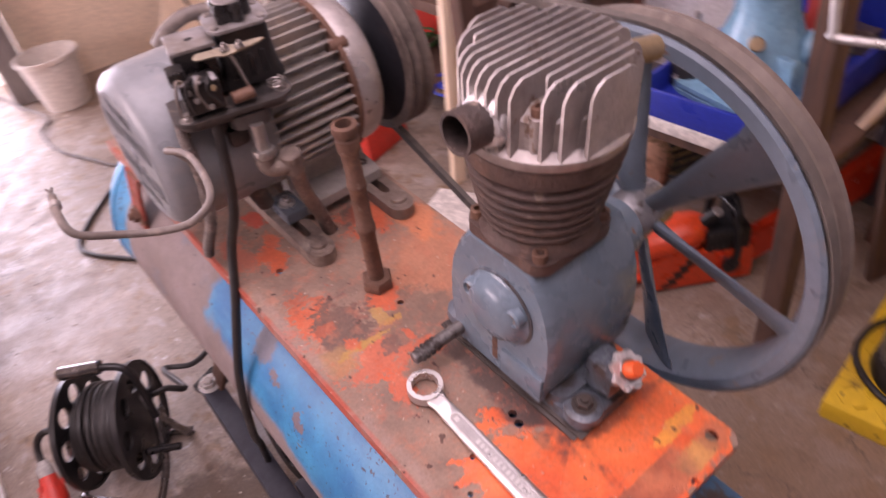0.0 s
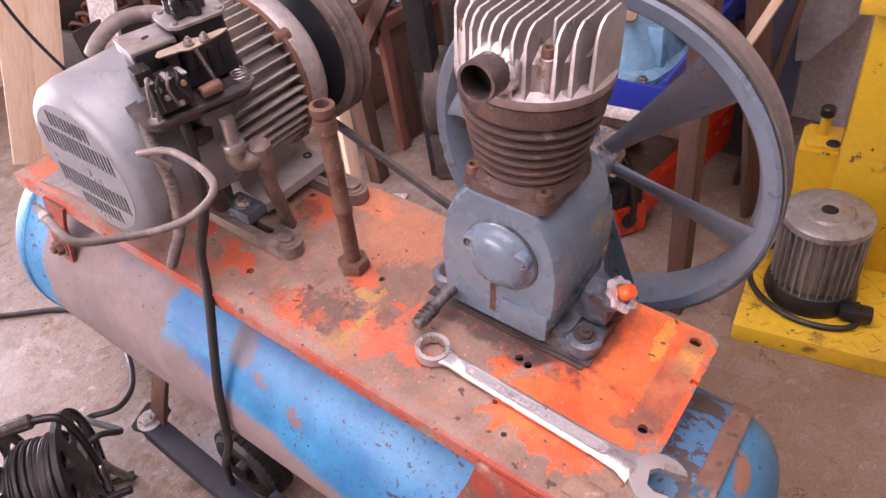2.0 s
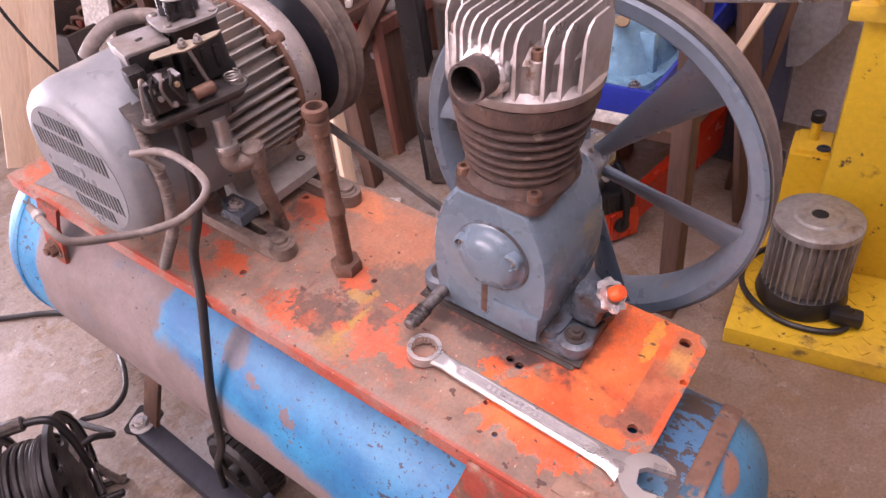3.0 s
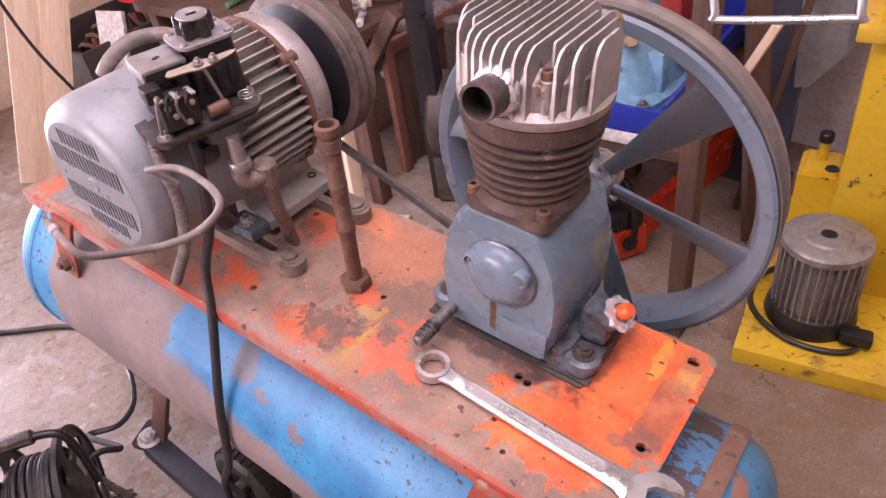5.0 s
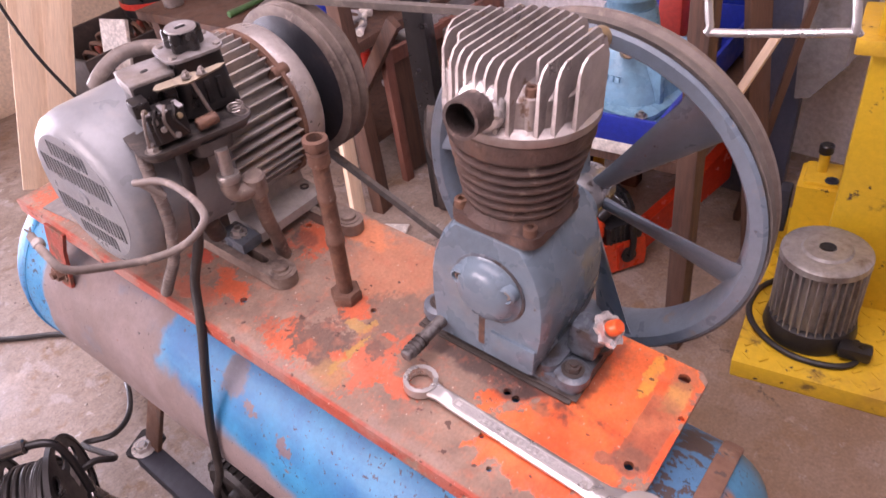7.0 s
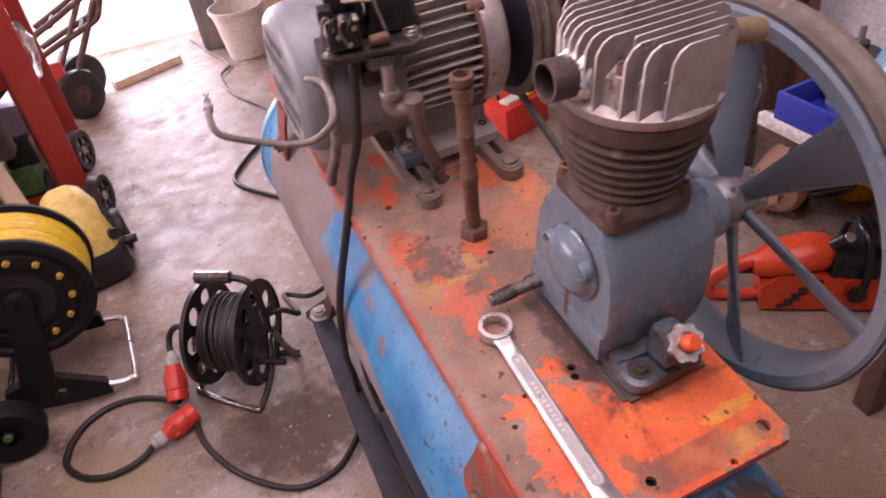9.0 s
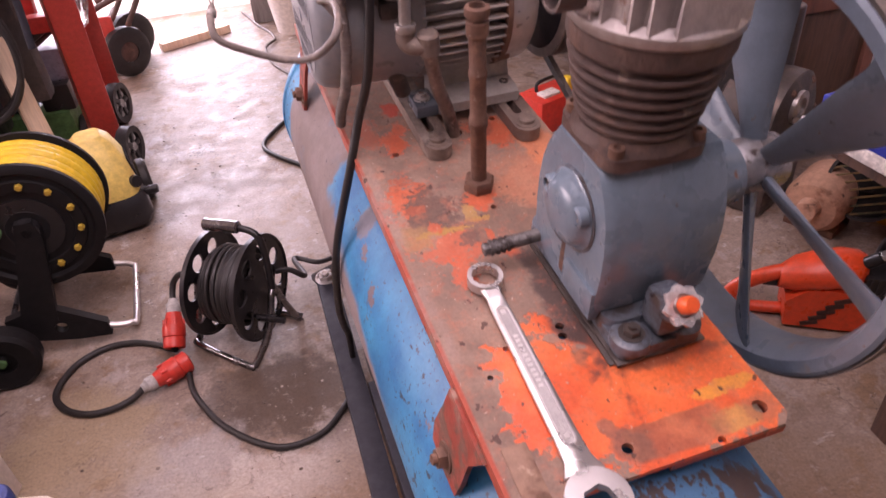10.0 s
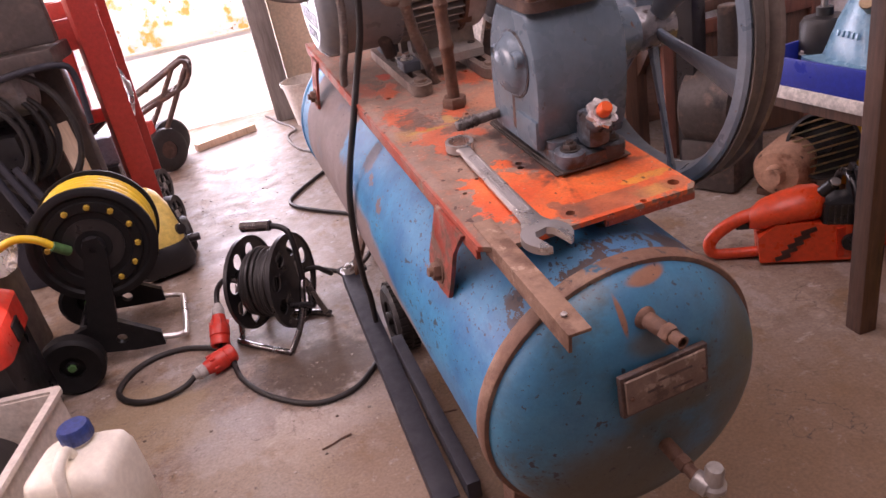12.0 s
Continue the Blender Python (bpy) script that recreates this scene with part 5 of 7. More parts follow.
# contact side with a bent steel bracket
part("contact_body", box(B(), (-0.038, 0.020, 0.028), (0.054, 0.048, 0.070), 0.004, SB), m_switch, sw)
bm = box(B(), (-0.036, 0.026, 0.0655), (0.058, 0.056, 0.003), 0.001, SB)
box(bm, (-0.0655, 0.026, 0.058), (0.003, 0.056, 0.016), 0.001, SB)
box(bm, (-0.036, -0.0015, 0.063), (0.058, 0.003, 0.006), 0.001, SB)
bracket = part("bracket", bm, m_sheet, sw, "bent grey sheet-steel bracket")
part("bracket_hole", prism(B(), slot_pts(0, 0, 0.011, 0.006, 0.3), 0.0008, SB @ Matrix.Translation((-0.036, 0.024, 0.0671))), m_dark, bracket)
block = part("contact_block", box(B(), (-0.046, -0.031, 0.020), (0.050, 0.030, 0.044), 0.004, SB), m_switch, sw)
part("contact_block", box(B(), (-0.068, -0.020, 0.046), (0.022, 0.026, 0.020), 0.003, SB), m_switch, sw)
for x, y, z, mk in ((-0.068, -0.037, 0.045, m_brass), (-0.055, -0.048, 0.020, m_steel), (-0.040, -0.048, 0.006, m_steel), (-0.062, -0.047, 0.033, m_steel), (-0.030, -0.047, 0.030, m_brass)):
    part("terminal_screw", lathe(B(), [(0.0042, 0), (0.0042, 0.003), (0.003, 0.0045), (0, 0.0045)], aim(at(x, y, z), SB.to_3x3() @ Vector((-0.2, -1, 0.3))), 12), mk, block)
for k in range(3):
    part("contact_strip", box(B(), (-0.064 + 0.017 * k, -0.040, 0.0435), (0.007, 0.022, 0.0025), 0.0008, SB @ Matrix.Rotation(radians(-4 + 4 * k), 4, "Z")), m_sheet, block)
for k in range(4):
    part("inner_wire", tube(B(), [at(-0.066 + 0.012 * k, -0.036, 0.044), at(-0.072 + 0.012 * k, -0.049, 0.052 - 0.004 * k), at(-0.078 + 0.013 * k, -0.052, 0.030), at(-0.080 + 0.018 * k, -0.049, 0.004)], 0.0021, 6, 4), m_rubber if k % 2 else m_cable, block)
m_lever = surface("tarnished zinc", (0.26, 0.215, 0.16), [((0.13, 0.10, 0.08), 30, 0.5, 0.64)], rough=0.5, metal=0.6, bump=0.2)
# winged lever on a push rod
wing = [(-0.044, -0.004), (-0.040, -0.008), (-0.012, -0.007), (0.0, -0.009), (0.014, -0.006), (0.044, 0.004), (0.052, 0.010), (0.042, 0.011), (0.014, 0.007), (0.0, 0.010), (-0.014, 0.006), (-0.040, 0.003)]
LM = SB @ Matrix.Translation((0.000, -0.024, 0.060)) @ Matrix.Rotation(radians(-24), 4, "Z") @ Matrix.Rotation(radians(-6), 4, "Y") @ Matrix.Rotation(radians(18), 4, "X")
lever = part("lever", prism(B(), wing, 0.0025, LM), m_lever, sw, "dull tarnished winged lever")
for x in (0.0, 0.020):
    part("nut", bolt(B(), LM @ Vector((x, 0.002, 0.0025)), (0, 0, 1), 0.0052, 0.006), m_steel, lever)
part("push_rod", rod(B(), at(0.004, -0.026, 0.058), at(0.016, -0.034, 0.002), 0.0026, seg=10), m_steel, sw)
part("pivot", rod(B(), at(-0.012, -0.042, 0.004), at(0.018, -0.042, 0.006), 0.0085, seg=16, bev=0.002), m_rust, sw)
m_dusty_pipe = surface("dusty brown pipe", (0.20, 0.155, 0.13), [((0.10, 0.075, 0.065), 20, 0.5, 0.66), ((0.32, 0.27, 0.23), 34, 0.58, 0.7)], rough=0.55, metal=0.4, bump=0.3)
# pipework that carries the switch
e0 = Vector((-0.110, 0.494, 0.214))
v0 = e0 + Vector((0.002, 0.004, 0.058))
bm = rod(B(), v0, e0 + Vector((0, 0, 0.010)), 0.0095, seg=18)
part("pipe", bm, m_steel, sw, "dull steel pipe below the switch")
part("collar", lathe(B(), [(0.0095, 0), (0.0155, 0), (0.0165, 0.003), (0.0165, 0.009), (0.0155, 0.012), (0.0095, 0.012)], aim(e0 + Vector((0, 0, 0.008)), v0 - e0), 20, True), m_steel, sw, "bright clamped collar")
part("elbow", tube(B(), [e0 + Vector((0, 0, 0.012)), e0 + Vector((0, 0, -0.006)), e0 + Vector((0.010, -0.006, -0.014)), e0 + Vector((0.036, -0.014, -0.012))], 0.0145, 14, 5), m_dusty_pipe, sw, "dull brown cast elbow")
part("tee", rod(B(), e0 + Vector((0.030, -0.014, 0.008)), e0 + Vector((0.033, -0.011, -0.030)), 0.0165, seg=18, bev=0.004), m_dusty_pipe, sw)
part("down_pipe", tube(B(), [e0 + Vector((0.033, -0.012, -0.026)), Vector((-0.060, 0.500, 0.12)), Vector((-0.036, 0.518, 0.055)), Vector((-0.017, 0.533, -0.02))], 0.0115, 14, 6), m_dusty_pipe, sw, "brown pipe down through the plate")
part("riser", tube(B(), [(-0.135, 0.562, 0.285), (-0.130, 0.568, 0.22), (-0.112, 0.585, 0.13), (-0.09, 0.60, 0.06)], 0.015, 12, 5), m_cast, sw, "dark riser behind the switch")
part("saddle", box(B(), (-0.120, 0.552, 0.235), (0.03, 0.03, 0.03), 0.008), m_cast, sw)

# cables on the motor
cb_bm = tube(B(), [(-0.188, 0.556, 0.286), (-0.192, 0.548, 0.25), (-0.192, 0.540, 0.19), (-0.198, 0.548, 0.12), (-0.206, 0.575, 0.06), (-0.205, 0.60, 0.02)], 0.0085, 10)
for k in range(34):
    t = k / 33
    q = [Vector(p) for p in ((-0.188, 0.556, 0.286), (-0.192, 0.548, 0.25), (-0.192, 0.540, 0.19), (-0.198, 0.548, 0.12), (-0.206, 0.575, 0.06), (-0.205, 0.60, 0.02))]
    path = smooth_path(q, 12)
    i = min(int(t * (len(path) - 2)), len(path) - 2)
    lathe(cb_bm, [(0.008, -0.0016), (0.0094, 0), (0.008, 0.0016)], aim(path[i], path[i + 1] - path[i]), 10, True)
solo("motor_cable", cb_bm, m_cable, "corrugated grey conduit down the side of the motor", "cable", UNIT)
bm = tube(B(), [(-0.195, 0.520, 0.235), (-0.215, 0.535, 0.262), (-0.226, 0.520, 0.275), (-0.218, 0.480, 0.290), (-0.218, 0.440, 0.297), (-0.228, 0.385, 0.300), (-0.240, 0.365, 0.290), (-0.262, 0.385, 0.262), (-0.290, 0.410, 0.250), (-0.330, 0.428, 0.258), (-0.372, 0.435, 0.280), (-0.378, 0.455, 0.295), (-0.372, 0.495, 0.300)], 0.0048, 10)
solo("loose_cable", bm, m_cable, "loose grey cable looping out beside the motor", "cable", UNIT)
ends = thing("stripped_wires", "bare stripped wire ends of the loose cable", "wire", UNIT)
for dx, dz in ((0.006, 0.006), (-0.004, 0.008), (0.003, -0.004)):
    part("wire_end", tube(B(), [(-0.372, 0.485, 0.300), (-0.371, 0.495, 0.302), (-0.371 + dx * 0.6, 0.501, 0.303 + dz * 0.6)], 0.0013, 6, 4), m_cable, ends)
part("clamp", lathe(B(), [(0.0044, 0), (0.0066, 0.002), (0.0066, 0.010), (0.0044, 0.012)], aim((-0.3755, 0.470, 0.298), (0.2, 1, 0.15)), 14, True), m_steel, ends, "shiny crimped clamp")
bm = tube(B(), [(-0.125, 0.755, 0.297), (-0.112, 0.745, 0.317), (-0.084, 0.74, 0.332), (-0.055, 0.735, 0.334), (-0.026, 0.72, 0.330), (-0.010, 0.69, 0.322)], 0.0115, 10)
solo("flexible_conduit", bm, m_cable, "pale flexible conduit over the motor", "cable", UNIT)
bm = tube(B(), [UNIT @ Vector(p) for p in ((-0.150, 0.530, 0.285), (-0.158, 0.520, 0.22), (-0.168, 0.522, 0.14), (-0.185, 0.540, 0.06), (-0.211, 0.520, -0.015), (-0.258, 0.505, -0.178), (-0.268, 0.525, -0.34), (-0.255, 0.600, -0.49))] + [Vector(p) for p in ((-0.285, 0.585, 0.20), (-0.290, 0.615, 0.06), (-0.305, 0.60, 0.010), (-0.340, 0.54, 0.009), (-0.40, 0.485, 0.008), (-0.50, 0.479, 0.008), (-0.615, 0.574, 0.008), (-0.69, 0.70, 0.008), (-0.712, 0.79, 0.018), (-0.722, 0.83, 0.028))], 0.0076, 10)
solo("power_cable", bm, m_rubber, "black rubber power cable from motor to plug", "cable")


# ---- cable reel on the floor ----
m_dark_chrome = surface("dull dark chrome", (0.22, 0.21, 0.21), rough=0.22, metal=0.95, bump=0.03)
reel_m = Matrix.Translation((-0.545, 0.900, 0)) @ Matrix.Rotation(radians(-29), 4, "Z")
reel = thing("cable_reel", "black cable reel wound with black cable on a tubular stand", "cable reel", reel_m)
HZ, RR = 0.185, 0.140
def flange(x, t):
    bm = B()
    holes = [ring_pts(0.097 * math.cos(2 * math.pi * (k + 0.5) / 8), 0.097 * math.sin(2 * math.pi * (k + 0.5) / 8), 0.024, 14, 0.024) for k in range(8)]
    prism(bm, ring_pts(0, 0, RR, 48), t, Matrix.Translation((x, 0, HZ)) @ Matrix.Rotation(radians(90), 4, "Y"), holes)
    lathe(bm, [(RR - 0.004, -0.003), (RR + 0.003, -0.003), (RR + 0.003, t + 0.003), (RR - 0.004, t + 0.003)], Matrix.Translation((x, 0, HZ)) @ Matrix.Rotation(radians(90), 4, "Y"), 48, True)
    return bm
part("flange", flange(-0.070, 0.006), m_black, reel, "pierced black disc")
part("flange", flange(0.068, 0.006), m_black, reel, "pierced black disc")
part("drum", rod(B(), (-0.07, 0, HZ), (0.07, 0, HZ), 0.06, seg=32), m_black, reel)
for k in range(11):
    for layer in range(3):
        r = 0.070 + 0.0145 * layer + random.uniform(-0.003, 0.003)
        x = -0.056 + 0.0112 * k + random.uniform(-0.003, 0.003)
        if layer == 2 and k in (0, 10):
            continue
        pts = [(x + 0.004 * math.sin(a + k), r * math.cos(a), HZ + r * math.sin(a)) for a in (2 * math.pi * j / 28 for j in range(28))]
        part("cable_turn", tube(B(), pts, 0.0068, 7, 0, True), m_rubber, reel)
bm = B()
path = [(-0.135, -0.045, 0.014), (-0.125, -0.068, 0.010), (0.045, -0.117, 0.010), (0.072, -0.110, 0.014), (0.105, -0.055, 0.10), (0.105, 0.0, HZ), (0.105, 0.04, 0.10), (0.105, 0.080, 0.012), (0.095, 0.092, 0.010), (-0.105, 0.092, 0.010), (-0.115, 0.082, 0.012), (-0.112, 0.04, 0.10), (-0.112, 0.0, HZ), (-0.125, -0.025, 0.10)]
part("stand", tube(bm, path, 0.0095, 12, 4, True), m_dark_chrome, reel, "bent chromed tube stand")
bm = tube(B(), [(0.105, 0.0, HZ), (0.105, 0.01, 0.29), (0.085, 0.02, 0.345), (0.02, 0.02, 0.36), (-0.04, 0.02, 0.36)], 0.009, 10, 5)
part("carry_bar", bm, m_black, reel)
part("grip", rod(B(), (-0.055, 0.02, 0.36), (0.045, 0.02, 0.36), 0.0165, seg=18, bev=0.004), m_dark_chrome, reel, "shiny dark grip sleeve")
part("crank_knob", rod(B(), (0.075, -0.055, HZ - 0.055), (0.155, -0.055, HZ - 0.055), 0.0095, seg=14, bev=0.002), m_black, reel)
part("label", box(B(), (0.0755, 0.045, HZ + 0.02), (0.001, 0.03, 0.05), 0), m_grey_plastic, reel, "small grey label")
bm = tube(B(), [reel_m @ Vector(p) for p in ((0.05, 0.08, HZ - 0.02), (0.10, 0.10, 0.17), (0.13, 0.13, 0.13))] + [Vector(p) for p in ((-0.395, 1.125, 0.07), (-0.325, 1.115, 0.045), (-0.258, 1.165, 0.03), (-0.205, 1.28, 0.02), (-0.175, 1.42, 0.012), (-0.17, 1.60, 0.012))], 0.008, 8)
solo("reel_cable", bm, m_rubber, "black cable running from reel behind the tank", "cable")


def cee_plug(name, a, b, label):
    """A red industrial plug from its face at a to its cable end at b."""
    a, b = Vector(a), Vector(b)
    l = (b - a).length
    m = aim(a, b - a)
    ob = thing(name, label, "plug")
    part("body", lathe(B(), [(0.020, 0.004), (0.026, 0), (0.029, 0.003), (0.029, l * 0.20), (0.0275, l * 0.22), (0.0305, l * 0.24), (0.0305, l * 0.44), (0.026, l * 0.50), (0.021, l * 0.66), (0.019, l * 0.72), (0, l * 0.72)], m, 28), m_red, ob)
    part("socket_face", lathe(B(), [(0.021, 0.010), (0, 0.010)], m, 20), m_dark, ob)
    part("gland", lathe(B(), [(0.018, l * 0.70), (0.0195, l * 0.73), (0.0195, l * 0.88), (0.013, l * 0.94), (0.012, l), (0, l)], m, 20), m_grey_plastic, ob, "grey cable gland")
    for k in range(6):
        p = m @ Vector((0.027 * math.cos(k * 1.047), 0.027 * math.sin(k * 1.047), l * 0.46))
        part("grip_rib", rod(B(), p, p + (b - a).normalized() * l * 0.12, 0.004, seg=8), m_red, ob)
    return ob


cee_plug("power_plug", (-0.706, 0.815, 0.036), (-0.822, 0.752, 0.030), "red industrial power plug lying on the floor")
cee_plug("power_socket", (-0.747, 0.878, 0.032), (-0.730, 0.980, 0.122), "red industrial power coupling propped against the reel")
bm = tube(B(), [(-0.818, 0.754, 0.030), (-0.85, 0.738, 0.016), (-0.90, 0.725, 0.010), (-0.96, 0.728, 0.009), (-1.02, 0.765, 0.009), (-1.052, 0.83, 0.009), (-1.02, 0.92, 0.009), (-0.95, 0.968, 0.009), (-0.87, 0.968, 0.009), (-0.80, 0.935, 0.009), (-0.765, 0.905, 0.012), (-0.748, 0.888, 0.020)], 0.0088, 10)
solo("plug_cable", bm, m_rubber, "black cable loop lying on the floor beside plugs", "cable")
bm = tube(B(), [(-0.731, 0.976, 0.118), (-0.728, 0.995, 0.138), (-0.715, 1.005, 0.165), (-0.685, 0.99, 0.19), (-0.64, 0.955, 0.185), (-0.60, 0.93, 0.16)], 0.0085, 10)
solo("socket_cable", bm, m_rubber, "black cable from coupling up to the reel", "cable")

# floor cable beyond the tank
bm = tube(B(), [(-0.18, 1.62, 0.012), (-0.24, 1.72, 0.009), (-0.33, 1.82, 0.009), (-0.43, 1.95, 0.009), (-0.455, 2.05, 0.009), (-0.40, 2.16, 0.009), (-0.30, 2.30, 0.009), (-0.20, 2.42, 0.009)], 0.009, 10)
solo("floor_cable", bm, m_rubber, "dark cable lying on the floor behind the tank", "cable")
bm = tube(B(), [(-0.50, 3.86, 0.008), (-0.465, 3.76, 0.008), (-0.425, 3.60, 0.008), (-0.354, 3.41, 0.008), (-0.336, 3.28, 0.010), (-0.368, 3.21, 0.016), (-0.392, 3.16, 0.010), (-0.380, 3.0, 0.008), (-0.339, 2.85, 0.008), (-0.255, 2.68, 0.008), (-0.20, 2.56, 0.008), (-0.13, 2.50, 0.008)], 0.0075, 8)
solo("thin_cable", bm, m_cable, "thin grey cable winding over the floor from the doorway", "cable")

# ---- hose reel ----
m_clip = surface("dull yellow plastic", (0.46, 0.30, 0.03), rough=0.5, grain=0.15, bump=0.05)
m_matt_black = surface("matt black plastic", (0.009, 0.0085, 0.009), [((0.035, 0.030, 0.028), 11, 0.62, 0.85)], rough=0.58, grain=0.2, bump=0.08)
m_matt_black.node_tree.nodes["Principled BSDF"].inputs["Specular IOR Level"].default_value = 0.25
hr_m = Matrix.Translation((-1.016, 1.115, 0)) @ Matrix.Rotation(radians(4.5), 4, "Z")
hose_reel = thing("hose_reel", "large black hose reel wound with yellow hose on a stand", "hose reel", hr_m)
HC, HRad = 0.393, 0.178
def disc(y, sign):
    m = aim((0, y, HC), (0, sign, 0))
    bm = lathe(B(), [(0, 0.004), (0.05, 0.006), (0.055, 0.0), (0.105, 0.0), (0.108, 0.006), (0.134, 0.006), (0.137, 0.0), (0.148, 0.0), (0.156, 0.008), (HRad - 0.012, 0.008), (HRad, 0.002), (HRad, -0.010), (HRad - 0.012, -0.012), (0, -0.012)], m, 56)
    return bm
front = part("side_disc", disc(-0.085, -1), m_matt_black, hose_reel)
part("side_disc", disc(0.105, 1), m_matt_black, hose_reel)
for k in range(12):
    a = radians(18 + 30 * k)
    if k in (4, 6, 7):
        continue
    p = Vector((0.121 * math.cos(a), -0.091, HC + 0.121 * math.sin(a)))
    part("yellow_clip", lathe(B(), [(0.0095, 0), (0.0095, 0.007), (0.007, 0.010), (0, 0.010)], aim(p, (0, -1, 0)), 6), m_clip, front, "small yellow clip")
part("hub", lathe(B(), [(0.034, 0), (0.03, 0.022), (0.012, 0.026), (0, 0.026)], aim((0, -0.088, HC), (0, -1, 0)), 24), m_black, hose_reel)
part("drum", rod(B(), (0, -0.09, HC), (0, 0.10, HC), 0.085, seg=32), m_black, hose_reel)
for layer in range(4):
    for k in range(5):
        y, r = -0.056 + 0.030 * k + (0.015 if layer % 2 else 0), 0.093 + 0.0205 * layer
        pts = [(r * math.cos(a), y + 0.007 * math.sin(a + k * 1.7 + layer), HC + (r + 0.002 * math.sin(2 * a + k)) * math.sin(a)) for a in (2 * math.pi * j / 36 for j in range(36))]
        part("hose_turn", tube(B(), pts, 0.0148, 10, 0, True), m_hose, hose_reel, "yellow hose")
bm = tube(B(), [(0.07, -0.095, 0.046), (0.110, -0.096, 0.034), (0.138, -0.090, 0.030), (0.148, -0.070, 0.028), (0.142, 0.170, 0.028), (0.134, 0.198, 0.030), (0.112, 0.212, 0.034), (0.06, 0.212, 0.050)], 0.0095, 12, 5)
part("foot_bar", bm, m_chrome, hose_reel, "shiny bent foot bar")
for y, z1 in ((-0.100, 0.045), (0.205, 0.055)):
    bm = prism(B(), [(-0.15, 0.15), (-0.05, 0.17), (0.082, z1 + 0.022), (0.082, z1 - 0.022), (0.0, z1 - 0.010), (-0.09, 0.06), (-0.16, 0.075)], 0.026, Matrix.Translation((0, y + 0.013, 0)) @ Matrix.Rotation(radians(90), 4, "X"), [ring_pts(-0.03, 0.088, 0.017, 12)])
    part("support_arm", bm, m_matt_black, hose_reel)
    part("upright", prism(B(), [(-0.13, 0.09), (-0.03, 0.11), (0.030, HC - 0.02), (0.020, HC + 0.03), (-0.020, HC + 0.03), (-0.035, HC - 0.02)], 0.024, Matrix.Translation((0, y + (0.013 if y > 0 else 0.010), 0)) @ Matrix.Rotation(radians(90), 4, "X")), m_matt_black, hose_reel)
for y in (-0.185, 0.26):
    wm = aim((-0.165, y, 0.092), (0, -1, 0)) @ Matrix.Scale(1.18, 4)
    tyre = part("wheel", lathe(B(), [(0.03, -0.024), (0.068, -0.026), (0.077, -0.018), (0.078, 0.018), (0.068, 0.026), (0.03, 0.02)], wm, 32, True), m_matt_black, hose_reel)
    part("wheel_disc", lathe(B(), [(0, 0.018), (0.012, 0.02), (0.015, 0.01), (0.05, 0.004), (0.058, 0.016), (0.06, -0.016), (0, -0.016)], wm, 24), m_matt_black, tyre)
    part("hub_cap", lathe(B(), [(0.011, 0.018), (0.009, 0.026), (0, 0.027)], wm, 12), m_green, tyre, "small green hub cap")
part("axle", rod(B(), (-0.165, -0.175, 0.092), (-0.165, 0.26, 0.092), 0.008, seg=12), m_black, hose_reel)
bm = tube(B(), [(-0.090, -0.125, HC + 0.045), (-0.112, -0.13, HC + 0.070), (-0.145, -0.128, HC + 0.088), (-0.19, -0.118, HC + 0.090), (-0.25, -0.10, HC + 0.06), (-0.29, -0.09, HC + 0.0)], 0.0115, 10)
part("hose_tail", bm, m_hose, hose_reel, "yellow hose tail")
part("coupling", rod(B(), (-0.060, -0.105, HC + 0.010), (-0.094, -0.127, HC + 0.048), 0.015, seg=14, bev=0.003), m_green, hose_reel, "green hose coupling")

card = [(-0.189, 1.0), (-0.177, 0.892), (-0.06, 0.90), (-0.07, 1.012)]
solo("grey_card", prism(B(), card, 0.002, Matrix.Translation((0, 0, 0.001))), surface("grey card", (0.20, 0.185, 0.18), [((0.27, 0.22, 0.19), 9, 0.5, 0.7)], rough=0.8), "grey sheet of card lying under the motor", "card", UNIT)

# ---- doorway and what stands near it ----
def leaning(name, foot, head, w, t, material, label, category):
    """A board from its foot to its head."""
    a, b = Vector(foot), Vector(head)
    m = Matrix.Translation(a) @ (b - a).to_track_quat("Z", "X").to_matrix().to_4x4()
    return solo(name, box(B(), (0, 0, (b - a).length / 2), (t, w, (b - a).length), 0.003), material, label, category, m)


m_grey_wood = surface("weathered grey timber", (0.24, 0.215, 0.20), [((0.15, 0.13, 0.12), 5, 0.45, 0.7)], rough=0.8, grain_scale=25, bump=0.25, stretch=(6, 6, 0.5))
door = thing("door_1", "open doorway with dark weathered timber jambs", "doorway", kind="structure")
part("jamb", box(B(), (-0.365, 3.72, 1.06), (0.135, 0.20, 2.12), 0.012), m_grey_wood, door)
part("jamb", box(B(), (-2.13, 3.72, 1.06), (0.135, 0.20, 2.12), 0.012), m_grey_wood, door)
part("head", box(B(), (-1.245, 3.72, 2.17), (1.90, 0.20, 0.12), 0.012), m_grey_wood, door)
m_glow_hedge = surface("yellowed hedge with sunlight glow", (0.80, 0.76, 0.66), [((0.62, 0.44, 0.12), 3.2, 0.53, 0.60), ((0.85, 0.83, 0.76), 5, 0.50, 0.6), ((0.30, 0.16, 0.06), 5, 0.62, 0.66)], rough=0.9, bump=0.5, bump_scale=12)
# the hedge emits its own colour, in place of bright sunlight on it
hedge_nodes = nodes_of(m_glow_hedge)
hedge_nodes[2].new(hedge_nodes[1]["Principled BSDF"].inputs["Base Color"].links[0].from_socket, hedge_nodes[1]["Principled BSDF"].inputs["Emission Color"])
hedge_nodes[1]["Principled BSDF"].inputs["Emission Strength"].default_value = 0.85
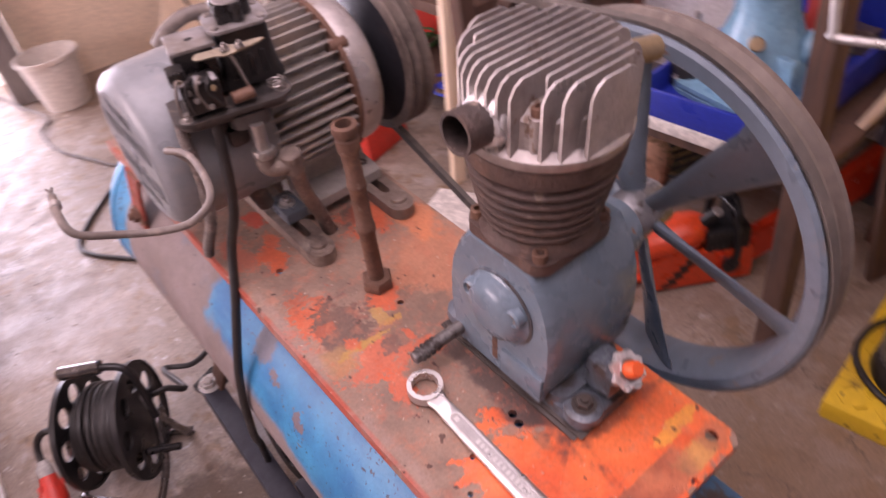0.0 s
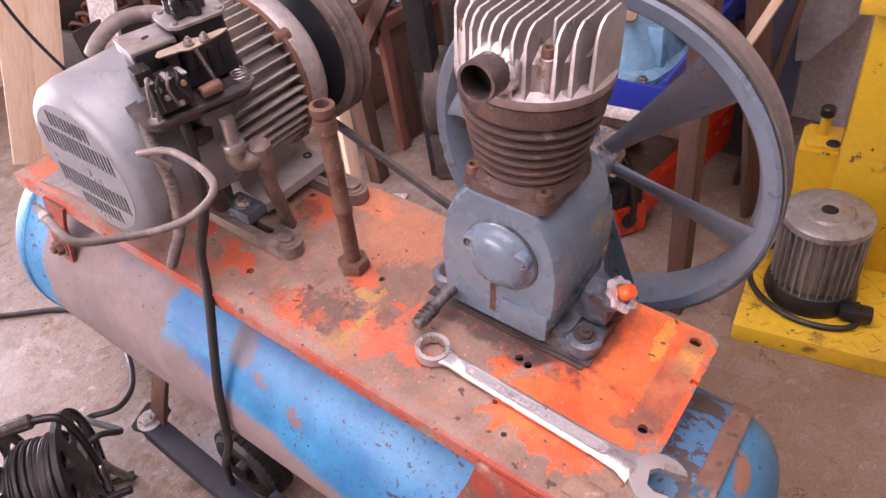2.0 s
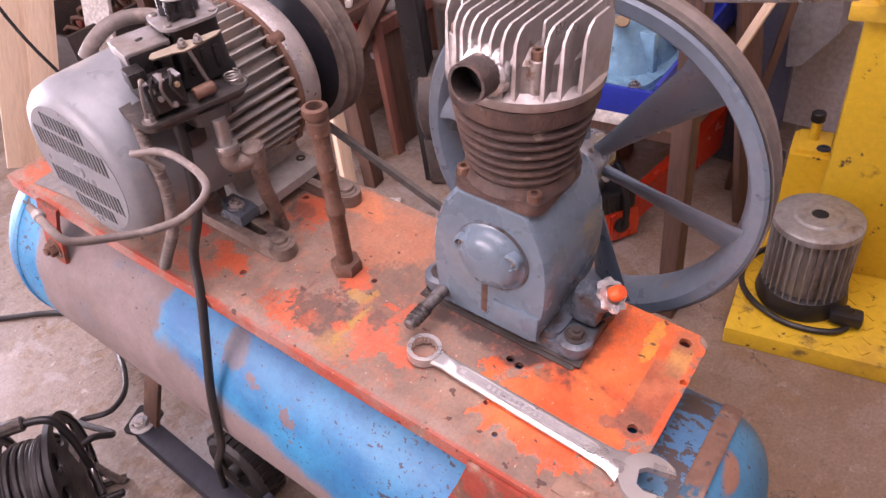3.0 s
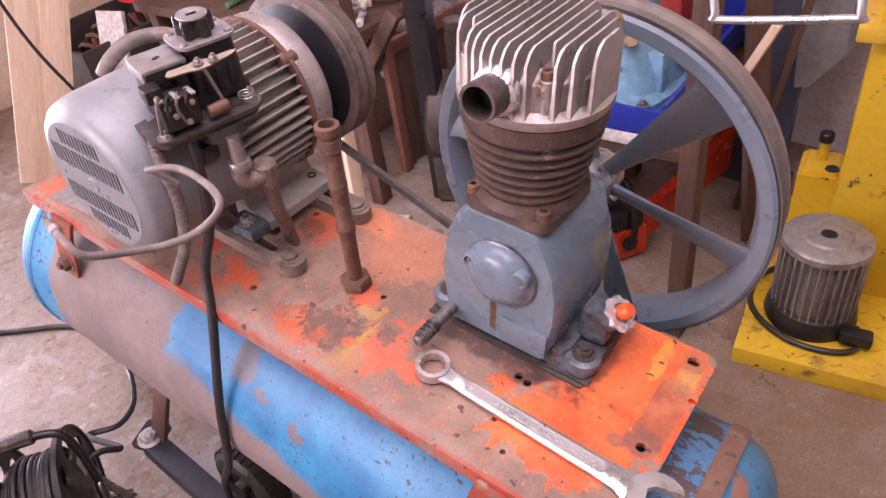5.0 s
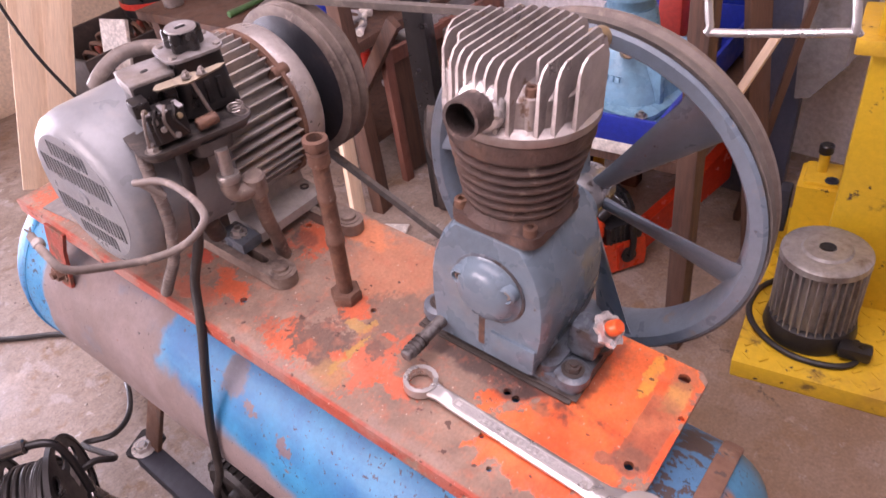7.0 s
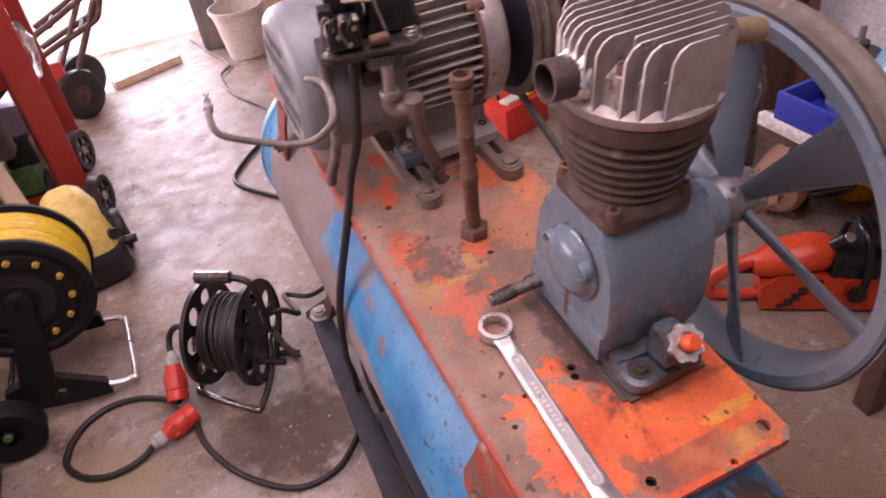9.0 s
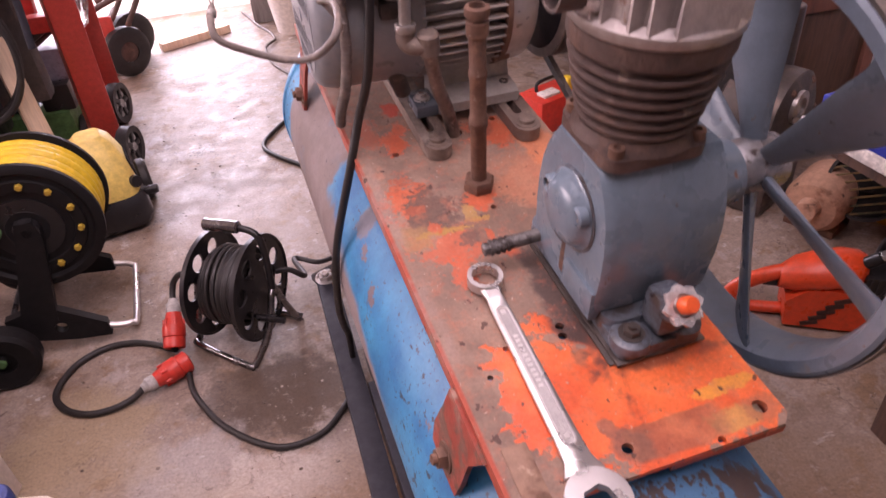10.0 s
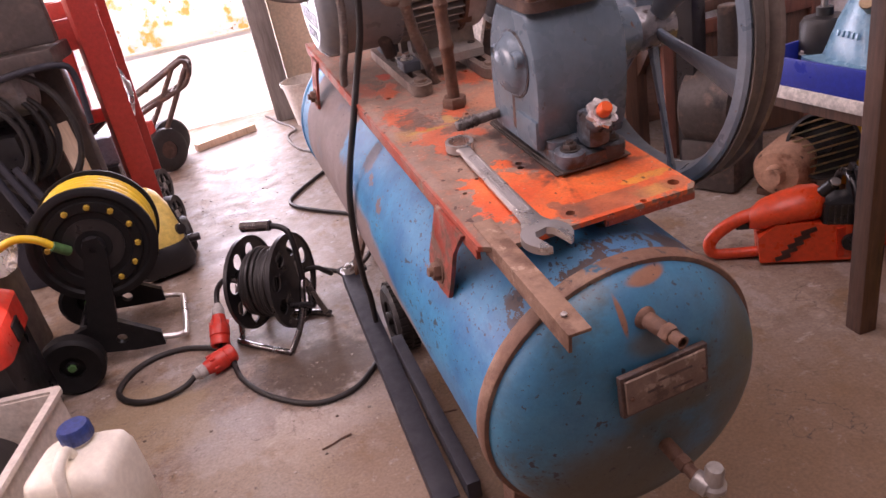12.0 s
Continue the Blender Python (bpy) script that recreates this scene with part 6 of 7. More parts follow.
solo("backdrop", box(B(), (0, 0, 1.6), (14, 0.2, 3.2)), m_glow_hedge, "pale hedge far outside the doorway, glowing in place of sunlight", "backdrop", pose(-1, 9.5, 0), kind="structure")
solo("timber_offcut", box(B(), (0, 0, 0.022), (0.40, 0.065, 0.044), 0.003), m_wood, "short pale timber offcut lying on the floor", "timber", pose(-0.765, 3.49, 0, 0, 0, 25))


def bucket(c, r0, r1, h, material, label):
    ob = thing("bucket", label, "bucket", pose(*c))
    part("body", lathe(B(), [(0, 0.004), (r0, 0), (r1, h), (r1 + 0.008, h), (r1 + 0.008, h - 0.02), (r1 - 0.006, h - 0.006), (r0 - 0.006, 0.01), (0, 0.01)], seg=36), material, ob)
    part("handle", tube(B(), [(r1 * math.cos(a), r1 * 0.2, h - 0.02 - 0.10 * math.sin(a)) for a in (math.pi * k / 8 for k in range(9))], 0.004, 6, 2), m_steel, ob)
    return ob


bucket((-0.20, 3.44, 0), 0.11, 0.145, 0.27, m_white, "dusty white plastic bucket near the doorway")

# sack truck by the doorway
m_rusty_bar = surface("rusty dark bar", (0.085, 0.052, 0.042), [((0.17, 0.10, 0.07), 14, 0.5, 0.68)], rough=0.7, metal=0.2, bump=0.3)
tr = thing("sack_truck", "rusty black sack truck leaning beside the doorway", "sack truck")
for dy in (0.0, 0.16):
    path = [(-1.16, 3.14 + dy, 0.43), (-1.02, 3.14 + dy, 0.49), (-0.88, 3.14 + dy, 0.555), (-0.832, 3.14 + dy, 0.57), (-0.812, 3.14 + dy, 0.535), (-0.845, 3.14 + dy, 0.455), (-0.93, 3.14 + dy, 0.415), (-1.06, 3.14 + dy, 0.372), (-1.17, 3.14 + dy, 0.33)]
    part("rail", tube(B(), path, 0.014, 10, 4), m_rusty_bar, tr)
    part("brace", rod(B(), (-0.83, 3.14 + dy, 0.53), (-1.05, 3.14 + dy, 0.20), 0.014, seg=10), m_rusty_bar, tr)
    part("brace", rod(B(), (-0.90, 3.14 + dy, 0.54), (-1.10, 3.14 + dy, 0.26), 0.012, seg=10), m_rusty_bar, tr)
for x, z in ((-0.82, 0.55), (-0.94, 0.415), (-1.06, 0.465), (-1.10, 0.28)):
    part("rung", rod(B(), (x, 3.13, z), (x, 3.31, z), 0.012, seg=10), m_rusty_bar, tr)
part("toe_plate", box(B(), (-1.20, 3.22, 0.10), (0.10, 0.26, 0.20), 0.006), m_red_paint, tr)
part("mud_guard", box(B(), (-1.13, 3.09, 0.20), (0.10, 0.02, 0.22), 0.008), m_red_paint, tr)
for y in (3.10, 3.34):
    wm = aim((-1.060, y, 0.125), (0.85, -1, 0)) @ Matrix.Scale(0.83, 4)
    tyre = part("wheel", lathe(B(), [(0.06, -0.03), (0.12, -0.038), (0.145, -0.024), (0.150, 0), (0.145, 0.024), (0.12, 0.038), (0.06, 0.03)], wm, 36, True), m_rubber, tr)
    part("hub", lathe(B(), [(0, -0.02), (0.07, -0.02), (0.07, 0.02), (0.02, 0.03), (0, 0.03)], wm, 24), m_rusty_bar, tyre)

# red hoist frame
hoist = thing("hoist_frame", "red painted steel hoist frame on small black wheels", "hoist")
def bar_between(parent, name, a, b, w, d, material):
    """A square bar from a to b, w across and d deep."""
    a, b = Vector(a), Vector(b)
    m = Matrix.Translation((a + b) / 2) @ (b - a).to_track_quat("Z", "X").to_matrix().to_4x4()
    return part(name, box(B(), (0, 0, 0), (w, d, (b - a).length), 0.006, m), material, parent)


bar_between(hoist, "mast", (-1.063, 2.20, 0.08), (-0.996, 2.032, 1.20), 0.10, 0.10, m_red_paint)
bar_between(hoist, "rear_leg", (-1.105, 2.72, 0.08), (-1.003, 2.36, 1.10), 0.08, 0.08, m_red_paint)
bar_between(hoist, "inner_post", (-1.225, 2.40, 0.50), (-1.175, 2.40, 1.02), 0.055, 0.05, m_red_paint)
part("gusset", box(B(), (-1.10, 2.085, 0.90), (0.11, 0.02, 0.12), 0.004), m_red_paint, hoist)
part("cross_bar", box(B(), (-1.185, 2.27, 0.545), (0.22, 0.06, 0.06), 0.005), m_red_paint, hoist)
part("cross_bar", box(B(), (-1.14, 2.38, 0.98), (0.28, 0.05, 0.07), 0.005), m_red_paint, hoist)
part("foot_beam", box(B(), (-1.110, 2.43, 0.050), (0.07, 0.64, 0.06), 0.006), m_red_paint, hoist)
part("skirt", box(B(), (-1.55, 2.26, 0.26), (0.34, 0.02, 0.36), 0.004), m_red_paint, hoist)
part("skirt_arm", box(B(), (-1.30, 2.26, 0.055), (0.36, 0.04, 0.04), 0.004), m_red_paint, hoist)
for c, r in (((-1.055, 2.535, 0.088), 0.088), ((-0.962, 2.08, 0.082), 0.082)):
    wm = aim(c, (1, -0.25, 0))
    tyre = part("wheel", lathe(B(), [(r * 0.72, -0.02), (r, -0.022), (r, 0.022), (r * 0.72, 0.02)], wm, 32, True), m_rubber, hoist)
    part("wheel_disc", lathe(B(), [(0, 0.015), (r * 0.2, 0.02), (r * 0.25, 0.008), (r * 0.7, 0.006), (r * 0.73, -0.012), (0, -0.012)], wm, 24), m_grey_plastic, tyre, "pale grey wheel disc")
    for k in range(5):
        a = 2 * math.pi * k / 5
        part("spoke", box(B(), (r * 0.45, 0, 0.012), (r * 0.5, 0.020, 0.012), 0.002, wm @ Matrix.Rotation(a, 4, "Z")), m_black, tyre)
m_film = surface("clear plastic film", (0.75, 0.72, 0.70), rough=0.25, transmit=0.8, bump=0.6, bump_scale=30)
bm = bmesh.new()
bmesh.ops.create_icosphere(bm, subdivisions=3, radius=0.1)
for v in bm.verts:
    v.co = Vector((v.co.x * 0.42, v.co.y * 0.5, v.co.z * 1.15)) * (1 + 0.30 * noise.noise(v.co * 22))
bmesh.ops.translate(bm, verts=bm.verts, vec=(-1.045, 2.425, 0.585))
solo("hanging_bag", bm, m_film, "crumpled clear plastic bag hung on the red hoist", "bag")

# machine with hanging hoses behind the reel
m_dark_cover = surface("dirty dark sheet", (0.075, 0.06, 0.055), [((0.14, 0.10, 0.085), 7, 0.5, 0.7)], rough=0.6, metal=0.2)
mc = thing("engine_unit", "dark oily engine unit hung with black hoses", "engine")
part("block", box(B(), (-1.52, 1.98, 0.42), (0.36, 0.34, 0.40), 0.03), m_black, mc)
part("tank", lathe(B(), [(0, -0.16), (0.10, -0.16), (0.12, -0.14), (0.12, 0.14), (0.10, 0.16), (0, 0.16)], Matrix.Translation((-1.42, 1.95, 0.78)) @ Matrix.Rotation(radians(90), 4, "Y"), 28), m_sheet, mc)
part("bracket", box(B(), (-1.26, 1.93, 0.86), (0.32, 0.30, 0.06), 0.008), m_dark_cover, mc)
part("panel", box(B(), (-1.30, 1.90, 1.05), (0.42, 0.06, 0.30), 0.01), m_dark_cover, mc, "dull dark sheet panel")
part("rear_cover", box(B(), (-1.475, 2.14, 0.66), (0.61, 0.10, 0.70), 0.02), m_dark_cover, mc, "dark dirty rear cover")
part("side_cover", box(B(), (-1.66, 1.90, 0.80), (0.14, 0.30, 0.50), 0.02), m_dark_cover, mc)
part("foot", box(B(), (-1.52, 1.98, 0.11), (0.30, 0.30, 0.22), 0.01), m_arm, mc)
for k in range(7):
    x, y, r = -1.30 - 0.03 * k + random.uniform(-0.02, 0.02), 1.84 + random.uniform(-0.06, 0.04), 0.14 + random.uniform(-0.04, 0.05)
    pts = [(x + r * math.cos(a), y + 0.02 * k * 0.3, 0.60 + r * 1.3 * math.sin(a)) for a in (2 * math.pi * j / 12 for j in range(12))]
    part("hose", tube(B(), pts, 0.011, 8, 4, True), m_rubber, mc)
part("handle_bar", tube(B(), [(-1.42, 1.80, 0.80), (-1.25, 1.76, 0.83), (-1.10, 1.78, 0.83), (-1.06, 1.80, 0.78), (-1.07, 1.80, 0.60)], 0.012, 10), m_arm, mc)
part("lever", rod(B(), (-1.40, 1.70, 0.95), (-1.34, 1.70, 0.80), 0.016, seg=12, bev=0.004), m_yellow, mc, "yellow lever")
for k in range(3):
    part("grey_tube", rod(B(), (-1.46 + 0.05 * k, 1.72, 0.62 - 0.05 * k), (-1.34 + 0.06 * k, 1.66, 0.20), 0.014, seg=12), m_arm, mc)
leaning("pale_board", (-1.165, 1.88, 0.0), (-1.225, 1.955, 0.60), 0.066, 0.02, m_wood, "pale raw pine board leaning against the engine unit", "board")
m_blue_grey_cowl = surface("dull blue-grey plastic", (0.17, 0.175, 0.22), [((0.30, 0.29, 0.33), 9, 0.52, 0.66), ((0.07, 0.065, 0.07), 14, 0.56, 0.68)], rough=0.35, bump=0.15)
gm = thing("lawn_mower", "small green lawn mower beside the red hoist", "mower")
part("deck", box(B(), (-1.31, 2.40, 0.15), (0.30, 0.36, 0.13), 0.035), m_green, gm)
part("motor_hood", box(B(), (-1.22, 2.40, 0.33), (0.17, 0.20, 0.22), 0.035), m_blue_grey_cowl, gm, "dull blue-grey engine cowl")
part("silencer", box(B(), (-1.20, 2.275, 0.26), (0.12, 0.07, 0.11), 0.015), m_black, gm)
part("air_filter", lathe(B(), [(0.06, 0), (0.062, 0.05), (0.04, 0.07), (0, 0.072)], Matrix.Translation((-1.36, 2.33, 0.21)), 28), m_black, gm)
part("fuel_cap", lathe(B(), [(0.024, 0), (0.024, 0.018), (0.018, 0.024), (0, 0.024)], Matrix.Translation((-1.24, 2.44, 0.438)), 20), m_black, gm)
for dx in (0.0, 0.045):
    part("handle", tube(B(), [(-1.46, 2.33, 0.20), (-1.40, 2.26, 0.36), (-1.28 + dx, 2.245, 0.43 + dx), (-1.15 + dx, 2.30, 0.50 + dx), (-1.11, 2.40, 0.53)], 0.0125, 10), m_black, gm)
for x in (-1.145, -1.475):
    for y in (2.29, 2.52):
        part("wheel", lathe(B(), [(0, -0.02), (0.07, -0.02), (0.08, -0.01), (0.08, 0.01), (0.07, 0.02), (0, 0.02)], aim((x, y, 0.08), (1, 0, 0)), 24), m_rubber, gm)

# yellow pressure washer
wsh = thing("pressure_washer", "small yellow and black pressure washer on the floor", "washer", pose(-0.985, 1.68, 0, 0, 0, 14))
secs = []
for z, w, d, y in ((0.10, 0.20, 0.24, 0.0), (0.16, 0.205, 0.24, 0.0), (0.24, 0.18, 0.20, 0.01), (0.30, 0.13, 0.14, 0.02), (0.325, 0.08, 0.09, 0.02)):
    secs.append([(x, q + y, z) for x, q in rounded(w, d, min(w, d) * 0.3)])
m_pale_yellow = surface("sun-bleached yellow plastic", (0.76, 0.55, 0.14), [((0.66, 0.46, 0.16), 7, 0.5, 0.7)], rough=0.48, bump=0.06)
part("hood", loft(B(), secs), m_pale_yellow, wsh, "pale yellow plastic hood")
for k in range(5):
    part("vent_slot", box(B(), (0, 0, 0), (0.006, 0.008, 0.075), 0.002, Matrix.Translation((0.098, -0.050 + 0.019 * k, 0.205)) @ Matrix.Rotation(radians(-9), 4, "Y")), m_dark, wsh)
secs = [[(x, q, z) for x, q in rounded(w, d, 0.05)] for z, w, d in ((0.02, 0.21, 0.26), (0.05, 0.235, 0.28), (0.11, 0.22, 0.26), (0.13, 0.20, 0.24))]
part("base", loft(B(), secs), m_black, wsh)
for sx in (-1, 1):
    part("wheel", lathe(B(), [(0, -0.02), (0.065, -0.02), (0.075, -0.01), (0.075, 0.01), (0.065, 0.02), (0, 0.02)], aim((sx * 0.125, 0.10, 0.075), (1, 0, 0)), 28), m_rubber, wsh)
part("hose_connector", rod(B(), (0.11, -0.06, 0.11), (0.155, -0.07, 0.11), 0.016, seg=14, bev=0.003), m_black, wsh)
part("knob", lathe(B(), [(0.022, 0), (0.02, 0.015), (0, 0.017)], aim((0.09, -0.09, 0.17), (0.6, -1, 0.2)), 18), m_black, wsh)

# crate with an old motor, canister and box at the near end
cr = thing("white_crate", "dirty white plastic crate on the floor", "crate", pose(-1.275, 0.40, 0, 0, 0, -8))
for c, s in (((0, 0, 0.006), (0.34, 0.36, 0.012)), ((0.165, 0, 0.11), (0.012, 0.36, 0.22)), ((-0.165, 0, 0.11), (0.012, 0.36, 0.22)), ((0, 0.175, 0.11), (0.33, 0.012, 0.22)), ((0, -0.175, 0.11), (0.33, 0.012, 0.22))):
    part("panel", box(B(), c, s, 0.004), m_white, cr)
part("rim", prism(B(), rounded(0.365, 0.385, 0.02), 0.012, Matrix.Translation((0, 0, 0.215)), [rounded(0.325, 0.345, 0.015)]), m_white, cr)
om = thing("small_motor", "dark dirty electric motor lying in the crate", "motor", pose(-1.27, 0.39, 0.105, 0, 0, -10))
part("body", lathe(B(), [(0, -0.12), (0.05, -0.12), (0.088, -0.10), (0.092, -0.04), (0.092, 0.10), (0.07, 0.125), (0, 0.13)], Matrix.Rotation(radians(90), 4, "X"), 32), m_rubber, om)
part("name_plate", box(B(), (0.03, -0.02, 0.088), (0.04, 0.06, 0.004), 0.001), m_sheet, om)
part("terminal_box", box(B(), (-0.03, 0.08, 0.10), (0.09, 0.09, 0.05), 0.01), m_black, om)

can = thing("canister", "translucent white plastic canister with blue screw cap", "canister", pose(-0.985, 0.262, 0, 0, 0, -12))
secs = []
for z, w, d in ((0.0, 0.180, 0.16), (0.012, 0.192, 0.175), (0.10, 0.196, 0.178), (0.185, 0.192, 0.175), (0.208, 0.180, 0.162), (0.219, 0.155, 0.135), (0.224, 0.12, 0.10)):
    secs.append([(x, q, z) for x, q in rounded(w, d, 0.035)])
part("body", loft(B(), secs), m_can, can)
part("handle", tube(B(), [(0.0, -0.005, 0.222), (0.0, -0.020, 0.246), (0.004, -0.045, 0.250), (0.006, -0.072, 0.240), (0.008, -0.088, 0.212), (0.008, -0.092, 0.180)], 0.0125, 10, 5), m_can, can)
part("neck", rod(B(), (-0.002, 0.040, 0.215), (-0.002, 0.040, 0.238), 0.026, seg=24), m_can, can)
bm = lathe(B(), [(0.031, 0.232), (0.033, 0.236), (0.033, 0.262), (0.030, 0.268), (0, 0.268)], Matrix.Translation((-0.002, 0.040, 0)), 56)
for i, v in enumerate(bm.verts):
    if v.co.z < 0.265 and i % 2:
        v.co.x, v.co.y = -0.002 + (v.co.x + 0.002) * 1.05, 0.040 + (v.co.y - 0.040) * 1.05
part("cap", bm, m_cap, can, "ribbed blue screw cap")

bx = thing("red_case", "black case with a bright red lid on the floor", "case", pose(-1.33, 0.745, 0, 0, 0, 6))
part("body", box(B(), (0, 0, 0.165), (0.26, 0.30, 0.33), 0.03), m_black, bx)
secs = [[(x, q, z) for x, q in rounded(w, d, 0.05)] for z, w, d in ((0.285, 0.26, 0.30), (0.29, 0.285, 0.325), (0.375, 0.285, 0.325), (0.41, 0.22, 0.26))]
part("lid", loft(B(), secs), m_red, bx, "bright red lid")
part("latch", box(B(), (0.142, 0, 0.32), (0.012, 0.07, 0.05), 0.004), m_black, bx)
cbx = thing("dark_box", "dark crate of oddments under a clear plastic bag", "box", pose(-1.50, 1.18, 0))
part("body", box(B(), (0, 0, 0.17), (0.30, 0.34, 0.34), 0.01), m_dark_cover, cbx)
bm = bmesh.new()
bmesh.ops.create_icosphere(bm, subdivisions=3, radius=0.16)
for v in bm.verts:
    v.co = Vector((v.co.x * 1.0, v.co.y * 1.0, max(v.co.z * 0.75, -0.03))) * (1 + 0.28 * noise.noise(v.co * 14))
bmesh.ops.translate(bm, verts=bm.verts, vec=(-1.45, 1.20, 0.37))
solo("plastic_bag", bm, m_film, "crumpled clear plastic bag on the dark crate", "bag")

# ---- east side: bench with a tray ----
bench = thing("workbench", "low dark timber workbench with a pale front board", "workbench")
BR = Matrix.Translation((0.905, 0.640, 0)) @ Matrix.Rotation(radians(6), 4, "Z")
part("top", box(B(), (0.52, -0.22, 0.452), (1.02, 0.52, 0.035), 0.004, BR), m_dark_wood, bench)
part("front_board", box(B(), (0.012, -0.19, 0.482), (0.022, 0.46, 0.034), 0.003, BR), m_foam, bench, "pale front edge board")
for y in (-0.38, -0.03):
    part("leg", box(B(), (0.94, y, 0.217), (0.06, 0.06, 0.435), 0.004, BR), m_dark_wood, bench)
part("leg", box(B(), (0.55, -0.10, 0.217), (0.06, 0.06, 0.435), 0.004, BR @ Matrix.Rotation(radians(3), 4, "Y")), m_dark_wood, bench)

tray = thing("blue_tray", "deep blue plastic tray on the workbench", "tray", BR @ Matrix.Translation((0.355, -0.205, 0.4995)))
for c, s in (((0, 0, 0.005), (0.70, 0.40, 0.010)), ((-0.345, 0, 0.037), (0.012, 0.40, 0.074)), ((0.345, 0, 0.06), (0.012, 0.40, 0.12)), ((0, 0.194, 0.037), (0.68, 0.012, 0.074)), ((0, -0.194, 0.045), (0.68, 0.012, 0.09))):
    part("panel", box(B(), c, s, 0.004), m_blue, tray)
pan = thing("blue_crate", "tall dark blue crate standing behind the tray", "crate", BR @ Matrix.Translation((0.80, -0.19, 0.4695)))
part("sheet", box(B(), (0, 0, 0.24), (0.02, 0.42, 0.48), 0.003), m_blue, pan)
part("edge_strip", box(B(), (-0.012, 0, 0.47), (0.03, 0.42, 0.02), 0.003), m_blue, pan)

vm = Matrix.Translation((1.165, 0.455, 0.512)) @ Matrix.Rotation(radians(-8), 4, "Z") @ Matrix.Diagonal((1.5, 1.6, 1.4, 1))
gear = thing("pump_casting", "light blue enamelled cast pump body in the tray", "pump body", vm)
secs = [[(x, q, z) for x, q in rounded(w, d, r)] for z, w, d, r in ((0.0, 0.20, 0.205, 0.035), (0.007, 0.20, 0.205, 0.035), (0.008, 0.194, 0.199, 0.033), (0.011, 0.194, 0.199, 0.033), (0.012, 0.20, 0.205, 0.035), (0.021, 0.20, 0.205, 0.035), (0.025, 0.160, 0.166, 0.050), (0.05, 0.150, 0.158, 0.056), (0.09, 0.134, 0.140, 0.060), (0.12, 0.112, 0.116, 0.052), (0.145, 0.094, 0.098, 0.044), (0.185, 0.086, 0.088, 0.042))]
part("casting", loft(B(), secs), m_light_blue, gear)
for sx in (-1, 1):
    for sy in (-1, 1):
        part("foot_bolt", bolt(B(), (sx * 0.086, sy * 0.088, 0.021), (0, 0, 1), 0.008, 0.008), m_steel, gear)
part("neck", lathe(B(), [(0.036, 0), (0.040, 0.005), (0.040, 0.03), (0.060, 0.036), (0.062, 0.052), (0.056, 0.056), (0, 0.056)], Matrix.Translation((0, 0, 0.175)), 28), m_light_blue, gear)
port2 = part("side_port", rod(B(), (0.03, -0.06, 0.095), (0.045, -0.105, 0.100), 0.030, 0.027, seg=24, bev=0.004), m_light_blue, gear)
part("port_bolt", bolt(B(), (0.046, -0.106, 0.100), (0.3, -1, 0.1), 0.012, 0.010), m_dark_steel, port2)
part("port_mouth", lathe(B(), [(0.020, 0), (0.022, 0.004), (0.022, 0.012), (0.014, 0.012), (0.014, 0.002), (0, 0.002)], aim((0.075, -0.055, 0.060), (0.9, -0.6, 0.1)), 20), m_dark_steel, gear, "dark open port")
part("brass_fitting", rod(B(), (-0.050, -0.030, 0.118), (-0.082, -0.058, 0.138), 0.012, seg=12, bev=0.002), m_brass, gear, "dull brass fitting")
part("rib", box(B(), (-0.030, -0.075, 0.060), (0.014, 0.030, 0.08), 0.004), m_light_blue, gear)
for k in range(5):
    part("marking_bar", box(B(), (0, 0, 0), (0.003, 0.008, 0.011), 0.001, Matrix.Translation((-0.0735, -0.030 + 0.012 * k, 0.072)) @ Matrix.Rotation(radians(12), 4, "Y")), m_light_blue, gear)
for k in range(16):
    x, y = random.uniform(-0.26, 0.3), random.uniform(-0.14, 0.14)
    if abs(x + 0.17) < 0.24:
        continue
    h = random.uniform(0.03, 0.09)
    bm = rod(B(), (0, 0, 0), (0, 0, h), random.uniform(0.014, 0.04), seg=14, bev=0.003) if k % 2 else box(B(), (0, 0, h / 2), (random.uniform(0.04, 0.1), random.uniform(0.03, 0.08), h), 0.005)
    solo("oily_fitting", bm, random.choice([m_rust, m_light_blue, m_steel, m_iron]), "loose oily metal fitting lying in the tray", "fitting", BR @ Matrix.Translation((0.36 + x, -0.205 + y, 0.5097)) @ Matrix.Rotation(random.uniform(0, 3), 4, "Z"), group="fittings in the tray")

tm = thing("tray_motor", "small black motor standing in the blue tray", "motor", BR @ Matrix.Translation((0.20, -0.055, 0.5097)))
part("body", lathe(B(), [(0, 0), (0.058, 0), (0.062, 0.008), (0.062, 0.11), (0.052, 0.125), (0.022, 0.128), (0.022, 0.15), (0, 0.15)], seg=28), m_rubber, tm)
part("shaft_end", rod(B(), (0, 0, 0.15), (0, 0, 0.19), 0.008, seg=12), m_steel, tm)

m_blue_grey = surface("dark blue-grey paint", (0.05, 0.055, 0.085), [((0.09, 0.075, 0.07), 6, 0.5, 0.7)], rough=0.5)
pst = thing("timber_post", "dark brown square timber post with metal hoop", "post")
part("post", box(B(), (0.822, 0.102, 1.05), (0.047, 0.047, 2.10), 0.004), m_dark_wood, pst)
hoop_pts = [(0.765, 0.10, 1.20), (0.72, 0.058, 1.02), (0.705, 0.040, 0.945), (0.705, 0.025, 0.934), (0.705, -0.18, 0.966), (0.705, -0.195, 0.978), (0.73, -0.17, 1.06), (0.775, -0.10, 1.25)]
part("hoop", tube(B(), hoop_pts, 0.0075, 10, 4), m_chrome, pst, "bright bent steel hoop")
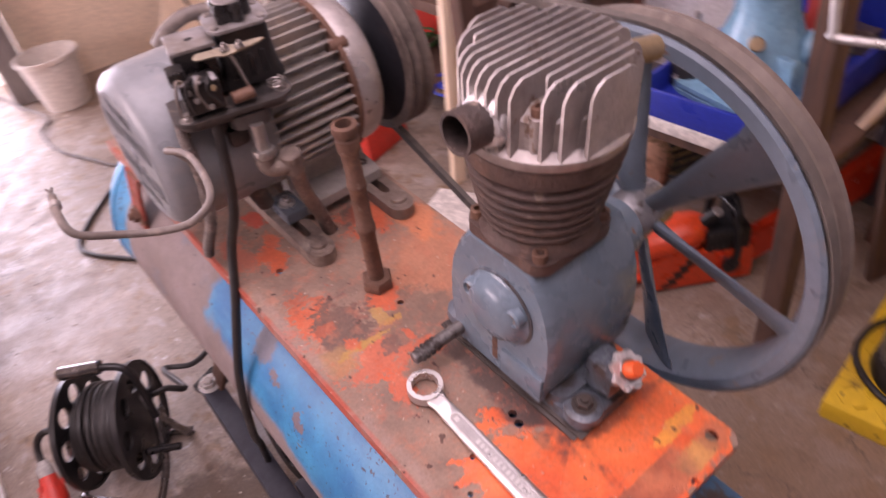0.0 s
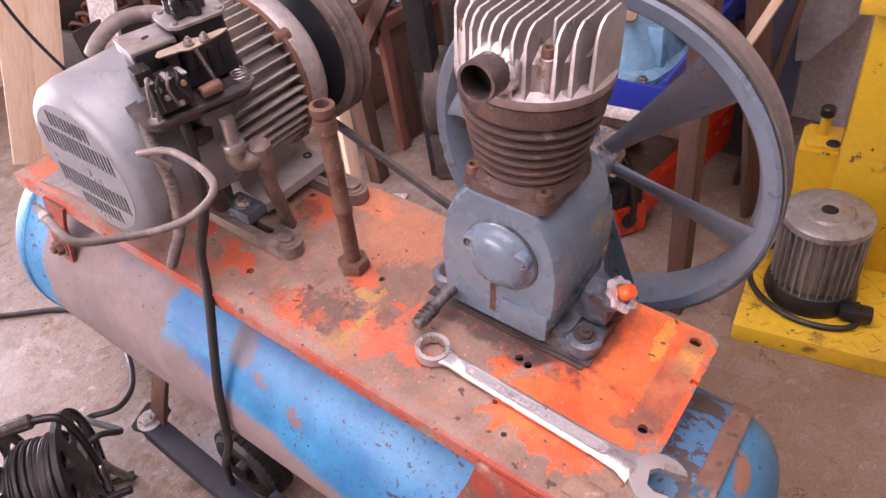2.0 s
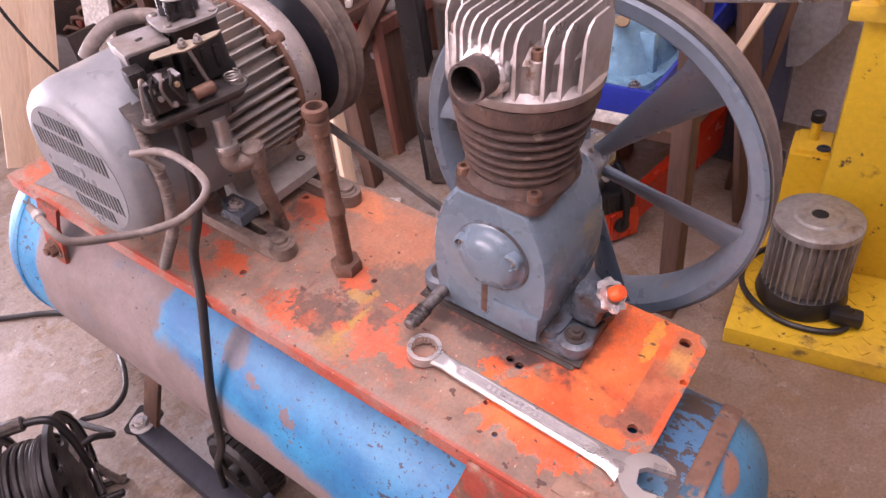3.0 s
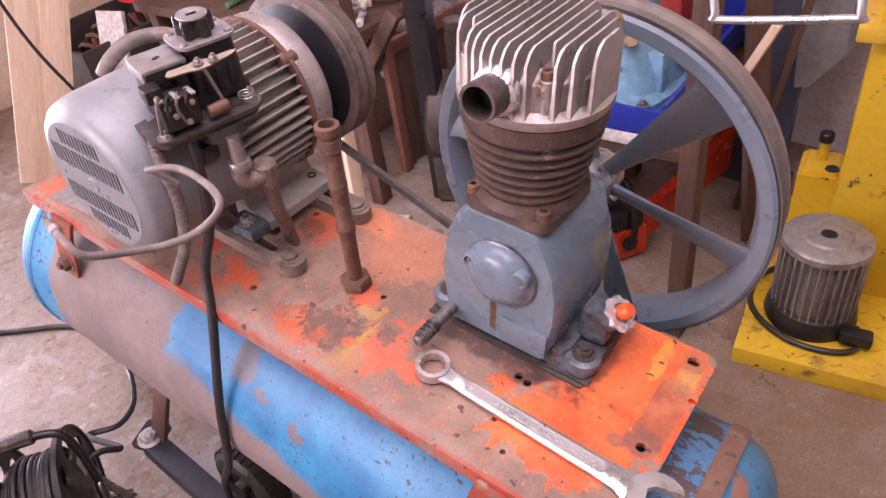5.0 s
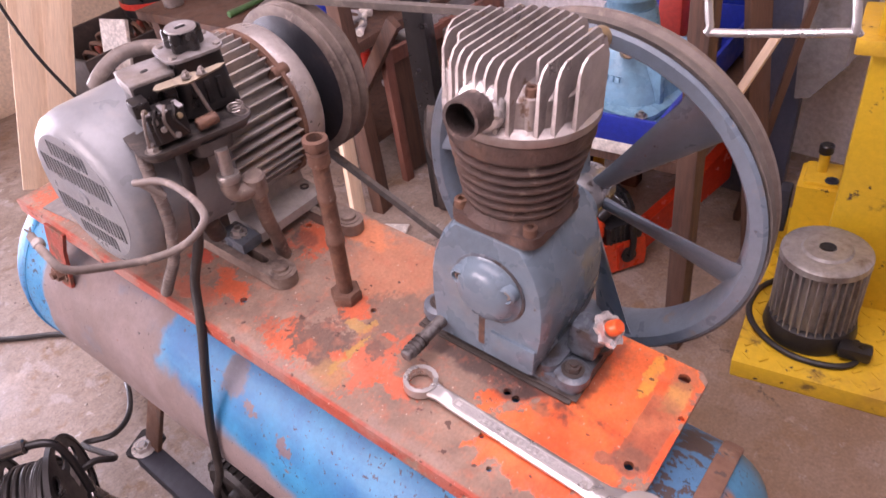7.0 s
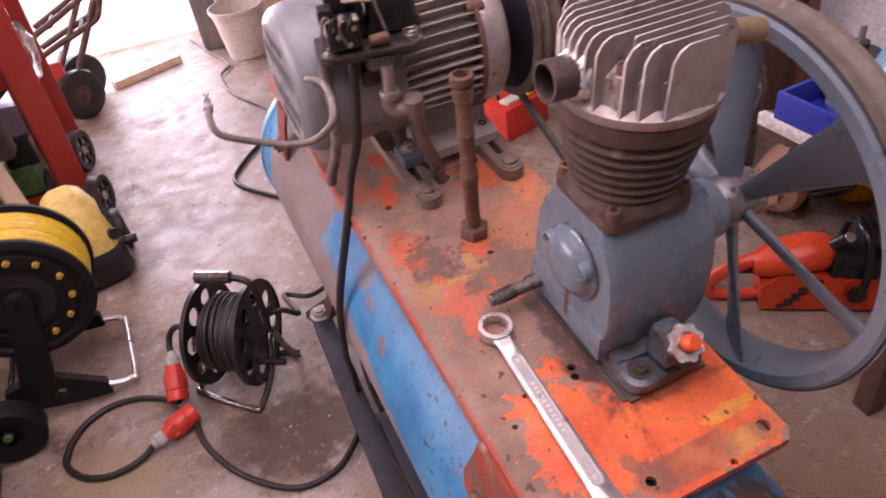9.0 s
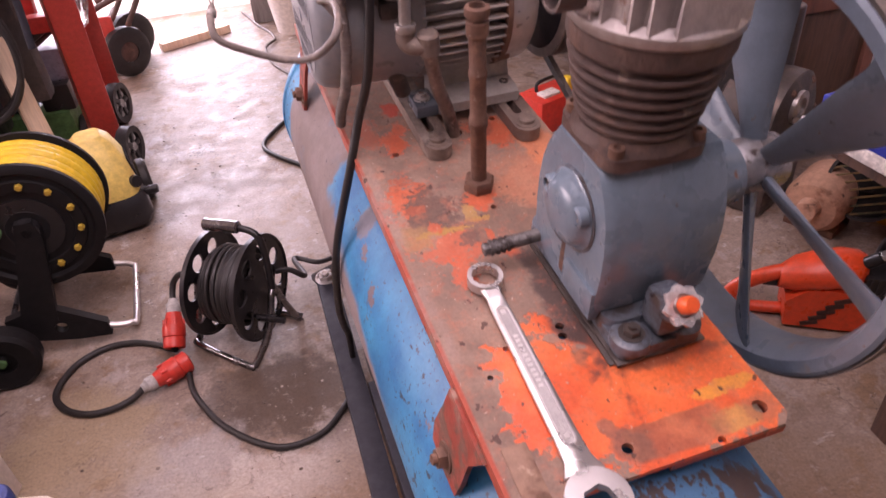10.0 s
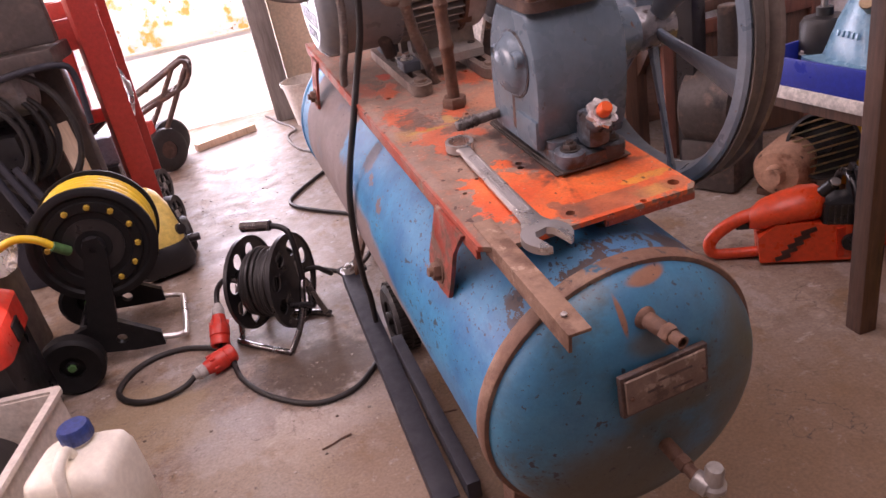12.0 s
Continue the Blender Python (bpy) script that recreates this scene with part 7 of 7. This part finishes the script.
part("hoop_bracket", box(B(), (0.782, 0.0, 1.23), (0.03, 0.24, 0.05), 0.004), m_sheet, pst)
leaning("leaning_board", (1.32, 0.095, 0.0), (1.36, 0.23, 1.05), 0.085, 0.022, m_dark_wood, "rough brown board leaning behind the post", "board")
leaning("leaning_board", (1.44, 0.20, 0.0), (1.50, 0.07, 0.92), 0.03, 0.02, m_dark_wood, "thin dark brown lath leaning by the wall", "lath")
leaning("pale_plank", (1.245, 0.205, 0.472), (1.25, 0.098, 0.715), 0.050, 0.022, m_wood, "short pale plank leaning behind the post", "plank")
leaning("dark_board", (1.60, 0.22, 0.0), (1.66, 0.22, 1.20), 0.20, 0.03, m_blue_grey, "dark blue-grey board standing against the wall", "board")
rb = thing("red_tin", "tall red painted tin on the workbench", "tin")
part("body", box(B(), (1.47, 0.470, 0.62), (0.10, 0.075, 0.30), 0.008), m_red_paint, rb)
part("lid", box(B(), (1.47, 0.470, 0.775), (0.106, 0.081, 0.014), 0.003), m_red_paint, rb)
hp = thing("sheet_hopper", "dull grey sheet-metal chute hanging by the wall", "chute")
YZ = Matrix(((0, 0, 1, 0), (1, 0, 0, 0), (0, 1, 0, 0), (0, 0, 0, 1)))
bm = prism(B(), [(0.165, 0.95), (0.125, 0.395), (0.085, 0.405), (0.005, 0.515), (0.02, 0.95)], 0.22, Matrix.Translation((1.56, 0, 0)) @ YZ)
part("chute", bm, m_sheet, hp)
part("rim", box(B(), (1.67, 0.092, 0.955), (0.25, 0.17, 0.02), 0.004), m_sheet, hp)
part("wall_arm", box(B(), (1.85, 0.09, 0.80), (0.16, 0.05, 0.05), 0.005), m_arm, hp)

# chainsaw
m_glossy_red = surface("glossy red plastic", (0.60, 0.045, 0.015), rough=0.16, grain=0.08, bump=0.04)
sm = Matrix.Translation((0.897, 0.490, 0.0)) @ Matrix.Rotation(math.atan2(-0.19, 0.34), 4, "Z")
saw = thing("chainsaw", "orange-red chainsaw with black parts lying on the floor", "chainsaw", sm)
SX = Matrix.Rotation(radians(90), 4, "X")
part("body", prism(B(), [(-0.06, 0.012), (0.23, 0.012), (0.235, 0.05), (0.23, 0.115), (0.10, 0.125), (0.04, 0.135), (-0.02, 0.13), (-0.065, 0.09)], 0.11, Matrix.Translation((0, 0.055, 0)) @ SX), m_saw, saw)
secs = []
for x, w, z0, z1 in ((-0.085, 0.05, 0.10, 0.155), (-0.05, 0.085, 0.10, 0.185), (0.0, 0.10, 0.11, 0.205), (0.05, 0.100, 0.12, 0.220), (0.085, 0.085, 0.12, 0.222), (0.105, 0.060, 0.125, 0.212), (0.110, 0.03, 0.14, 0.19)):
    secs.append([(x, w * math.cos(a) * 0.62, (z0 + z1) / 2 + (z1 - z0) / 2 * math.sin(a)) for a in (2 * math.pi * k / 16 for k in range(16))])
part("top_cover", loft(B(), secs), m_saw, saw)
part("rear_handle", tube(B(), [(-0.05, 0, 0.150), (-0.10, 0, 0.135), (-0.15, 0, 0.105), (-0.185, 0, 0.07), (-0.193, 0, 0.04), (-0.178, 0, 0.02), (-0.13, 0, 0.018), (-0.05, 0, 0.022)], 0.016, 12, 5, flat=1.25), m_saw, saw)
part("trigger", box(B(), (-0.095, 0, 0.108), (0.05, 0.018, 0.02), 0.004), m_black, saw)
part("front_handle", tube(B(), [(0.175, -0.066, 0.06), (0.18, -0.070, 0.14), (0.175, -0.05, 0.215), (0.165, 0.0, 0.25), (0.16, 0.075, 0.215), (0.15, 0.085, 0.10)], 0.010, 12, 5), m_black, saw)
part("hand_guard", prism(B(), [(-0.05, 0), (0.05, 0), (0.06, 0.07), (0.03, 0.10), (-0.03, 0.10), (-0.06, 0.07)], 0.012, Matrix.Translation((0.175, 0, 0.17)) @ Matrix.Rotation(radians(90), 4, "Z") @ SX), m_black, saw)
part("filler_cap", lathe(B(), [(0.024, 0), (0.024, 0.012), (0, 0.014)], aim((0.17, -0.055, 0.07), (0, -1, 0)), 20), m_black, saw)
part("muffler", box(B(), (0.160, -0.005, 0.150), (0.125, 0.100, 0.072), 0.012), m_black, saw)
for k in range(6):
    part("cooling_rib", box(B(), (0.112 + 0.016 * k, -0.0555, 0.152), (0.005, 0.006, 0.056), 0.001), m_dark_steel, saw)
part("spark_cap", rod(B(), (0.095, -0.02, 0.205), (0.125, -0.03, 0.238), 0.016, seg=16, bev=0.004), m_black, saw)
part("chrome_cap", lathe(B(), [(0.014, 0), (0.013, 0.006), (0, 0.008)], aim((0.128, -0.031, 0.240), (0.2, -0.4, 1)), 16), m_chrome, saw)
for k in range(5):
    part("marking_bar", box(B(), (0, 0, 0), (0.042, 0.006, 0.013), 0.001, Matrix.Translation((0.000 + 0.016 * k, -0.0556, 0.028 + 0.020 * k)) @ Matrix.Rotation(radians(-20), 4, "Y")), m_letter, saw)
ga, gb = sm.inverted() @ Vector((0.99, 0.385, 0.012)), sm.inverted() @ Vector((1.74, 0.29, 0.050))
gm2 = Matrix.Translation(ga) @ Matrix.Rotation(math.atan2(gb.y - ga.y, gb.x - ga.x), 4, "Z") @ Matrix.Rotation(radians(-2.5), 4, "Y")
gl = (gb - ga).length * 1.06
part("guide_bar_cover", prism(B(), [(0, 0.008), (gl * 0.6, 0.0), (gl * 0.92, 0.006), (gl + 0.03, 0.045), (gl + 0.05, 0.10), (gl + 0.01, 0.155), (gl * 0.80, 0.165), (gl * 0.55, 0.120), (0, 0.098)], 0.034, gm2 @ Matrix.Translation((0, 0.017, 0.004)) @ SX), m_glossy_red, saw, "long glossy red bar cover")

m_dull_yellow = surface("dirty yellow enamel", (0.17, 0.105, 0.035), [((0.07, 0.075, 0.04), 18, 0.48, 0.62)], rough=0.6, bump=0.2)
# old rusty motor with a fan behind the saw
rm = Matrix.Translation((1.20, 0.845, 0.098)) @ Matrix.Rotation(radians(-62), 4, "Z") @ Matrix.Scale(0.85, 4)
old = thing("old_motor", "rusty old motor with yellow fan guard on the floor", "motor", rm)
part("body", lathe(B(), [(0, -0.14), (0.035, -0.14), (0.04, -0.10), (0.085, -0.095), (0.105, -0.07), (0.11, 0.08), (0.10, 0.10), (0, 0.10)], aim((0, 0, 0), (0, -1, 0)) @ Matrix.Scale(-1, 4, (0, 0, 1)), 36), surface("pinkish rust", (0.52, 0.30, 0.20), [((0.26, 0.12, 0.07), 12, 0.52, 0.7), ((0.10, 0.06, 0.045), 22, 0.6, 0.68)], rough=0.75, bump=0.3), old)
part("foot", box(B(), (0, 0, -0.10), (0.18, 0.14, 0.03), 0.004), m_rust, old)
fan_m = aim((0.125, 0.012, 0.095), (0.25, -1, 0.55))
for k in range(8):
    u = -0.098 + 0.028 * k
    part("guard_slat", box(B(), (0, u, 0.002), (2 * math.sqrt(0.122 ** 2 - u * u), 0.007, 0.005), 0.001, fan_m @ Matrix.Rotation(radians(20), 4, "Z")), m_dull_yellow, old)
part("fan_housing", lathe(B(), [(0.119, -0.05), (0.13, -0.05), (0.13, 0.006), (0.119, 0.006)], fan_m, 36, True), m_rubber, old)
part("fan_disc", lathe(B(), [(0.125, -0.045), (0.03, -0.045), (0.03, -0.02), (0, -0.018)], fan_m, 24), m_dark, old)
solo("yellow_jug", lathe(B(), [(0, 0), (0.08, 0), (0.085, 0.02), (0.085, 0.20), (0.05, 0.25), (0.03, 0.27), (0.03, 0.29), (0, 0.29)], Matrix.Identity(4), 28), m_hose, "dusty yellow plastic jug on the floor", "jug", pose(1.45, 0.80, 0))

# yellow press
PM = Matrix.Translation((0.797, -0.064, 0)) @ Matrix.Rotation(radians(-78), 4, "Z")
press = thing("yellow_press", "yellow painted workshop press on a chequer-plate base", "press", PM)
part("base_plate", box(B(), (0.42, 0.36, 0.027), (0.84, 0.72, 0.054), 0.004), m_yellow, press)
for i in range(20):
    for j in range(16):
        x, y = 0.03 + 0.041 * i, 0.03 + 0.043 * j
        if i < 16 and j < 13:
            part("tread_bar", box(B(), (0, 0, 0.0555), (0.026, 0.006, 0.003), 0, Matrix.Translation((x, y, 0)) @ Matrix.Rotation(radians(45 if (i + j) % 2 else -45), 4, "Z")), m_yellow, press)
part("column", box(B(), (0.258, 0.40, 1.05), (0.23, 0.17, 2.0), 0.010), m_yellow, press)
part("collar", box(B(), (0.258, 0.40, 0.775), (0.30, 0.23, 0.035), 0.006), m_yellow, press)
part("bracket", box(B(), (0.258, 0.30, 0.92), (0.20, 0.05, 0.25), 0.006), m_yellow, press)
part("bracket_bolt", bolt(B(), (0.188, 0.275, 0.90), (0, -1, 0), 0.016, 0.014), m_steel, press)
part("gusset", prism(B(), [(0, 0), (0.16, 0), (0, 0.28)], 0.015, Matrix.Translation((0.373, 0.40, 0.054)) @ SX), m_yellow, press)

jack = thing("hydraulic_pump", "yellow hydraulic hand pump block with black cap", "hydraulic pump", PM @ Matrix.Translation((0.095, 0.51, 0.0545)))
part("block", prism(B(), [(-0.05, -0.07), (0.055, -0.07), (0.055, 0.06), (0.03, 0.07), (-0.035, 0.07), (-0.05, 0.05)], 0.26), m_yellow, jack)
part("shoulder", box(B(), (0.005, 0.0, 0.265), (0.085, 0.11, 0.012), 0.004), m_yellow, jack)
part("piston", rod(B(), (0, 0.01, 0.26), (0, 0.01, 0.325), 0.0135, seg=20, bev=0.002), m_yellow, jack)
part("cap", rod(B(), (0, 0.01, 0.325), (0, 0.01, 0.352), 0.0185, seg=20, bev=0.003), m_black, jack, "black screw cap")
part("port", lathe(B(), [(0.018, 0), (0.016, 0.004), (0.009, 0.004), (0.009, 0.001), (0, 0.001)], aim((0.030, -0.038, 0.2715), (0, 0, 1)), 16), m_arm, jack)
part("lever_socket", box(B(), (-0.075, -0.03, 0.16), (0.03, 0.05, 0.14), 0.006), m_arm, jack)

mm = PM @ Matrix.Translation((0.151, 0.188, 0.0575)) @ Matrix.Diagonal((1.06, 1.06, 1.0, 1))
em = thing("finned_motor", "upright bare aluminium finned motor on the yellow base", "motor", mm)
part("body", lathe(B(), [(0, 0), (0.082, 0), (0.084, 0.01), (0.082, 0.24), (0, 0.24)], seg=36), m_dirty_alu, em)
for k in range(32):
    a = 2 * math.pi * k / 32
    part("fin", box(B(), (0.088, 0, 0.135), (0.016, 0.004, 0.20), 0.001, Matrix.Rotation(a, 4, "Z")), m_dirty_alu, em)
part("end_cap", lathe(B(), [(0.0, 0.247), (0.016, 0.247), (0.018, 0.264), (0.05, 0.264), (0.055, 0.258), (0.088, 0.258), (0.096, 0.252), (0.097, 0.236), (0.085, 0.230), (0, 0.230)], seg=40), m_dirty_alu, em, "stained cast end cap")
part("shaft_bore", lathe(B(), [(0.016, 0.2645), (0.0, 0.262)], seg=20), m_dark, em)
part("black_foot", lathe(B(), [(0, -0.002), (0.10, -0.002), (0.105, 0.012), (0.098, 0.055), (0.09, 0.06), (0, 0.06)], seg=36), m_rubber, em, "black oily rubber foot")
bm = tube(B(), [PM @ Vector(p) for p in ((0.262, 0.150, 0.080), (0.268, 0.090, 0.066), (0.215, 0.058, 0.064), (0.125, 0.062, 0.064), (0.045, 0.115, 0.064), (0.004, 0.19, 0.064), (0.012, 0.28, 0.066), (0.05, 0.34, 0.066))], 0.008, 8)
solo("motor_lead", bm, m_rubber, "black lead curled round the finned motor", "cable")
part("lead_plug", box(B(), (0.105, -0.075, 0.028), (0.07, 0.04, 0.035), 0.010), m_black, em)

# ---- far bench with clutter ----
FB = Matrix.Translation((0.93, 1.42, 0)) @ Matrix.Rotation(radians(4), 4, "Z")
fb = thing("far_bench", "rough timber bench crowded with tools and parts", "workbench", FB)
part("top", box(B(), (0.48, 0.62, 0.552), (0.98, 1.28, 0.04), 0.004), m_dark_wood, fb)
for x, y in ((0.06, 0.04), (0.06, 1.2), (0.9, 0.04), (0.9, 1.2)):
    part("leg", box(B(), (x, y, 0.266), (0.07, 0.06, 0.532), 0.004), m_dark_wood, fb)
part("brace", box(B(), (0.07, 0.30, 0.30), (0.03, 0.05, 0.68), 0.004, Matrix.Translation((0, -0.05, -0.02)) @ Matrix.Rotation(radians(38), 4, "X")), m_dark_wood, fb)
part("shelf", box(B(), (0.48, 0.62, 0.16), (0.84, 1.2, 0.025), 0.003), m_dark_wood, fb)
for k in range(46):
    x, y = random.uniform(0.06, 0.9), random.uniform(0.06, 1.2)
    z, h = (0.5722, random.uniform(0.03, 0.13)) if k % 3 else (0.1727, random.uniform(0.05, 0.2))
    mat_k = random.choice([m_rust, m_black, m_steel, m_dark_wood, m_red, m_iron, m_sheet, m_blue, m_foam, m_green])
    kind = k % 4
    if kind == 0:
        bm, nm = box(B(), (0, 0, h / 2), (random.uniform(0.06, 0.18), random.uniform(0.05, 0.14), h), 0.006), "tool_case"
    elif kind == 1:
        bm, nm = rod(B(), (0, 0, 0), (0, 0, h), random.uniform(0.02, 0.05), seg=16, bev=0.004), "tin"
    elif kind == 2:
        bm = B()
        pts = [((0.05 + 0.02 * math.sin(a * 0.3)) * math.cos(a), (0.05 + 0.02 * math.sin(a * 0.3)) * math.sin(a), 0.009 + 0.004 * a / 2) for a in (0.5 * j for j in range(48))]
        tube(bm, pts, 0.006, 6, 2)
        nm = "wire_coil"
    else:
        bm, nm = rod(B(), (-0.10, 0, 0.014), (0.10, 0, 0.014), 0.014, 0.010, seg=10, bev=0.003), "hand_tool"
        box(bm, (0.11, 0, 0.014), (0.03, 0.05, 0.026), 0.004)
    label = {"tool_case": "small scuffed tool case on the crowded bench", "tin": "round dirty tin on the crowded bench", "wire_coil": "coil of old wire on the crowded bench", "hand_tool": "worn hand tool on the crowded bench"}[nm]
    solo(nm, bm, mat_k, label, nm.replace("_", " "), FB @ Matrix.Translation((x, y, z)) @ Matrix.Rotation(random.uniform(0, 6), 4, "Z"), group="clutter on the far bench")
cab = thing("low_cabinet", "dark brown timber cabinet with reddish frame under the bench", "cabinet")
m_red_wood = surface("reddish timber", (0.20, 0.075, 0.05), [((0.10, 0.045, 0.035), 5, 0.45, 0.7)], rough=0.65, stretch=(6, 6, 0.6))
part("panel", box(B(), (1.38, 1.36, 0.265), (0.66, 0.02, 0.50), 0.003), m_dark_wood, cab)
for x in (1.06, 1.38, 1.70):
    part("stile", box(B(), (x, 1.345, 0.265), (0.04, 0.03, 0.53), 0.003), m_red_wood, cab)
part("rail", box(B(), (1.38, 1.343, 0.50), (0.68, 0.024, 0.05), 0.003), m_red_wood, cab)
rt = thing("red_toolbox", "small red toolbox with yellow and white tags", "toolbox", pose(0.70, 1.80, 0, 0, 0, 20))
part("body", box(B(), (0, 0, 0.07), (0.24, 0.15, 0.14), 0.012), m_red, rt)
part("tag", box(B(), (-0.04, -0.02, 0.145), (0.08, 0.05, 0.012), 0.003), m_foam, rt)
part("tag", box(B(), (0.05, -0.03, 0.165), (0.03, 0.04, 0.05), 0.006), m_hose, rt)
part("handle", tube(B(), [(-0.06, 0.03, 0.138), (-0.05, 0.03, 0.175), (0.05, 0.03, 0.175), (0.06, 0.03, 0.138)], 0.007, 8), m_black, rt)
solo("timber_batten", box(B(), (0, 0, 0), (0.055, 0.025, 0.72), 0.003), m_wood, "pale timber batten leaning against the far bench", "batten", Matrix.Translation((0.845, 1.39, 0.345)) @ Matrix.Rotation(radians(-8), 4, "X") @ Matrix.Rotation(radians(10), 4, "Y"))
solo("steel_post", box(box(B(), (0, 0, 0.9), (0.07, 0.02, 1.8), 0.003), (-0.03, 0.03, 0.9), (0.012, 0.06, 1.8), 0.003), m_black, "glossy black angle-steel post standing beside the bench", "post", pose(1.02, 1.08, 0, 0, 0, 20))
solo("brown_post", box(B(), (0, 0, 0.62), (0.06, 0.05, 1.24), 0.004), m_dark_wood, "reddish-brown timber post standing by the bench", "post", pose(0.855, 1.285, 0, 0, 0, 10))
solo("crumpled_paper", box(B(), (0, 0, 0.004), (0.34, 0.26, 0.008), 0.002), m_foam, "pale sheet of cardboard lying under the bench", "cardboard", pose(0.62, 1.15, 0, 0, 0, 30))
for k, (x, w, tilt) in enumerate(((0.158, 0.135, 23.5), (0.266, 0.112, 24.2))):
    ob = solo("pine_plank", box(B(), (0, 0, 0.95), (w, 0.022, 1.90), 0.002), m_wood, "raw pine plank standing on end near the wall", "plank", Matrix.Translation((x, 2.76 - 0.03 * k, 0.0)) @ Matrix.Rotation(radians(tilt), 4, "Y") @ Matrix.Rotation(radians(-4), 4, "X") @ Matrix.Rotation(radians(-14), 4, "Z"), group="planks by the wall")
bm = tube(B(), [(0.22, 2.60, 2.60), (0.30, 2.55, 1.2), (0.29, 2.53, 0.9), (0.33, 2.52, 0.6), (0.42, 2.48, 0.30), (0.50, 2.40, 0.008), (0.55, 2.35, 0.008)], 0.007, 8)
solo("hanging_cable", bm, m_rubber, "black cable hanging beside the planks", "cable")


# twigs and grit on the floor
def twig(pts, r, label):
    solo("twig", tube(B(), pts, r, 6, 3), m_dark_wood, label, "twig", group="twigs on the floor")


twig([(-0.503, 0.296, 0.003), (-0.478, 0.301, 0.004), (-0.455, 0.313, 0.003), (-0.428, 0.318, 0.004)], 0.0024, "thin dry twig lying on the concrete")
twig([(-0.245, 0.283, 0.003), (-0.212, 0.287, 0.004), (-0.168, 0.282, 0.003)], 0.0022, "thin dry twig lying by the drawbar")
bm = B()
for k in range(220):
    x, y, r = random.uniform(-1.0, -0.2), random.uniform(-0.1, 2.6), random.uniform(0.0012, 0.0045)
    bmesh.ops.create_icosphere(bm, subdivisions=1, radius=r, matrix=Matrix.Translation((x, y, r * 0.35)) @ Matrix.Diagonal((1.3, 1, 0.6, 1)))
solo("floor_grit", bm, surface("pale grit", (0.42, 0.36, 0.31), [((0.10, 0.075, 0.06), 9, 0.45, 0.55)], rough=0.9), "scattered grit and flakes on the concrete floor", "grit", kind="stuff")

# old engine behind the flywheel
oe = thing("old_engine", "dark brown greasy engine standing behind the flywheel", "engine", pose(1.10, 1.06, 0, 0, 0, 30))
part("drum", lathe(B(), [(0, -0.10), (0.13, -0.10), (0.15, -0.085), (0.155, 0.0), (0.15, 0.085), (0.12, 0.10), (0, 0.10)], Matrix.Translation((0, 0, 0.30)) @ Matrix.Rotation(radians(90), 4, "X"), 40), m_oily, oe)
part("sump", box(B(), (0, 0, 0.10), (0.24, 0.20, 0.19), 0.02), m_oily, oe)
part("flange", lathe(B(), [(0.045, 0), (0.05, 0.004), (0.05, 0.016), (0.03, 0.018), (0.03, 0.008), (0, 0.008)], aim((-0.03, -0.098, 0.36), (0, -1, 0)), 28), m_steel, oe, "bare steel flange")
part("exhaust_pipe", rod(B(), (0.05, 0, 0.43), (0.05, 0, 0.62), 0.035, seg=20, bev=0.004), m_oily, oe)
for k in range(6):
    a = 2 * math.pi * k / 6
    part("bolt", bolt(B(), (0.125 * math.cos(a), -0.094, 0.30 + 0.125 * math.sin(a)), (0, -1, 0), 0.010, 0.008), m_rust, oe)

# scrap heaped by the end wall beyond the planks
bin_m = pose(0.98, 3.16, 0, 0, 0, 8)
scrap_bin = thing("scrap_bin", "dark steel bin full of rusty scrap by the wall", "bin", bin_m)
for c, sz in (((0, -0.26, 0.20), (0.86, 0.02, 0.40)), ((0, 0.26, 0.20), (0.86, 0.02, 0.40)), ((-0.42, 0, 0.20), (0.02, 0.50, 0.40)), ((0.42, 0, 0.20), (0.02, 0.50, 0.40)), ((0, 0, 0.01), (0.82, 0.50, 0.02))):
    part("panel", box(B(), c, sz, 0.004), m_dark_cover, scrap_bin)
for k in range(4):
    coil = [(0.075 * math.cos(a), 0.075 * math.sin(a), 0.009 * a) for a in (0.6 * j for j in range(44))]
    solo("coil_spring", tube(B(), coil, 0.010, 7, 1), m_rust, "rusty coil spring lying in the scrap bin", "spring", bin_m @ Matrix.Translation((-0.30 + 0.17 * k, -0.10 + 0.05 * (k % 2), 0.30)) @ Matrix.Rotation(radians(62 + 9 * k), 4, "Y") @ Matrix.Rotation(radians(25 * k), 4, "X"), group="scrap in the bin")
for k in range(9):
    a, l = random.uniform(0, 3.1), random.uniform(0.30, 0.55)
    solo("scrap_pipe", pipe(B(), (0, 0, 0), (0, 0, l), random.uniform(0.012, 0.024), 0.004, 14), random.choice([m_rust, m_iron, m_oily, m_red_rust]), "short length of rusty scrap pipe", "pipe", bin_m @ Matrix.Translation((random.uniform(-0.30, 0.30), random.uniform(-0.14, 0.14), 0.05)) @ Matrix.Rotation(a, 4, "Z") @ Matrix.Rotation(radians(random.uniform(8, 32)), 4, "X"), group="scrap in the bin")
drum_lid = thing("black_drum", "squat black drum with a red rim band on the bin", "drum", bin_m @ Matrix.Translation((0.20, -0.02, 0.40)))
part("body", lathe(B(), [(0, 0), (0.17, 0), (0.18, 0.01), (0.18, 0.12), (0.17, 0.13), (0, 0.13)], seg=36), m_black, drum_lid)
part("band", lathe(B(), [(0.178, 0.05), (0.186, 0.052), (0.186, 0.078), (0.178, 0.08)], seg=36, close=True), m_red, drum_lid, "red band")
leaning("white_board", (0.62, 2.80, 0.0), (0.80, 2.86, 0.52), 0.16, 0.02, m_foam, "pale board end leaning on the scrap bin", "board")
